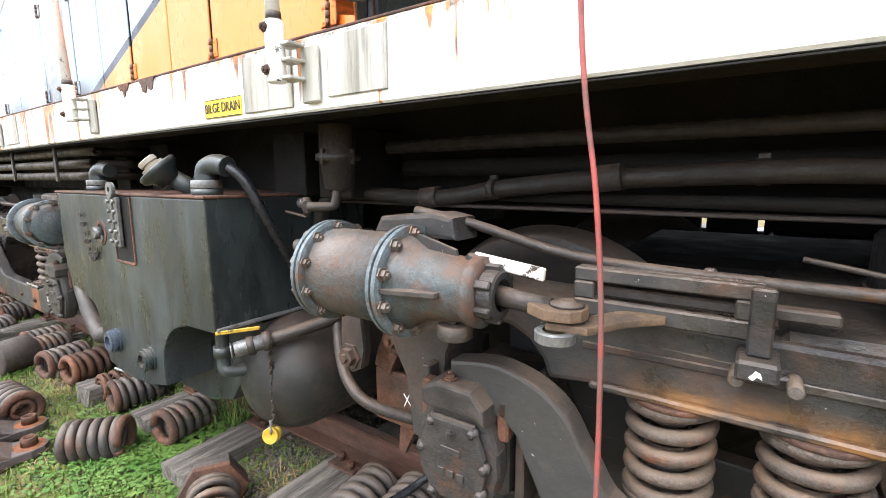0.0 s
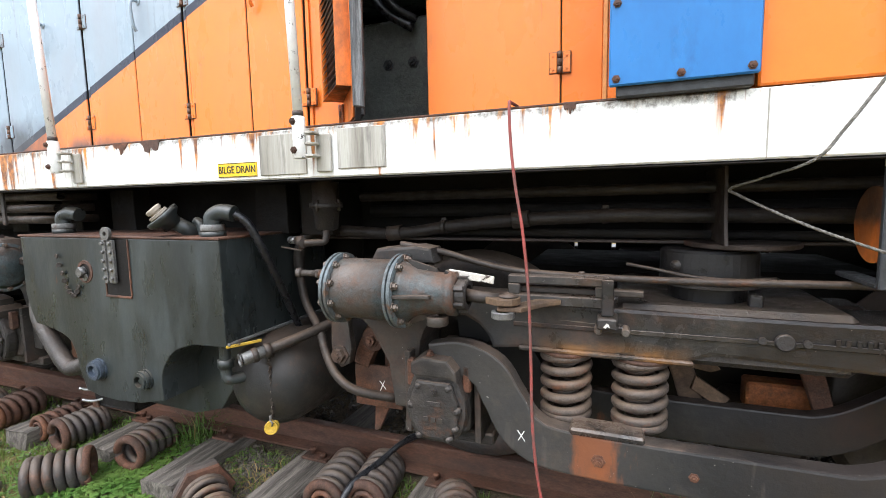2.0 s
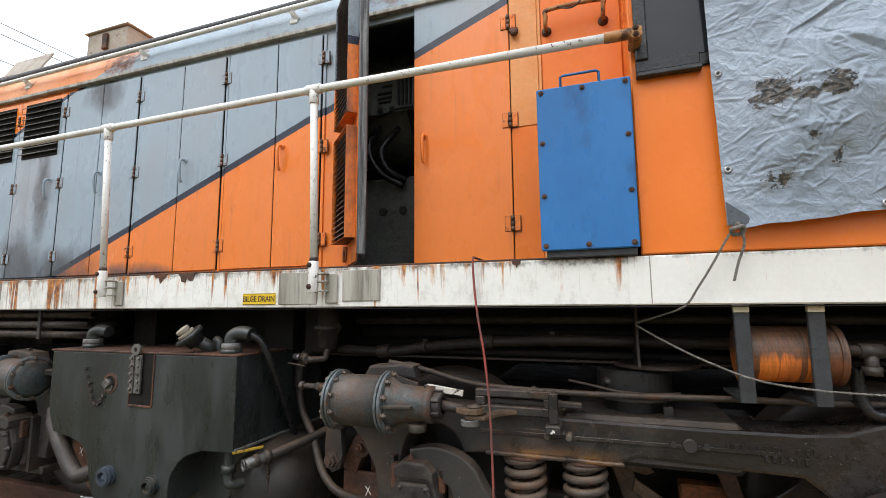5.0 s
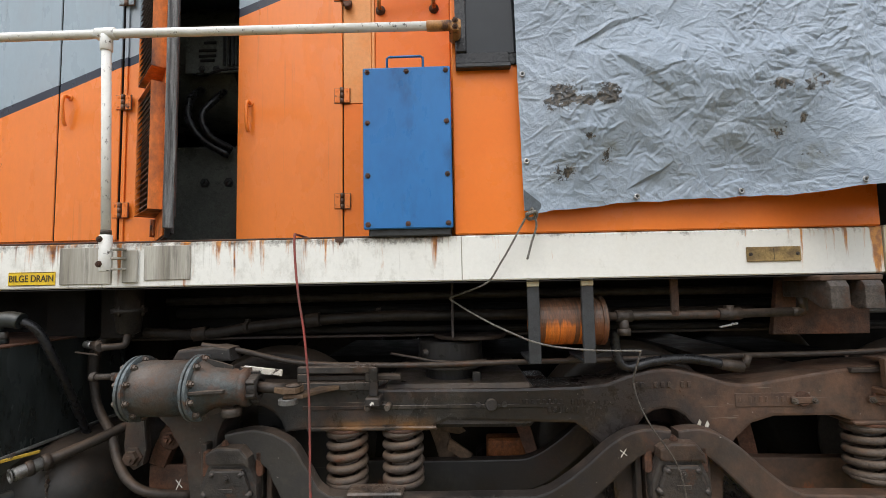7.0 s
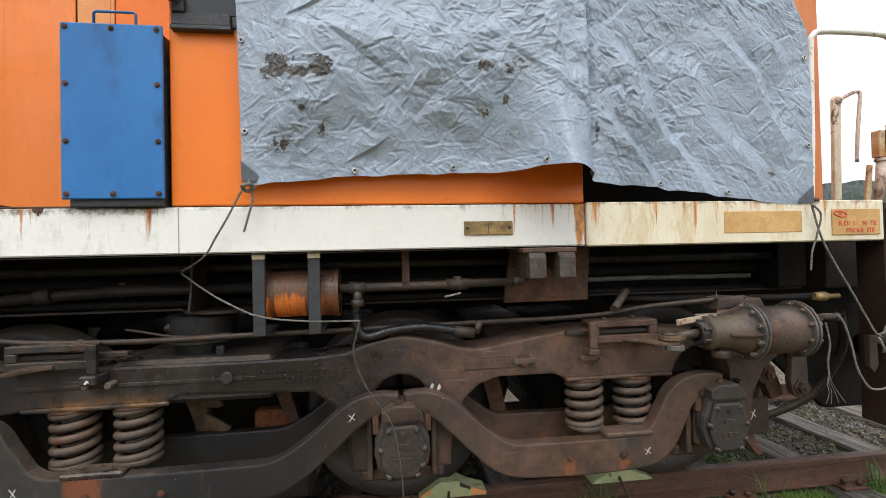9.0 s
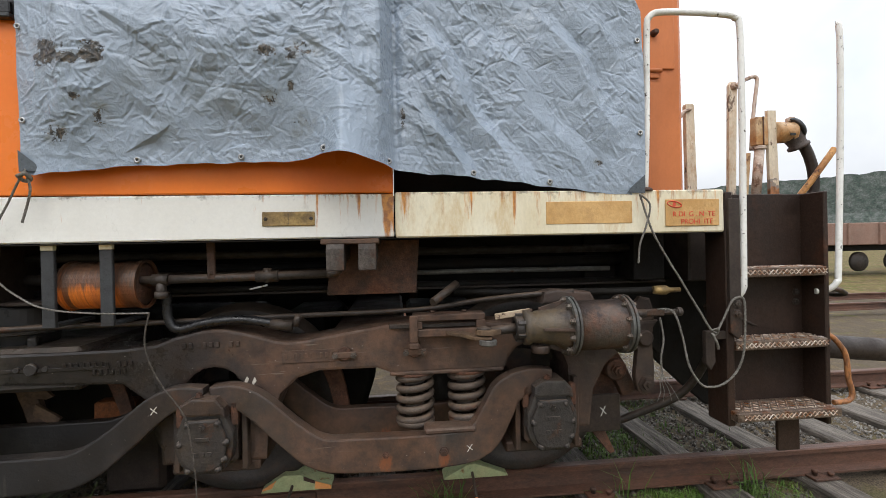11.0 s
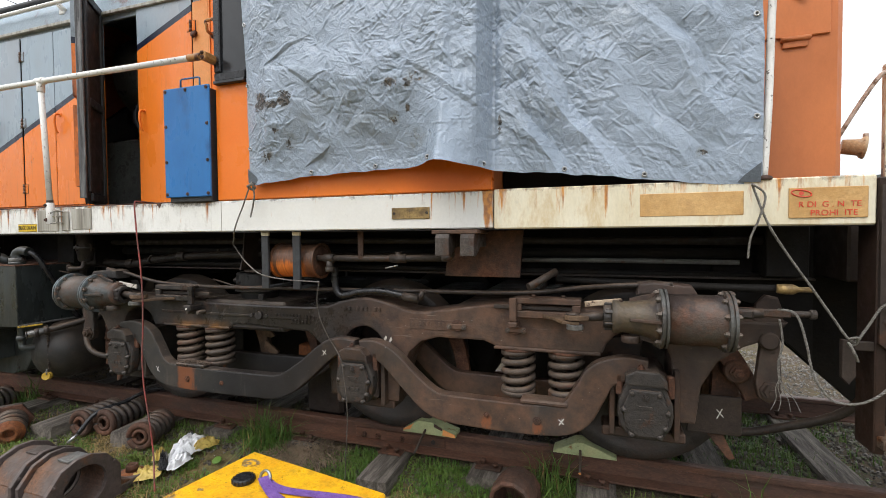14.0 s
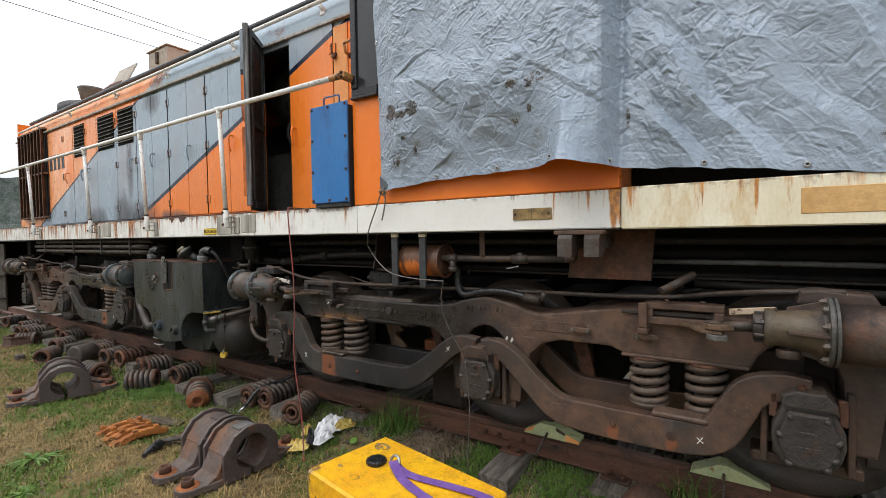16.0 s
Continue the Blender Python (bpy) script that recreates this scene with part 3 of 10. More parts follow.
M_RUBBER = mat("black_rubber", (0.016, 0.016, 0.018), rough=0.32, vscale=9, grit=0.2)
M_ROPE = mat("grey_rope", (0.24, 0.225, 0.20), (0.13, 0.12, 0.105), rough=0.9, vscale=60, bump=0.8, bscale=200)
M_DARKROPE = mat("dark_rope", (0.115, 0.10, 0.085), (0.06, 0.053, 0.046), rough=0.9, vscale=40, bump=0.8, bscale=200)
M_YELLOW = mat("yellow_box_paint", (0.80, 0.43, 0.012), (0.72, 0.345, 0.012), rough=0.42, vscale=6, dirt=(0.36, 0.19, 0.02), dscale=11, dlo=0.50, dhi=0.66, damt=0.6, rust=(0.10, 0.075, 0.05), rscale=9, rlo=0.635, rhi=0.66, grit=0.3, gscale=90, bump=0.15, spec=0.35, over=box_scuffs)
M_YELLOWSIGN = mat("yellow_sign", (0.72, 0.48, 0.015), (0.62, 0.4, 0.02), rough=0.45, vscale=14, grit=0.12, bump=0)
M_INK = mat("black_lettering", (0.02, 0.02, 0.02), rough=0.5, bump=0, grit=0)
M_REDINK = mat("faded_red_lettering", (0.62, 0.05, 0.022), (0.54, 0.085, 0.05), rough=0.5, bump=0, vscale=30, grit=0.1)
M_TANSIGN = mat("faded_tan_sign", (0.57, 0.35, 0.14), (0.47, 0.27, 0.095), rough=0.55, vscale=8, dirt=(0.3, 0.17, 0.07), dscale=10, damt=0.5, grit=0.15)
M_PURPLE = mat("purple_webbing", (0.20, 0.10, 0.35), (0.13, 0.06, 0.26), rough=0.8, vscale=14, bump=0.6, bscale=260, grit=0.3, gscale=160)
M_BRASS = mat("dull_plate", (0.20, 0.165, 0.115), (0.15, 0.125, 0.09), rough=0.45, metal=0.4, vscale=18, grit=0.3)
M_CHOCK = mat("pale_green_paint", (0.44, 0.44, 0.23), (0.33, 0.39, 0.21), rough=0.6, vscale=9, rust=(0.34, 0.2, 0.08), rscale=9, rlo=0.58, rhi=0.62, grit=0.25)
M_WOOD = mat("weathered_sleeper_wood", (0.20, 0.172, 0.145), (0.095, 0.08, 0.067), rough=0.9, vscale=5, stretch=(6, 0.5, 4), bump=1.0, bscale=26, dirt=(0.04, 0.034, 0.027), dscale=4, dlo=0.48, dhi=0.6, damt=0.8, grit=0.5)
M_STONE = mat("ballast_stone", (0.27, 0.25, 0.22), (0.13, 0.12, 0.11), rough=0.9, vscale=24, bump=0.5, bscale=140, grit=0.4)
M_DARKSTONE = mat("oily_ballast", (0.13, 0.108, 0.085), (0.042, 0.036, 0.031), rough=0.75, vscale=24, bump=0.5, bscale=140, grit=0.4)
M_GLASS = mat("dark_window_glass", (0.02, 0.022, 0.025), rough=0.08, bump=0, vscale=3, grit=0.05)
M_LEAF = mat("grass_blades", (0.085, 0.155, 0.018), (0.13, 0.175, 0.034), rough=0.7, vscale=5, bump=0, grit=0.3, gscale=12)
M_STRAW = mat("dry_grass", (0.37, 0.26, 0.11), (0.19, 0.13, 0.052), rough=0.85, vscale=9, bump=0, grit=0.3, gscale=20)
M_BUSH = mat("distant_bush", (0.035, 0.052, 0.040), (0.095, 0.105, 0.095), rough=0.9, vscale=0.22, bump=0, gscale=0.9, grit=0.8)
M_PLASTIC = mat("white_plastic_bag", (0.76, 0.76, 0.77), (0.62, 0.62, 0.64), rough=0.35, vscale=14, grit=0.2, gscale=30, bump=0.5, bscale=60)
M_YBAG = mat("yellow_plastic", (0.60, 0.45, 0.12), (0.44, 0.31, 0.08), rough=0.4, vscale=12, grit=0.2)
M_WOODCUT = mat("orange_rusted_brake_blocks", (0.42, 0.15, 0.03), (0.26, 0.085, 0.022), rough=0.85, vscale=9, bump=0.7, grit=0.5, dirt=(0.07, 0.03, 0.014), dscale=14, dlo=0.5, dhi=0.62, damt=0.8)
M_WAGON = mat("brown_wagon_paint", (0.27, 0.165, 0.125), (0.21, 0.125, 0.095), rough=0.7, vscale=0.8, dirt=(0.2, 0.16, 0.13), dscale=2, damt=0.4)
M_ROOF = mat("weathered_roof_paint", BLUEGREY, c2=(0.24, 0.22, 0.2), rough=0.5, vscale=1.1, paint=livery, rust=(0.22, 0.085, 0.04), rscale=2.2, rlo=0.57, rhi=0.66, grit=0.25)
M_BEIGE = mat("beige_metal_box", (0.36, 0.31, 0.25), (0.28, 0.24, 0.19), rough=0.6, vscale=3, rust=RUST, rscale=5, rlo=0.62, rhi=0.68, grit=0.2)
M_GREYPLATE = mat("grey_galvanised", (0.17, 0.165, 0.155), (0.10, 0.098, 0.092), rough=0.5, vscale=6, rust=(0.11, 0.052, 0.028), rscale=9, rlo=0.58, rhi=0.66, grit=0.4)
M_ENGINE = mat("engine_green_black", (0.15, 0.16, 0.145), (0.085, 0.092, 0.082), rough=0.35, vscale=3, grit=0.4)
M_DRUM = mat("grey_drum", (0.072, 0.052, 0.043), (0.038, 0.030, 0.026), rough=0.65, vscale=4, rust=(0.12, 0.05, 0.024), rscale=4, rlo=0.58, rhi=0.68, grit=0.6, bump=0.5, dust=(0.085, 0.07, 0.06))
M_CHECK = mat("worn_chequer_plate", (0.075, 0.05, 0.036), (0.19, 0.14, 0.105), rough=0.4, metal=0.3, vscale=22, rust=(0.16, 0.06, 0.022), rscale=14, rlo=0.52, rhi=0.60, bump=0.6, bscale=60, grit=0.5)
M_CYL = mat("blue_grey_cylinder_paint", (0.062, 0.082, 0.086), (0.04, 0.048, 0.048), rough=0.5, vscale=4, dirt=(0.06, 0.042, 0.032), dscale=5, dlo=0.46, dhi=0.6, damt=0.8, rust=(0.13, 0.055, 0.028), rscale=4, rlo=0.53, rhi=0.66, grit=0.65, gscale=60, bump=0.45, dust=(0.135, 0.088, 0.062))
M_FLANGE = mat("pale_blue_grey_flange", (0.115, 0.14, 0.15), (0.06, 0.062, 0.06), rough=0.5, vscale=9, rust=(0.12, 0.06, 0.035), rscale=8, rlo=0.54, rhi=0.62, grit=0.5, bump=0.3)
M_LEVER = mat("chipped_dusty_white_paint", (0.62, 0.60, 0.55), (0.42, 0.36, 0.29), rough=0.6, vscale=9, rust=(0.06, 0.04, 0.03), rscale=15, rlo=0.565, rhi=0.585, grit=0.3, bump=0.3)
M_STEP = mat("black_brown_step_steel", (0.022, 0.0135, 0.0105), (0.036, 0.020, 0.0135), rough=0.5, vscale=3, rust=(0.075, 0.03, 0.015), rscale=3.5, rlo=0.56, rhi=0.72, grit=0.5, bump=0.2, spec=0.25)
M_OCHRE = mat("chipped_ochre_handle", (0.46, 0.29, 0.02), (0.34, 0.21, 0.02), rough=0.5, vscale=20, rust=(0.05, 0.035, 0.025), rscale=22, rlo=0.55, rhi=0.58, grit=0.3)
M_DULL = mat("dull_bare_metal", (0.20, 0.195, 0.185), (0.11, 0.105, 0.10), rough=0.42, metal=0.5, vscale=16, grit=0.4, bump=0.2)
M_RESV = mat("dusty_reservoir_paint", (0.026, 0.023, 0.020), (0.015, 0.015, 0.014), rough=0.5, vscale=3, dirt=(0.065, 0.05, 0.038), dscale=4, dlo=0.48, dhi=0.66, damt=0.6, rust=(0.07, 0.036, 0.022), rscale=6, rlo=0.58, rhi=0.7, grit=0.26, bump=0.2, dust=(0.075, 0.052, 0.038))
M_CAPRIB = mat("purple_brown_casting", (0.088, 0.066, 0.060), (0.054, 0.042, 0.039), rough=0.55, vscale=5, rust=(0.15, 0.066, 0.032), rscale=3.2, rlo=0.57, rhi=0.66, grit=0.35, bump=0.35, dust=(0.12, 0.092, 0.08))
M_GROUND = mat("rough_yard_ground", (0.175, 0.125, 0.058), (0.10, 0.074, 0.036), rough=0.95, vscale=1.6, bump=1.0, bscale=45, grit=0.7, over=ground_mix, spec=0.1)
M_CHECKRIB = mat("bare_chequer_ribs", (0.66, 0.61, 0.56), (0.36, 0.22, 0.13), rough=0.35, metal=0.3, vscale=14, rust=(0.22, 0.085, 0.03), rscale=11, rlo=0.48, rhi=0.58, grit=0.3)
M_LUG = mat("worn_lug_steel", (0.075, 0.06, 0.05), (0.04, 0.034, 0.03), rough=0.6, vscale=6, rust=(0.09, 0.045, 0.025), rscale=6, rlo=0.5, rhi=0.62, grit=0.7, bump=0.5)
M_BOLT = mat("dusty_bolt_heads", (0.105, 0.088, 0.073), (0.06, 0.05, 0.042), rough=0.55, vscale=20, rust=(0.12, 0.055, 0.03), rscale=14, rlo=0.52, rhi=0.62, grit=0.5, bump=0.3, dust=(0.17, 0.12, 0.085))
M_PLUG = mat("blue_grey_plug_paint", (0.055, 0.07, 0.095), (0.03, 0.037, 0.047), rough=0.45, vscale=14, grit=0.4)
M_PATCH = mat("dark_tarpaulin_patch", (0.085, 0.10, 0.115), (0.06, 0.07, 0.08), rough=0.4, vscale=9, grit=0.3, bump=0.5, bscale=30)
M_CAPSHELL = mat("rust_and_grey_casting", (0.17, 0.075, 0.034), (0.095, 0.052, 0.036), rough=0.7, vscale=5, dirt=(0.074, 0.058, 0.053), dscale=3.5, dlo=0.46, dhi=0.58, damt=0.85, grit=0.7, bump=0.5, dust=(0.085, 0.068, 0.058))
M_ENDTURN = mat("orange_brown_end_turn", (0.17, 0.066, 0.03), (0.09, 0.042, 0.024), rough=0.75, vscale=9, grit=0.6, bump=0.4)
M_CYLB = mat("brown_dusty_cylinder_paint", (0.062, 0.056, 0.048), (0.04, 0.035, 0.03), rough=0.5, vscale=4, dirt=(0.07, 0.045, 0.033), dscale=5, dlo=0.44, dhi=0.58, damt=0.85, rust=(0.13, 0.05, 0.025), rscale=3.5, rlo=0.52, rhi=0.66, grit=0.7, gscale=60, bump=0.45, dust=(0.13, 0.09, 0.062), over=cylinder_oil)
M_FLANGEB = mat("dusty_grey_flange", (0.085, 0.085, 0.078), (0.05, 0.045, 0.04), rough=0.5, vscale=9, rust=(0.12, 0.06, 0.035), rscale=8, rlo=0.52, rhi=0.62, grit=0.5, bump=0.3)
M_PEEL = mat("peeling_cream_paint", (0.66, 0.565, 0.43), (0.55, 0.455, 0.34), rough=0.5, vscale=6, rust=(0.20, 0.13, 0.085), rscale=5, rlo=0.60, rhi=0.615, stretch=(1.5, 1.5, 0.7), grit=0.25, bump=0.3, dirt=(0.40, 0.22, 0.10), dscale=9, dlo=0.52, dhi=0.66, damt=0.7, over=bare_foot)
M_SOCKET = mat("golden_brown_socket_paint", (0.56, 0.42, 0.26), (0.42, 0.21, 0.075), rough=0.5, vscale=7, rust=(0.16, 0.07, 0.03), rscale=9, rlo=0.54, rhi=0.60, grit=0.3, bump=0.3)
M_RAILWORN = mat("worn_stained_white_paint", (0.52, 0.43, 0.36), (0.38, 0.25, 0.18), rough=0.5, vscale=7, rust=(0.20, 0.10, 0.055), rscale=9, rlo=0.53, rhi=0.60, grit=0.3, bump=0.2)
M_STAY = mat("ochre_stay_paint", (0.44, 0.22, 0.07), (0.30, 0.13, 0.045), rough=0.6, vscale=9, rust=(0.11, 0.05, 0.03), rscale=12, rlo=0.54, rhi=0.60, grit=0.4, bump=0.3)
M_STALK = mat("dead_grass_stalks", (0.27, 0.20, 0.135), (0.13, 0.095, 0.062), rough=0.9, vscale=9, bump=0, grit=0.3, gscale=20)
M_BRASS = mat("dull_brass", (0.34, 0.23, 0.09), (0.17, 0.115, 0.055), rough=0.45, metal=0.4, vscale=20, grit=0.3, bump=0.2)
M_SHUTTER = mat("brown_shutter_paint", (0.17, 0.088, 0.05), (0.09, 0.052, 0.036), rough=0.6, vscale=5, grit=0.3, bump=0.2)
M_WEED = mat("broad_weed_leaves", (0.10, 0.19, 0.022), (0.07, 0.14, 0.02), rough=0.5, vscale=9, bump=0.2, grit=0.2)
M_COVER = mat("dark_grey_cast_cover", (0.038, 0.033, 0.030), (0.025, 0.023, 0.022), rough=0.5, vscale=6, dirt=(0.052, 0.042, 0.035), dscale=9, dlo=0.5, dhi=0.66, damt=0.7, rust=(0.10, 0.045, 0.022), rscale=6, rlo=0.575, rhi=0.68, grit=0.6, bump=0.5, dust=(0.11, 0.08, 0.06))
# Pipe tone darkened to carry the shade deep under the sill.
M_DIMPIPE = mat("shaded_dark_pipe", (0.024, 0.018, 0.0145), (0.015, 0.012, 0.011), rough=0.6, vscale=5, rust=(0.055, 0.028, 0.017), rscale=5, rlo=0.58, rhi=0.7, grit=0.5, bump=0.3, dust=(0.05, 0.034, 0.025))
M_HINGE = mat("rusty_painted_hinge", (0.19, 0.10, 0.06), (0.09, 0.06, 0.045), rough=0.6, vscale=14, rust=(0.10, 0.045, 0.025), rscale=14, rlo=0.5, rhi=0.6, grit=0.4, bump=0.3)
M_DUSTYLEVER = mat("dusty_tan_lever_paint", (0.40, 0.31, 0.22), (0.28, 0.20, 0.13), rough=0.7, vscale=9, rust=(0.08, 0.045, 0.03), rscale=15, rlo=0.55, rhi=0.58, grit=0.3, bump=0.3)
M_TALL = mat("dark_long_grass", (0.06, 0.135, 0.018), (0.11, 0.175, 0.034), rough=0.6, vscale=6, bump=0, grit=0.3, gscale=12)
M_LEAFHINGE = mat("painted_hinge_leaf", ORANGE, c2=(0.42, 0.2, 0.10), rough=0.45, vscale=3, rust=(0.17, 0.07, 0.03), rscale=22, rlo=0.57, rhi=0.63, paint=livery, grit=0.15, bump=0.1)
M_EDGE = mat("bare_worn_edge_strip", (0.22, 0.225, 0.225), (0.05, 0.05, 0.052), rough=0.5, vscale=3, stretch=(14, 14, 0.8), dirt=(0.02, 0.02, 0.02), dscale=5, dlo=0.5, dhi=0.62, damt=0.8, grit=0.5, bump=0.3)


# ---- shape builder ----
class Shape:
    """Collects vertices and faces of one mesh."""

    def __init__(self):
        self.v, self.f, self.s = [], [], []

    def add(self, verts, faces, smooth=False):
        k = len(self.v)
        self.v += [tuple(p) for p in verts]
        self.f += [tuple(i + k for i in q) for q in faces]
        self.s += [smooth] * len(faces)
        return self

    def merge(self, other, m=None):
        return self.add([(m @ Vector(p)) if m else p for p in other.v], other.f) if not other.s else self._merge(other, m)

    def _merge(self, other, m):
        k = len(self.v)
        self.v += [tuple(m @ Vector(p)) if m else p for p in other.v]
        self.f += [tuple(i + k for i in q) for q in other.f]
        self.s += other.s
        return self

    def box(self, x0, x1, y0, y1, z0, z1, bev=0.004, m=None):
        """A box with chamfered edges."""
        lo, hi = (x0, y0, z0), (x1, y1, z1)
        b = min(bev, 0.3 * min(hi[i] - lo[i] for i in range(3)))
        idx, verts = {}, []
        for sx in (0, 1):
            for sy in (0, 1):
                for sz in (0, 1):
                    s = (sx, sy, sz)
                    for a in range(3):
                        idx[s, a] = len(verts)
                        p = Vector([(hi[i] if s[i] else lo[i]) + (0 if i == a else (-b if s[i] else b)) for i in range(3)])
                        verts.append(tuple(m @ p) if m else tuple(p))
        faces = []
        for a in range(3):
            i, j = [k for k in range(3) if k != a]
            for s in (0, 1):
                ring = []
                for u, w in ((0, 0), (1, 0), (1, 1), (0, 1)):
                    c = [0, 0, 0]
                    c[a], c[i], c[j] = s, u, w
                    ring.append(idx[tuple(c), a])
                faces.append(ring)
            for u in (0, 1):
                for w in (0, 1):
                    c0, c1 = [0, 0, 0], [0, 0, 0]
                    c0[i] = c1[i] = u
                    c0[j] = c1[j] = w
                    c1[a] = 1
                    c0, c1 = tuple(c0), tuple(c1)
                    faces.append([idx[c0, i], idx[c1, i], idx[c1, j], idx[c0, j]])
        for sx in (0, 1):
            for sy in (0, 1):
                for sz in (0, 1):
                    faces.append([idx[(sx, sy, sz), a] for a in range(3)])
        return self.add(verts, faces)

    def lathe(self, p, axis, prof, n=20, smooth=True, hollow=False):
        """Turned shape: prof holds (distance along axis, radius); a hollow one closes onto its own start."""
        p, axis = Vector(p), Vector(axis).normalized()
        q = axis.to_track_quat("Z", "Y").to_matrix()
        verts, faces = [], []
        for h, r in prof:
            verts += [p + q @ Vector((r * math.cos(2 * math.pi * i / n), r * math.sin(2 * math.pi * i / n), h)) for i in range(n)]
        for k in range(len(prof) - 1):
            faces += [(k * n + i, k * n + (i + 1) % n, (k + 1) * n + (i + 1) % n, (k + 1) * n + i) for i in range(n)]
        self.add(verts, faces, smooth)
        if hollow:
            k = len(self.v) - len(verts)
            last = (len(prof) - 1) * n
            self.f += [(k + last + i, k + last + (i + 1) % n, k + (i + 1) % n, k + i) for i in range(n)]
            self.s += [smooth] * n
            return self
        k = len(prof) - 1
        caps = [tuple(range(n))] if prof[0][1] > 1e-5 else []
        caps += [tuple(k * n + i for i in range(n))] if prof[-1][1] > 1e-5 else []
        self.f += [tuple(i + len(self.v) - len(verts) for i in c) for c in caps]
        self.s += [False] * len(caps)
        return self

    def cyl(self, p0, p1, r, r2=None, n=16, bev=0.0):
        p0, p1 = Vector(p0), Vector(p1)
        h, r2 = (p1 - p0).length, r if r2 is None else r2
        prof = [(0, r), (h, r2)] if not bev else [(0, r - bev), (bev, r), (h - bev, r2), (h, r2 - bev)]
        return self.lathe(p0, p1 - p0, prof, n)

    def tube(self, pts, r, n=8, fine=4, closed=False):
        """A round bar along a smooth path."""
        pts = [Vector(p) for p in pts]
        if fine > 1 and len(pts) > 2:
            out = []
            for i in range(len(pts) - 1):
                a, b, c, d = pts[max(i - 1, 0)], pts[i], pts[i + 1], pts[min(i + 2, len(pts) - 1)]
                for k in range(fine):
                    u = k / fine
                    out.append(0.5 * ((2 * b) + (c - a) * u + (2 * a - 5 * b + 4 * c - d) * u * u + (3 * b - a - 3 * c + d) * u ** 3))
            pts = out + [pts[-1]]
        verts, faces = [], []
        t = (pts[1] - pts[0]).normalized()
        side = t.orthogonal().normalized()
        for i, p in enumerate(pts):
            t2 = (pts[min(i + 1, len(pts) - 1)] - pts[max(i - 1, 0)]).normalized()
            side = (side - t2 * side.dot(t2)).normalized()
            up = t2.cross(side)
            rr = r[i * (len(r) - 1) // max(1, len(pts) - 1)] if isinstance(r, list) else r
            verts += [p + rr * (math.cos(2 * math.pi * k / n) * side + math.sin(2 * math.pi * k / n) * up) for k in range(n)]
        for i in range(len(pts) - 1):
            faces += [(i * n + k, i * n + (k + 1) % n, (i + 1) * n + (k + 1) % n, (i + 1) * n + k) for k in range(n)]
        self.add(verts, faces, True)
        k = len(self.v) - len(verts)
        self.f += [tuple(k + i for i in range(n)), tuple(k + len(verts) - n + i for i in range(n))]
        self.s += [False, False]
        return self

    def prism(self, pts, y0, y1, bev=0.006, m=None):
        """A flat outline in x and z, extruded from y0 to y1, with its edges chamfered."""
        bm = bmesh.new()
        f = bm.faces.new([bm.verts.new((x, y0, z)) for x, z in pts])
        ext = bmesh.ops.extrude_face_region(bm, geom=[f])
        bmesh.ops.translate(bm, verts=[g for g in ext["geom"] if isinstance(g, bmesh.types.BMVert)], vec=(0, y1 - y0, 0))
        if bev:
            es = [e for e in bm.edges if abs(e.verts[0].co.y - e.verts[1].co.y) < 1e-6]
            bmesh.ops.bevel(bm, geom=es, offset=bev, segments=2, affect="EDGES", profile=0.6, clamp_overlap=True)
        bmesh.ops.triangulate(bm, faces=[q for q in bm.faces if len(q.verts) > 4])
        bm.verts.index_update()
        self.add([(m @ v.co) if m else v.co.copy() for v in bm.verts], [[v.index for v in q.verts] for q in bm.faces])
        bm.free()
        return self

    def coil(self, p, axis, R, r, turns, length, n=8, per=20):
        """A coil spring from p along axis, its ends flattened onto the last turn."""
        q = Vector(axis).normalized().to_track_quat("Z", "Y").to_matrix()
        p, pts, total = Vector(p), [], int(turns * per)
        for i in range(total + 1):
            a, u = 2 * math.pi * i / per, i / total
            lead = 0.8 / turns
            h = 0 if u < lead else 1 if u > 1 - lead else (u - lead) / (1 - 2 * lead)
            pts.append(p + q @ Vector((R * math.cos(a), R * math.sin(a), r + h * (length - 2 * r))))
        return self.tube(pts, r, n, 1)

    def bolts(self, places, d, r=0.014, h=0.014):
        """Hexagon bolt heads on washers."""
        d = Vector(d)
        for p in places:
            self.lathe(p, d, [(0, r * 1.45), (h * 0.25, r * 1.45), (h * 0.25, r), (h, r), (h, r * 0.5), (h * 1.35, r * 0.45)], 6, False)
        return self


def arc(cx, cz, r, a0, a1, n=8):
    """Points on an arc in x and z, angles in degrees."""
    return [(cx + r * math.cos(radians(a0 + (a1 - a0) * i / n)), cz + r * math.sin(radians(a0 + (a1 - a0) * i / n))) for i in range(n + 1)]


def thing(name, label, category, group="", kind="", at=(0, 0, 0)):
    ob = new(name)
    ob.location = at
    ob.empty_display_size = 0.1
    return tagged(ob, label, category, group, kind)


def mesh_of(name, sh, material):
    me = bpy.data.meshes.new(name)
    me.from_pydata(sh.v, [], sh.f)
    me.polygons.foreach_set("use_smooth", sh.s)
    bm = bmesh.new()
    bm.from_mesh(me)
    bmesh.ops.recalc_face_normals(bm, faces=bm.faces)
    bm.to_mesh(me)
    bm.free()
    me.materials.append(material)
    return me


def part(name, sh, material, parent=None, label=""):
    ob = new(name, mesh_of(name, sh, material))
    if parent is not None:
        ob.parent = parent
    return tagged(ob, label)


def single(name, sh, material, label, category, group="", kind=""):
    """A thing of one mesh."""
    return tagged(part(name, sh, material), label, category, group, kind)


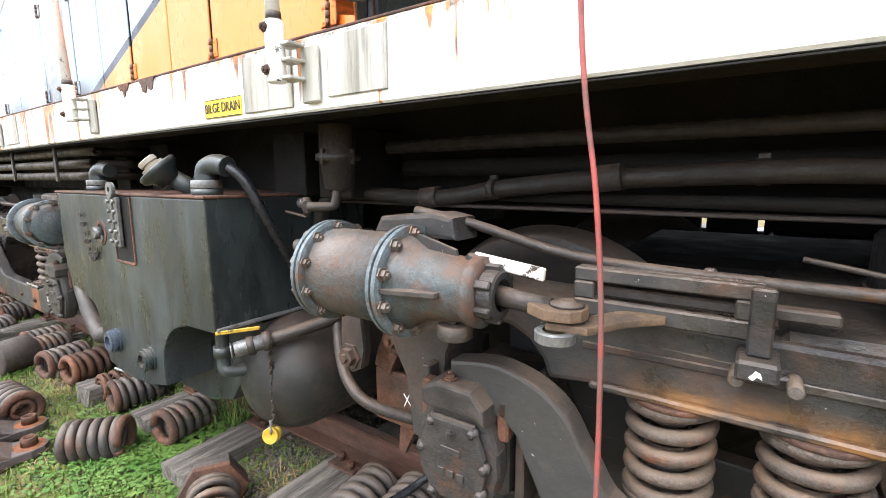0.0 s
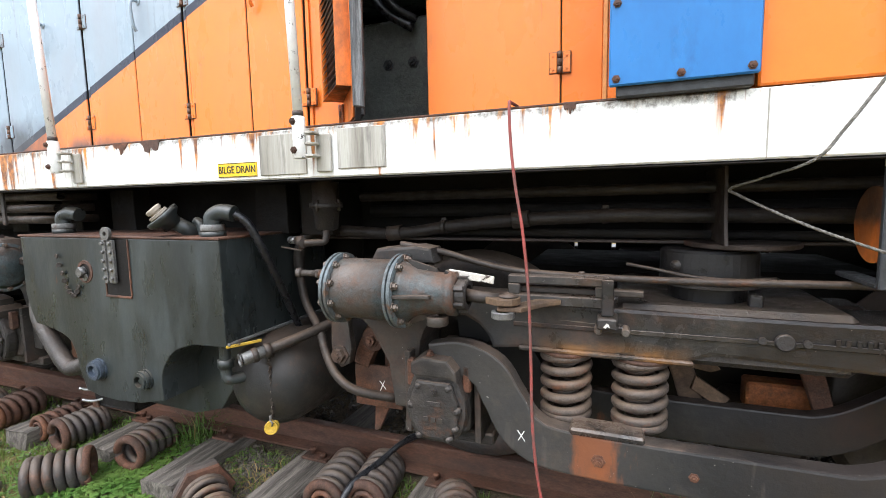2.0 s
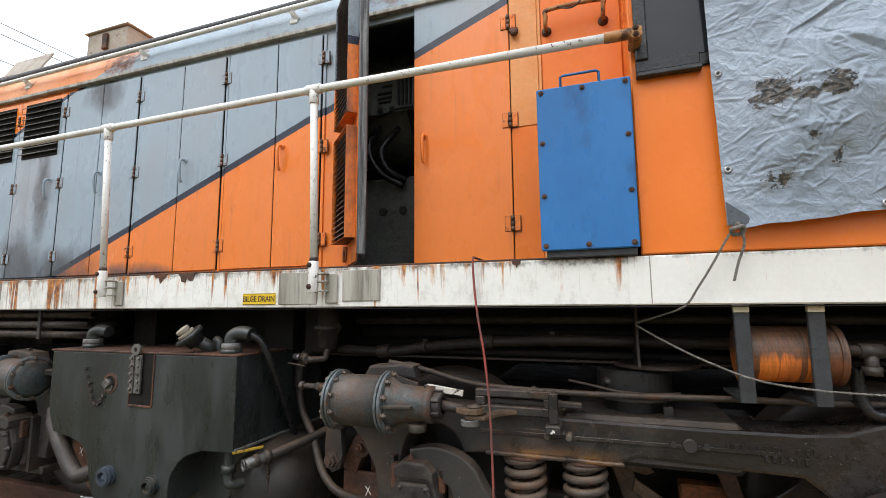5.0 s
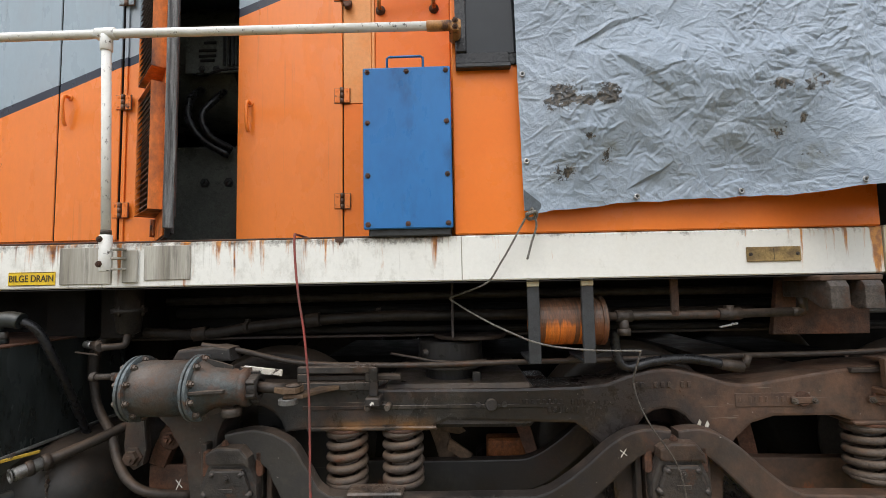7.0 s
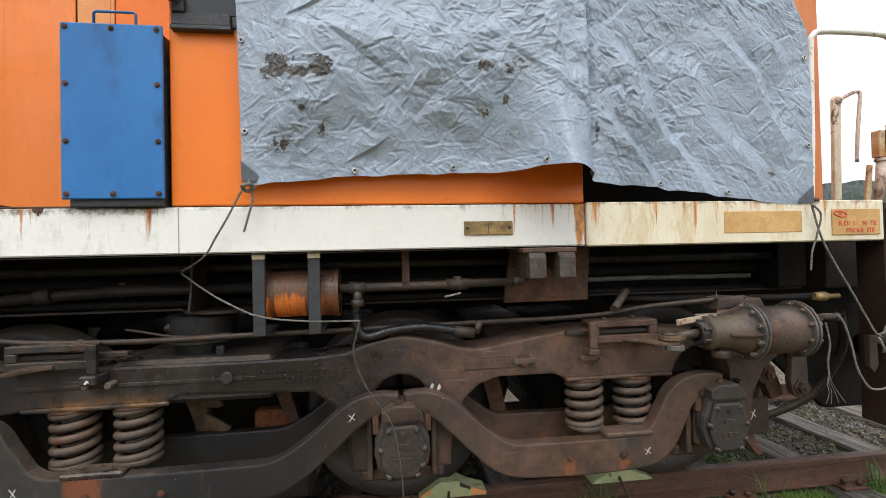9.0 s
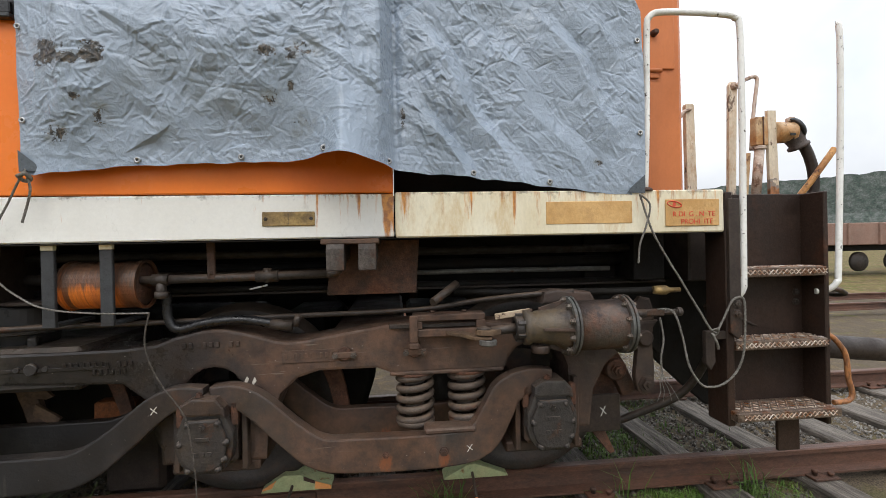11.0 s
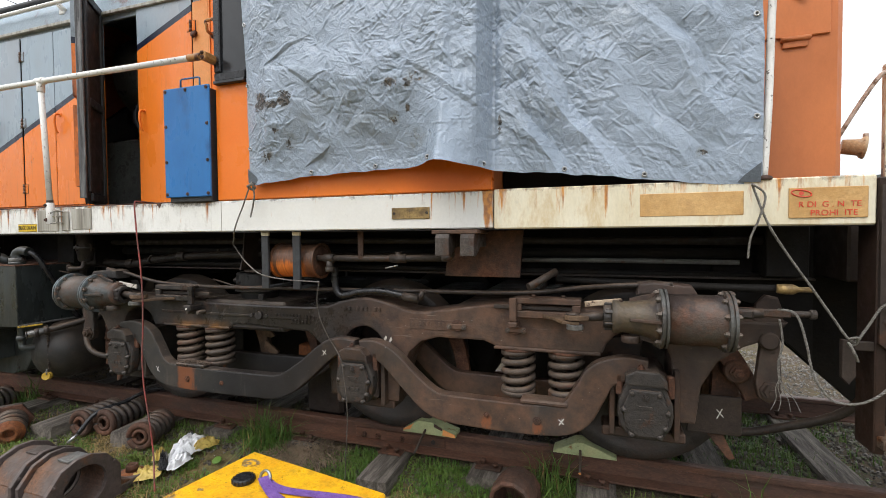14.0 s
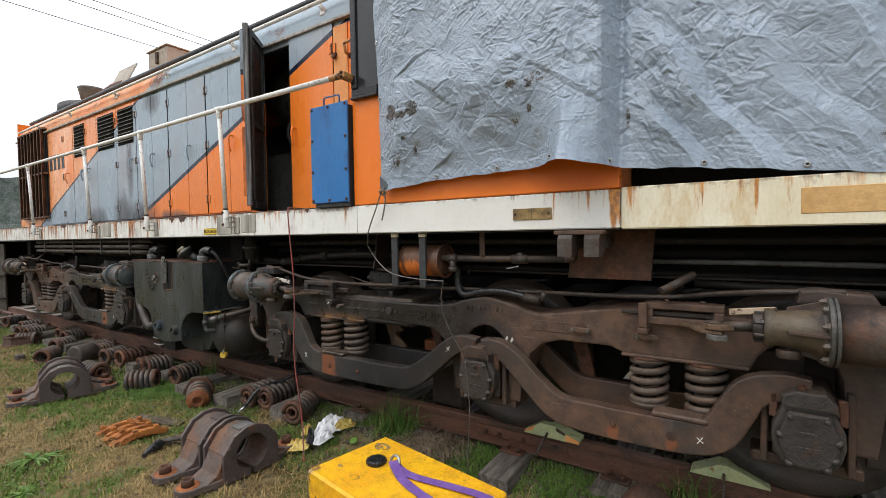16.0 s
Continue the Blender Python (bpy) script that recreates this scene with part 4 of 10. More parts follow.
def lettering(name, words, size, at, material, parent, turn=(90, 0, 0), wide=1.0):
    cu = bpy.data.curves.new(name, "FONT")
    cu.body, cu.size, cu.extrude, cu.align_x, cu.align_y = words, size, 0.0006, "CENTER", "CENTER"
    ob = new(name, cu)
    ob.matrix_world = pose(*at, *turn) @ Matrix.Diagonal((wide, 1, 1, 1))
    cu.materials.append(material)
    ob.parent = parent
    return ob


S = Shape
RAIL = 0.085          # rail top
GROUND = -0.19
SILL0, SILL1 = 1.475, 1.67
HOOD = 0.38           # hood side
MID = 1.39            # centre line of the track


# ---- ground and track ----
def gz(x, y):
    """Height of the ground: a raised stony bed under the track, rough grass beside it."""
    bed = min(1.0, max(0.0, (y - 0.15) / 0.45)) * min(1.0, max(0.0, (3.1 - y) / 0.5))
    z = GROUND + 0.07 * bed
    if abs(x) < 40 and abs(y) < 30:
        z += 0.020 * noise.noise((x * 1.1, y * 1.1, 0)) + 0.010 * noise.noise((x * 4.5, y * 4.5, 3))
    return z


def ground():
    u = np.linspace(-1, 1, 260)
    xs = 600 * np.sinh(7.5 * u) / math.sinh(7.5) - 1.0
    ys = 600 * np.sinh(7.5 * u) / math.sinh(7.5) + 0.3
    verts = [(x, y, gz(x, y)) for y in ys for x in xs]
    n = len(xs)
    faces = [(j * n + i, j * n + i + 1, (j + 1) * n + i + 1, (j + 1) * n + i) for j in range(n - 1) for i in range(n - 1)]
    single("ground", S().add(verts, faces, True), M_GROUND, "rough yard ground of dry grass, weeds and gravel", "ground", kind="structure")


def rail_profile(y):
    w = [(0.07, 0), (0.07, 0.012), (0.012, 0.03), (0.008, 0.105), (0.035, 0.118), (0.035, 0.144), (0.026, 0.15)]
    return [(y + a, RAIL - 0.15 + h) for a, h in w] + [(y - a, RAIL - 0.15 + h) for a, h in reversed(w)]


def rail(name, y, x0, x1, label):
    p = rail_profile(y)
    n = len(p)
    xs = [x0, x1]
    verts = [(x, a, b) for x in xs for a, b in p]
    faces = [(i, (i + 1) % n, n + (i + 1) % n, n + i) for i in range(n)] + [tuple(range(n)), tuple(range(n, 2 * n))]
    return single(name, S().add(verts, faces), M_RAIL, label, "rail", "rails of the track", "structure")


ground()
rail("rail_near", 0.635, -40, 40, "rusty brown steel rail on timber sleepers")
rail("rail_far", 2.145, -40, 40, "rusty brown steel rail under the locomotive")
rail("rail_siding_near", 6.6, -60, 60, "rusty rail of the next siding")
rail("rail_siding_far", 8.1, -60, 60, "rusty rail of the next siding")



# ---- locomotive body ----
loco = thing("locomotive", "orange and grey-blue diesel locomotive with peeling paint, standing on rusty rails", "locomotive")


def sill():
    a = part("side_sill", S().box(-10.3, 0.897, 0, 0.05, SILL0, SILL1, 0.006), M_WHITE, loco, "white side sill with rust streaks and grime")
    b = part("side_sill", S().box(0.903, 2.49, -0.004, 0.05, SILL0 - 0.004, SILL1 + 0.006, 0.006), M_CREAM, loco, "yellowed white side sill with rust stains")
    part("side_sill", S().box(-10.3, 2.49, 2.73, 2.78, SILL0, SILL1, 0.006), M_WHITE, loco)
    part("walkway", S().box(-10.3, 2.49, 0.052, 2.728, SILL1 - 0.03, SILL1 - 0.004, 0.002), M_BROWN, loco, "grimy steel walkway")
    # Thin black strip covers the pale underside.
    part("sill_underside", S().box(-10.3, 2.488, 0.0015, 0.058, SILL0 - 0.0085, SILL0 - 0.0045, 0.001), M_BLACK, loco, "black underside of the sill")
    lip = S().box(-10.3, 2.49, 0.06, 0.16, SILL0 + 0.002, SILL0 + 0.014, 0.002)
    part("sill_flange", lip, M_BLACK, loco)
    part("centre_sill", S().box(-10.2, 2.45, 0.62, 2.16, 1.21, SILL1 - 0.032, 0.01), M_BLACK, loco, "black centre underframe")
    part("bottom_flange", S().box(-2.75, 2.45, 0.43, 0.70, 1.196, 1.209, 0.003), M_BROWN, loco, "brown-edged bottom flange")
    # Unseen twin of the near tank, assumed from symmetry, added to stop daylight.
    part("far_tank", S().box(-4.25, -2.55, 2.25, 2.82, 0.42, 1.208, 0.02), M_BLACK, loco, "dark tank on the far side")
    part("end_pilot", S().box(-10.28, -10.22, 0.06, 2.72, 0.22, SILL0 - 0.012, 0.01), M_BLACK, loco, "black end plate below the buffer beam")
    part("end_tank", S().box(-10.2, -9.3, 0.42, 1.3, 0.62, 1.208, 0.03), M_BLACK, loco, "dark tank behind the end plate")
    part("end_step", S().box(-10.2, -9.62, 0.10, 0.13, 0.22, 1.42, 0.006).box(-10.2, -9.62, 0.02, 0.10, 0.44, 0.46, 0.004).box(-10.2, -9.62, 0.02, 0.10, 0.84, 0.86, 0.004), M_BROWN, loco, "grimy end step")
    # Plain beam added to block daylight under the centre sill.
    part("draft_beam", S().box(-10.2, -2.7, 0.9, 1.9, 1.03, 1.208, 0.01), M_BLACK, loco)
    # Unseen far-side boxes added to block daylight, small gaps left for glints.
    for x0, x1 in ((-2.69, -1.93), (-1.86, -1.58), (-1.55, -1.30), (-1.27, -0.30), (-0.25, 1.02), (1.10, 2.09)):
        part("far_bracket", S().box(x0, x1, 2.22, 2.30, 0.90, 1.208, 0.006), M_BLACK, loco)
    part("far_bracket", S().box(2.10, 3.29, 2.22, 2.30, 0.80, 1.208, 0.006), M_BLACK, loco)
    outrigger = [(0.25, SILL0), (0.23, 1.30), (0.20, 1.212), (0.62, 1.212), (0.62, SILL0)]
    part("outrigger_plate", S().prism(outrigger, 0.913, 0.925, 0.003, Matrix.Rotation(radians(90), 4, "Z")), M_BROWN, loco, "brown outrigger plate above the side bearing")
    part("bearing_pad", S().lathe((-0.835, 0.42, 1.192), (0, 0, 1), [(0, 0.178), (0.004, 0.183), (0.016, 0.183), (0.020, 0.178)], 40, False), M_BROWN, loco, "brown round side-bearing pad")
    for x in (-9.2, -7.6, -5.0, -4.45, -2.62, 2.3):
        part("cross_bearer", S().box(x - 0.09, x + 0.09, 0.34, 0.62, 1.22, SILL0, 0.005), M_BLACK, loco)
    part("sill_seam", S().box(-0.874, -0.870, -0.0015, 0.0, SILL0 + 0.004, SILL1 - 0.004, 0.0005), M_GRIMY, loco, "grimy seam")
    # scabbed paint along the top edge
    random.seed(4)
    for x, w, d in ((-3.46, 0.10, 0.05), (-3.26, 0.13, 0.055), (-1.4, 0.04, 0.03), (-5.3, 0.12, 0.04), (-6.4, 0.2, 0.05)):
        pts = [(x - w / 2, SILL1 + 0.002)] + [(x + w * (i / 14 - 0.5), SILL1 - d * random.uniform(0.25, 1) * (0.5 + math.sin(math.pi * i / 14) * 0.6)) for i in range(1, 14)] + [(x + w / 2, SILL1 + 0.002)]
        part("bare_patch", S().prism(pts, -0.003, 0.01, 0), M_RUST, loco, "bare rusty patch")
    part("top_edge", S().box(-10.3, -0.93, 0.004, 0.06, SILL1 + 0.0005, SILL1 + 0.008, 0.002), M_RUST, loco, "rusty upper edge")
    for x0, x1, z0, z1, m, lab in ((-2.63, -2.40, 1.492, 1.653, M_GRIMY, "streaked grimy grey plate"), (-2.255, -2.05, 1.505, 1.655, M_GRIMY, "streaked grimy grey plate"),
                                   (-5.15, -4.9, 1.50, 1.65, M_GRIMY, "streaked grimy grey plate"), 
                                   (1.60, 2.02, 1.52, 1.625, M_TANSIGN, "tan stain of a removed sign")):
        part("plate", S().box(x0, x1, -0.007, 0.0, z0, z1, 0.002), m, loco, lab)


def bilge_sign():
    t = thing("drain_sign", "small yellow sign with black capitals on the white sill", "sign", at=(-2.755, -0.004, 1.521))
    part("panel", S().box(-0.105, 0.105, 0, 0.004, -0.03, 0.03, 0.001), M_YELLOWSIGN, t)
    part("border", S().box(-0.102, 0.102, -0.001, 0.0005, 0.0265, 0.029, 0.0003).box(-0.102, 0.102, -0.001, 0.0005, -0.029, -0.0265, 0.0003), M_INK, t)
    lettering("lettering", "BILGE DRAIN", 0.042, (0, -0.0015, 0), M_INK, t, wide=0.82)


def riding_sign():
    t = thing("warning_sign", "faded tan sign with worn red capitals on the cream sill", "sign", at=(2.327, -0.011, 1.566))
    part("panel", S().box(-0.142, 0.132, 0, 0.006, -0.064, 0.064, 0.002), M_TANSIGN, t)
    eye = [(-0.098 + 0.036 * math.cos(a * 0.3927), 0.04 + 0.014 * math.sin(a * 0.3927) + 0.010 * math.cos(a * 0.3927) * -0.6) for a in range(17)]
    part("emblem", S().tube([(x, -0.001, z) for x, z in eye], 0.0028, 6, 1).lathe((-0.098, 0, 0.04), (0, -1, 0), [(0, 0.009), (0.0015, 0.009)], 12), M_REDINK, t, "worn red oval emblem")
    lettering("lettering", "R DI  G . N  TE", 0.034, (0, -0.0015, -0.008), M_REDINK, t)
    lettering("lettering", "PROHI  ITE", 0.034, (0.015, -0.0015, -0.044), M_REDINK, t)


def name_plate():
    t = thing("builder_plate", "dull rectangular metal plate screwed to the white sill", "plate", at=(0.438, -0.008, 1.563))
    part("plate", S().box(-0.112, 0.112, 0, 0.008, -0.031, 0.031, 0.003), M_BRASS, t)
    part("screw", S().bolts([(-0.097, 0, 0)], (0, -1, 0), 0.006, 0.004), M_PIPE, t)
    part("screw", S().bolts([(0.097, 0, 0)], (0, -1, 0), 0.006, 0.004), M_PIPE, t)
    part("seam", S().box(-0.002, 0.0, -0.001, 0, -0.024, 0.024, 0.0003), M_INK, t)


def jack_pad(x):
    t = thing("lifting_bracket", "heavy grimy steel lifting bracket under the sill", "bracket")
    part("top_plate", S().box(x - 0.12, x + 0.13, -0.06, 0.2, SILL0 - 0.028, SILL0 - 0.006, 0.004), M_GRIME, t)
    for dx in (-0.068, 0.068):
        pts = [(0.2, SILL0 - 0.028), (-0.06, SILL0 - 0.028), (-0.075, SILL0 - 0.05), (-0.075, SILL0 - 0.14), (-0.03, SILL0 - 0.145), (0.06, SILL0 - 0.10), (0.2, SILL0 - 0.10)]
        s = S().prism(pts, -0.038, 0.038, 0.004, Matrix.Translation((x + dx + 0.01, 0, 0)) @ Matrix.Rotation(radians(90), 4, "Z"))
        part("lug", s, M_LUG, t, "worn grey-brown lug")
    part("gusset", S().prism([(x - 0.1, SILL0 - 0.01), (x + 0.32, SILL0 - 0.01), (x + 0.30, 1.2), (x - 0.14, 1.2)], 0.22, 0.25, 0.004), M_RUST, t)


def hood():
    end = -9.7
    # wall above and below the doors, posts and fascia
    for x0, x1 in ((end, -2.45), (-2.03, -0.9)):
        part("hood_wall", S().box(x0, x1, HOOD + 0.004, HOOD + 0.03, SILL1 - 0.002, 3.27, 0.003), M_LIVERY, loco)
    part("hood_wall", S().box(-2.45, -2.03, HOOD + 0.004, HOOD + 0.03, 3.2, 3.27, 0.003), M_LIVERY, loco)
    part("hood_wall", S().box(end, -0.9, 2.38, 2.4, SILL1, 3.27, 0.003), M_LIVERY, loco)
    part("end_wall", S().box(end - 0.02, end, HOOD, 2.4, SILL1, 3.6, 0.003), M_ORANGE, loco)
    prof = [(HOOD, 3.262), (HOOD + 0.004, 3.34), (HOOD + 0.05, 3.46), (HOOD + 0.14, 3.56), (HOOD + 0.3, 3.66), (HOOD + 0.6, 3.74), (MID, 3.78)]
    prof = prof + [(2 * MID - y, z) for y, z in reversed(prof[:-1])]
    n = len(prof)
    v = [(x, y, z) for x in (end - 0.02, -0.9) for y, z in prof] + [(x, y, z - 0.03) for x in (end - 0.02, -0.9) for y, z in prof]
    f = [(i, i + 1, n + i + 1, n + i) for i in range(n - 1)] + [(2 * n + i, 3 * n + i, 3 * n + i + 1, 2 * n + i + 1) for i in range(n - 1)]
    part("roof", S().add(v, f, True), M_ROOF, loco, "weathered grey-blue and orange curved roof")
    part("gutter", S().box(end - 0.02, -0.9, HOOD - 0.035, HOOD + 0.002, 3.235, 3.262, 0.004), M_GRIMY, loco, "grimy rain gutter")
    part("roof_pipe", S().tube([(end, HOOD + 0.2, 3.63), (-5, HOOD + 0.2, 3.63), (-0.95, HOOD + 0.2, 3.63)], 0.035, 10, 1), M_STRAP, loco, "dark roof-edge pipe")
    rl = S().tube([(end + 0.2, HOOD - 0.03, 3.40), (-4, HOOD - 0.03, 3.42), (-1.3, HOOD - 0.03, 3.44)], 0.017, 8, 1)
    part("roof_handrail", rl, M_RAILPAINT, loco, "white roof handrail")
    for x in (-8.6, -7.2, -5.6, -4.25, -2.9, -1.6):
        part("rail_stanchion", S().cyl((x, HOOD - 0.03, 3.41), (x + 0.02, HOOD + 0.02, 3.37), 0.02, n=10).box(x - 0.03, x + 0.03, HOOD - 0.004, HOOD + 0.03, 3.34, 3.38), M_RAILPAINT, loco)


def hinge(x, z, parent):
    pin = S()
    for k in range(3):
        pin.cyl((x, HOOD - 0.022, z - 0.042 + 0.029 * k), (x, HOOD - 0.022, z - 0.017 + 0.029 * k), 0.009, n=10)
    pin.box(x - 0.042, x + 0.042, HOOD - 0.0165, HOOD - 0.008, z - 0.041, z + 0.041, 0.001)
    part("hinge_pin", pin, M_HINGE, parent, "rusty hinge knuckle")
    s = S().box(x - 0.0395, x - 0.011, HOOD - 0.020, HOOD - 0.012, z - 0.0385, z + 0.0385, 0.002).box(x + 0.011, x + 0.0395, HOOD - 0.020, HOOD - 0.012, z - 0.0385, z + 0.0385, 0.002)
    s.bolts([(x - 0.026, HOOD - 0.020, z - 0.025), (x - 0.026, HOOD - 0.020, z + 0.025), (x + 0.026, HOOD - 0.020, z - 0.025), (x + 0.026, HOOD - 0.020, z + 0.025)], (0, -1, 0), 0.005, 0.003)
    part("hinge", s, M_LEAFHINGE, parent, "painted hinge with rusty edges")


def handle(x, z, parent, m=None):
    s = S().tube([(x, HOOD - 0.01, z + 0.075), (x, HOOD - 0.05, z + 0.07), (x, HOOD - 0.06, z + 0.02), (x, HOOD - 0.05, z - 0.06), (x, HOOD - 0.035, z - 0.085)], 0.009, 8, 4)
    s.lathe((x, HOOD - 0.008, z + 0.075), (0, -1, 0), [(0, 0.02), (0.012, 0.018)], 12)
    part("handle", s, m or M_LIVERY, parent, "curved door handle")


def hood_door(x0, x1, hinge_x, handle_x, z0=1.725, z1=3.205, zs=(1.88, 2.46, 3.04), hz=2.42, louvre=False):
    d = part("hood_door", S().box(x0 - 0.0012, x1 + 0.0012, HOOD - 0.014, HOOD + 0.002, z0, z1, 0.003), M_LIVERY, loco, "painted hood door, scuffed and stained")
    # Black strip paints the shade that the shallow door gap lacks.
    part("seal", S().box(x1 + 0.0014, x1 + 0.0040, HOOD - 0.009, HOOD + 0.003, z0 + 0.003, z1 - 0.003, 0.0005), M_BLACK, d, "black strip for the shaded door gap")
    if hinge_x is not None:
        for z in zs:
            hinge(hinge_x, z, d)
    if handle_x is not None:
        handle(handle_x, hz, d)
    if louvre:
        a, b = x0 + 0.06, x1 - 0.06
        # Black plate paints the darkness of the louvre opening.
        part("louvre_frame", S().box(a, b, HOOD - 0.02, HOOD - 0.0145, 2.70, 3.17, 0.001), M_BLACK, d, "dark louvre opening")
        for k in range(9):
            z = 2.72 + k * 0.05
            m = Matrix.Translation((0, HOOD - 0.03, z + 0.02)) @ Matrix.Rotation(radians(35), 4, "X")
            part("slat", S().box(a, b, -0.018, 0.018, -0.003, 0.003, 0.001, m), M_GREYPLATE, d)


def louvred_door():
    """The open door, swung out on its hinges, with two louvre boxes on its outer face."""
    t = part("louvred_door", S().prism([(0, 1.70), (0.36, 1.70), (0.415, 1.78), (0.415, 3.3), (0, 3.3)], -0.012, 0.012, 0.004), M_STRAP, loco, "open louvred hood door, black inside")
    t.matrix_world = pose(-2.44, HOOD - 0.01, 0, 0, 0, -51.5)
    part("outer_skin", S().prism([(0.004, 1.71), (0.355, 1.71), (0.39, 1.785), (0.39, 3.29), (0.004, 3.29)], -0.02, -0.0125, 0.003), M_DOOR, t, "scorched orange outer skin")
    part("edge_strip", S().box(0.417, 0.436, -0.026, 0.018, 1.735, 3.3, 0.004), M_EDGE, t, "dark bare edge strip, worn grey in streaks")
    part("edge_channel", S().box(0.395, 0.4165, -0.022, -0.0125, 1.78, 3.3, 0.003), M_STRAP, t)
    # each box is wedge-shaped in plan, deeper towards the hinges, its front filled with slats
    flat = Matrix(((1, 0, 0, 0), (0, 0, 1, 0), (0, 1, 0, 0), (0, 0, 0, 1)))
    near, far, xa, xb = -0.078, -0.110, 0.03, 0.35
    for z0, z1 in ((1.83, 2.43), (2.50, 3.27)):
        b = part("louvre_box", S().prism([(xa + 0.004, -0.0205), (xb - 0.004, -0.0205), (xb - 0.004, near + 0.022), (xa + 0.004, far + 0.022)], z0 + 0.004, z1 - 0.004, 0.002, flat), M_INK, t, "black louvre box")
        part("cheek", S().prism([(xb - 0.0038, -0.0205), (xb, -0.0205), (xb, near), (xb - 0.0038, near)], z0, z1, 0.001, flat), M_DOOR, b, "scorched painted cheek")
        part("cheek", S().prism([(xa, -0.0205), (xa + 0.0038, -0.0205), (xa + 0.0038, far), (xa, far)], z0, z1, 0.001, flat), M_DOOR, b, "scorched painted cheek")
        for z, m in ((z0, M_SOOTY), (z1 - 0.0038, M_DOOR)):
            part("end_plate", S().prism([(xa + 0.0042, -0.0207), (xb - 0.0042, -0.0207), (xb - 0.0042, near), (xa + 0.0042, far)], z, z + 0.0038, 0.001, flat), m, b, "sooty end plate")
        n = round((z1 - z0) / 0.030)
        for i in range(1, n):
            m = Matrix.Translation(((xa + xb) / 2, (near + far) / 2 + 0.010, z0 + (z1 - z0) * i / n)) @ Matrix.Rotation(math.atan2(near - far, xb - xa), 4, "Z") @ Matrix.Rotation(radians(48), 4, "X")
            part("slat", S().box(-0.154, 0.154, -0.011, 0.011, -0.001, 0.001, 0.0004, m), M_SLAT, b)
    for x0, x1, z0, z1 in ((0.03, 0.07, 1.72, 3.28), (0.345, 0.385, 1.79, 3.28), (0.071, 0.344, 1.72, 1.78), (0.071, 0.344, 2.44, 2.50), (0.071, 0.344, 3.22, 3.28)):
        part("inner_frame", S().box(x0, x1, 0.0125, 0.03, z0, z1, 0.004), M_STRAP, t)
    for z0, z1 in ((1.79, 2.43), (2.51, 3.21)):
        part("mesh_panel", S().box(0.075, 0.34, 0.0125, 0.017, z0, z1, 0.001), M_BROWN, t, "dark brown filter mesh")
    for z in (1.78, 2.45, 3.05):
        part("hinge", S().box(-0.04, 0.05, -0.03, -0.021, z - 0.04, z + 0.04, 0.002).cyl((0, -0.03, z - 0.045), (0, -0.03, z + 0.045), 0.011, n=10), M_SOOTY, t)


def engine():
    t = thing("diesel_engine", "dark oily engine and generator inside the open hood", "engine")
    part("generator", S().lathe((-2.9, 1.2, 3.0), (1, 0, 0), [(0, 0.4), (0.02, 0.42), (0.60, 0.42), (0.62, 0.40), (0.75, 0.40), (0.8, 0.36), (1.0, 0.34)], 36), M_ENGINE, t)
    part("base", S().box(-3.4, -1.6, 0.82, 2.0, SILL1, 2.36, 0.02), M_ENGINE, t)
    part("fin_ring", S().lathe((-2.26, 1.2, 3.0), (1, 0, 0), [(k * 0.02, 0.43 if k % 2 else 0.45) for k in range(9)], 28), M_STRAP, t)
    part("hose", S().tube([(-2.50, 0.86, 2.74), (-2.51, 0.74, 2.62), (-2.49, 0.70, 2.48), (-2.41, 0.72, 2.36), (-2.28, 0.78, 2.28)], 0.024, 10, 5), M_RUBBER, t, "black ribbed hose")
    part("hose", S().tube([(-2.36, 0.86, 2.72), (-2.35, 0.74, 2.62), (-2.40, 0.68, 2.50), (-2.36, 0.70, 2.38), (-2.26, 0.78, 2.32)], 0.021, 10, 5), M_RUBBER, t, "black ribbed hose")
    for x in (-2.45, -2.3):
        part("bolt", S().bolts([(x, 0.82, 2.12)], (0, -1, 0), 0.022, 0.02), M_STRAP, t)
    c = part("end_cover", S().prism([(-2.56, 2.80), (-2.20, 2.80), (-2.20, 3.12), (-2.56, 3.12)], 0.762, 0.775, 0.006), M_ENGINE, t, "grey-green slotted cover")
    for x0, x1, z in ((-2.44, -2.36, 2.985), (-2.47, -2.36, 2.935), (-2.47, -2.36, 2.90), (-2.46, -2.37, 2.87)):
        part("slot", S().box(x0, x1, 0.754, 0.7615, z, z + 0.018, 0.003), M_INK, c, "dark vent slot")
    for k in range(4):
        part("fin", S().box(-2.31 + k * 0.028, -2.297 + k * 0.028, 0.735, 0.7615, 2.84, 3.08, 0.003), M_STRAP, c)
    for x in (-2.45, -2.36):
        part("bolt", S().bolts([(x, 0.762, 2.825)], (0, -1, 0), 0.016, 0.014), M_STRAP, c)
    part("cable", S().tube([(-2.5, 0.75, 2.79), (-2.42, 0.73, 2.77), (-2.32, 0.73, 2.80), (-2.2, 0.75, 2.82)], 0.008, 8, 4), M_RUBBER, t)
    part("bulkhead", S().box(-3.4, -1.0, 2.2, 2.3, SILL1, 3.2, 0.01), M_BLACK, loco)


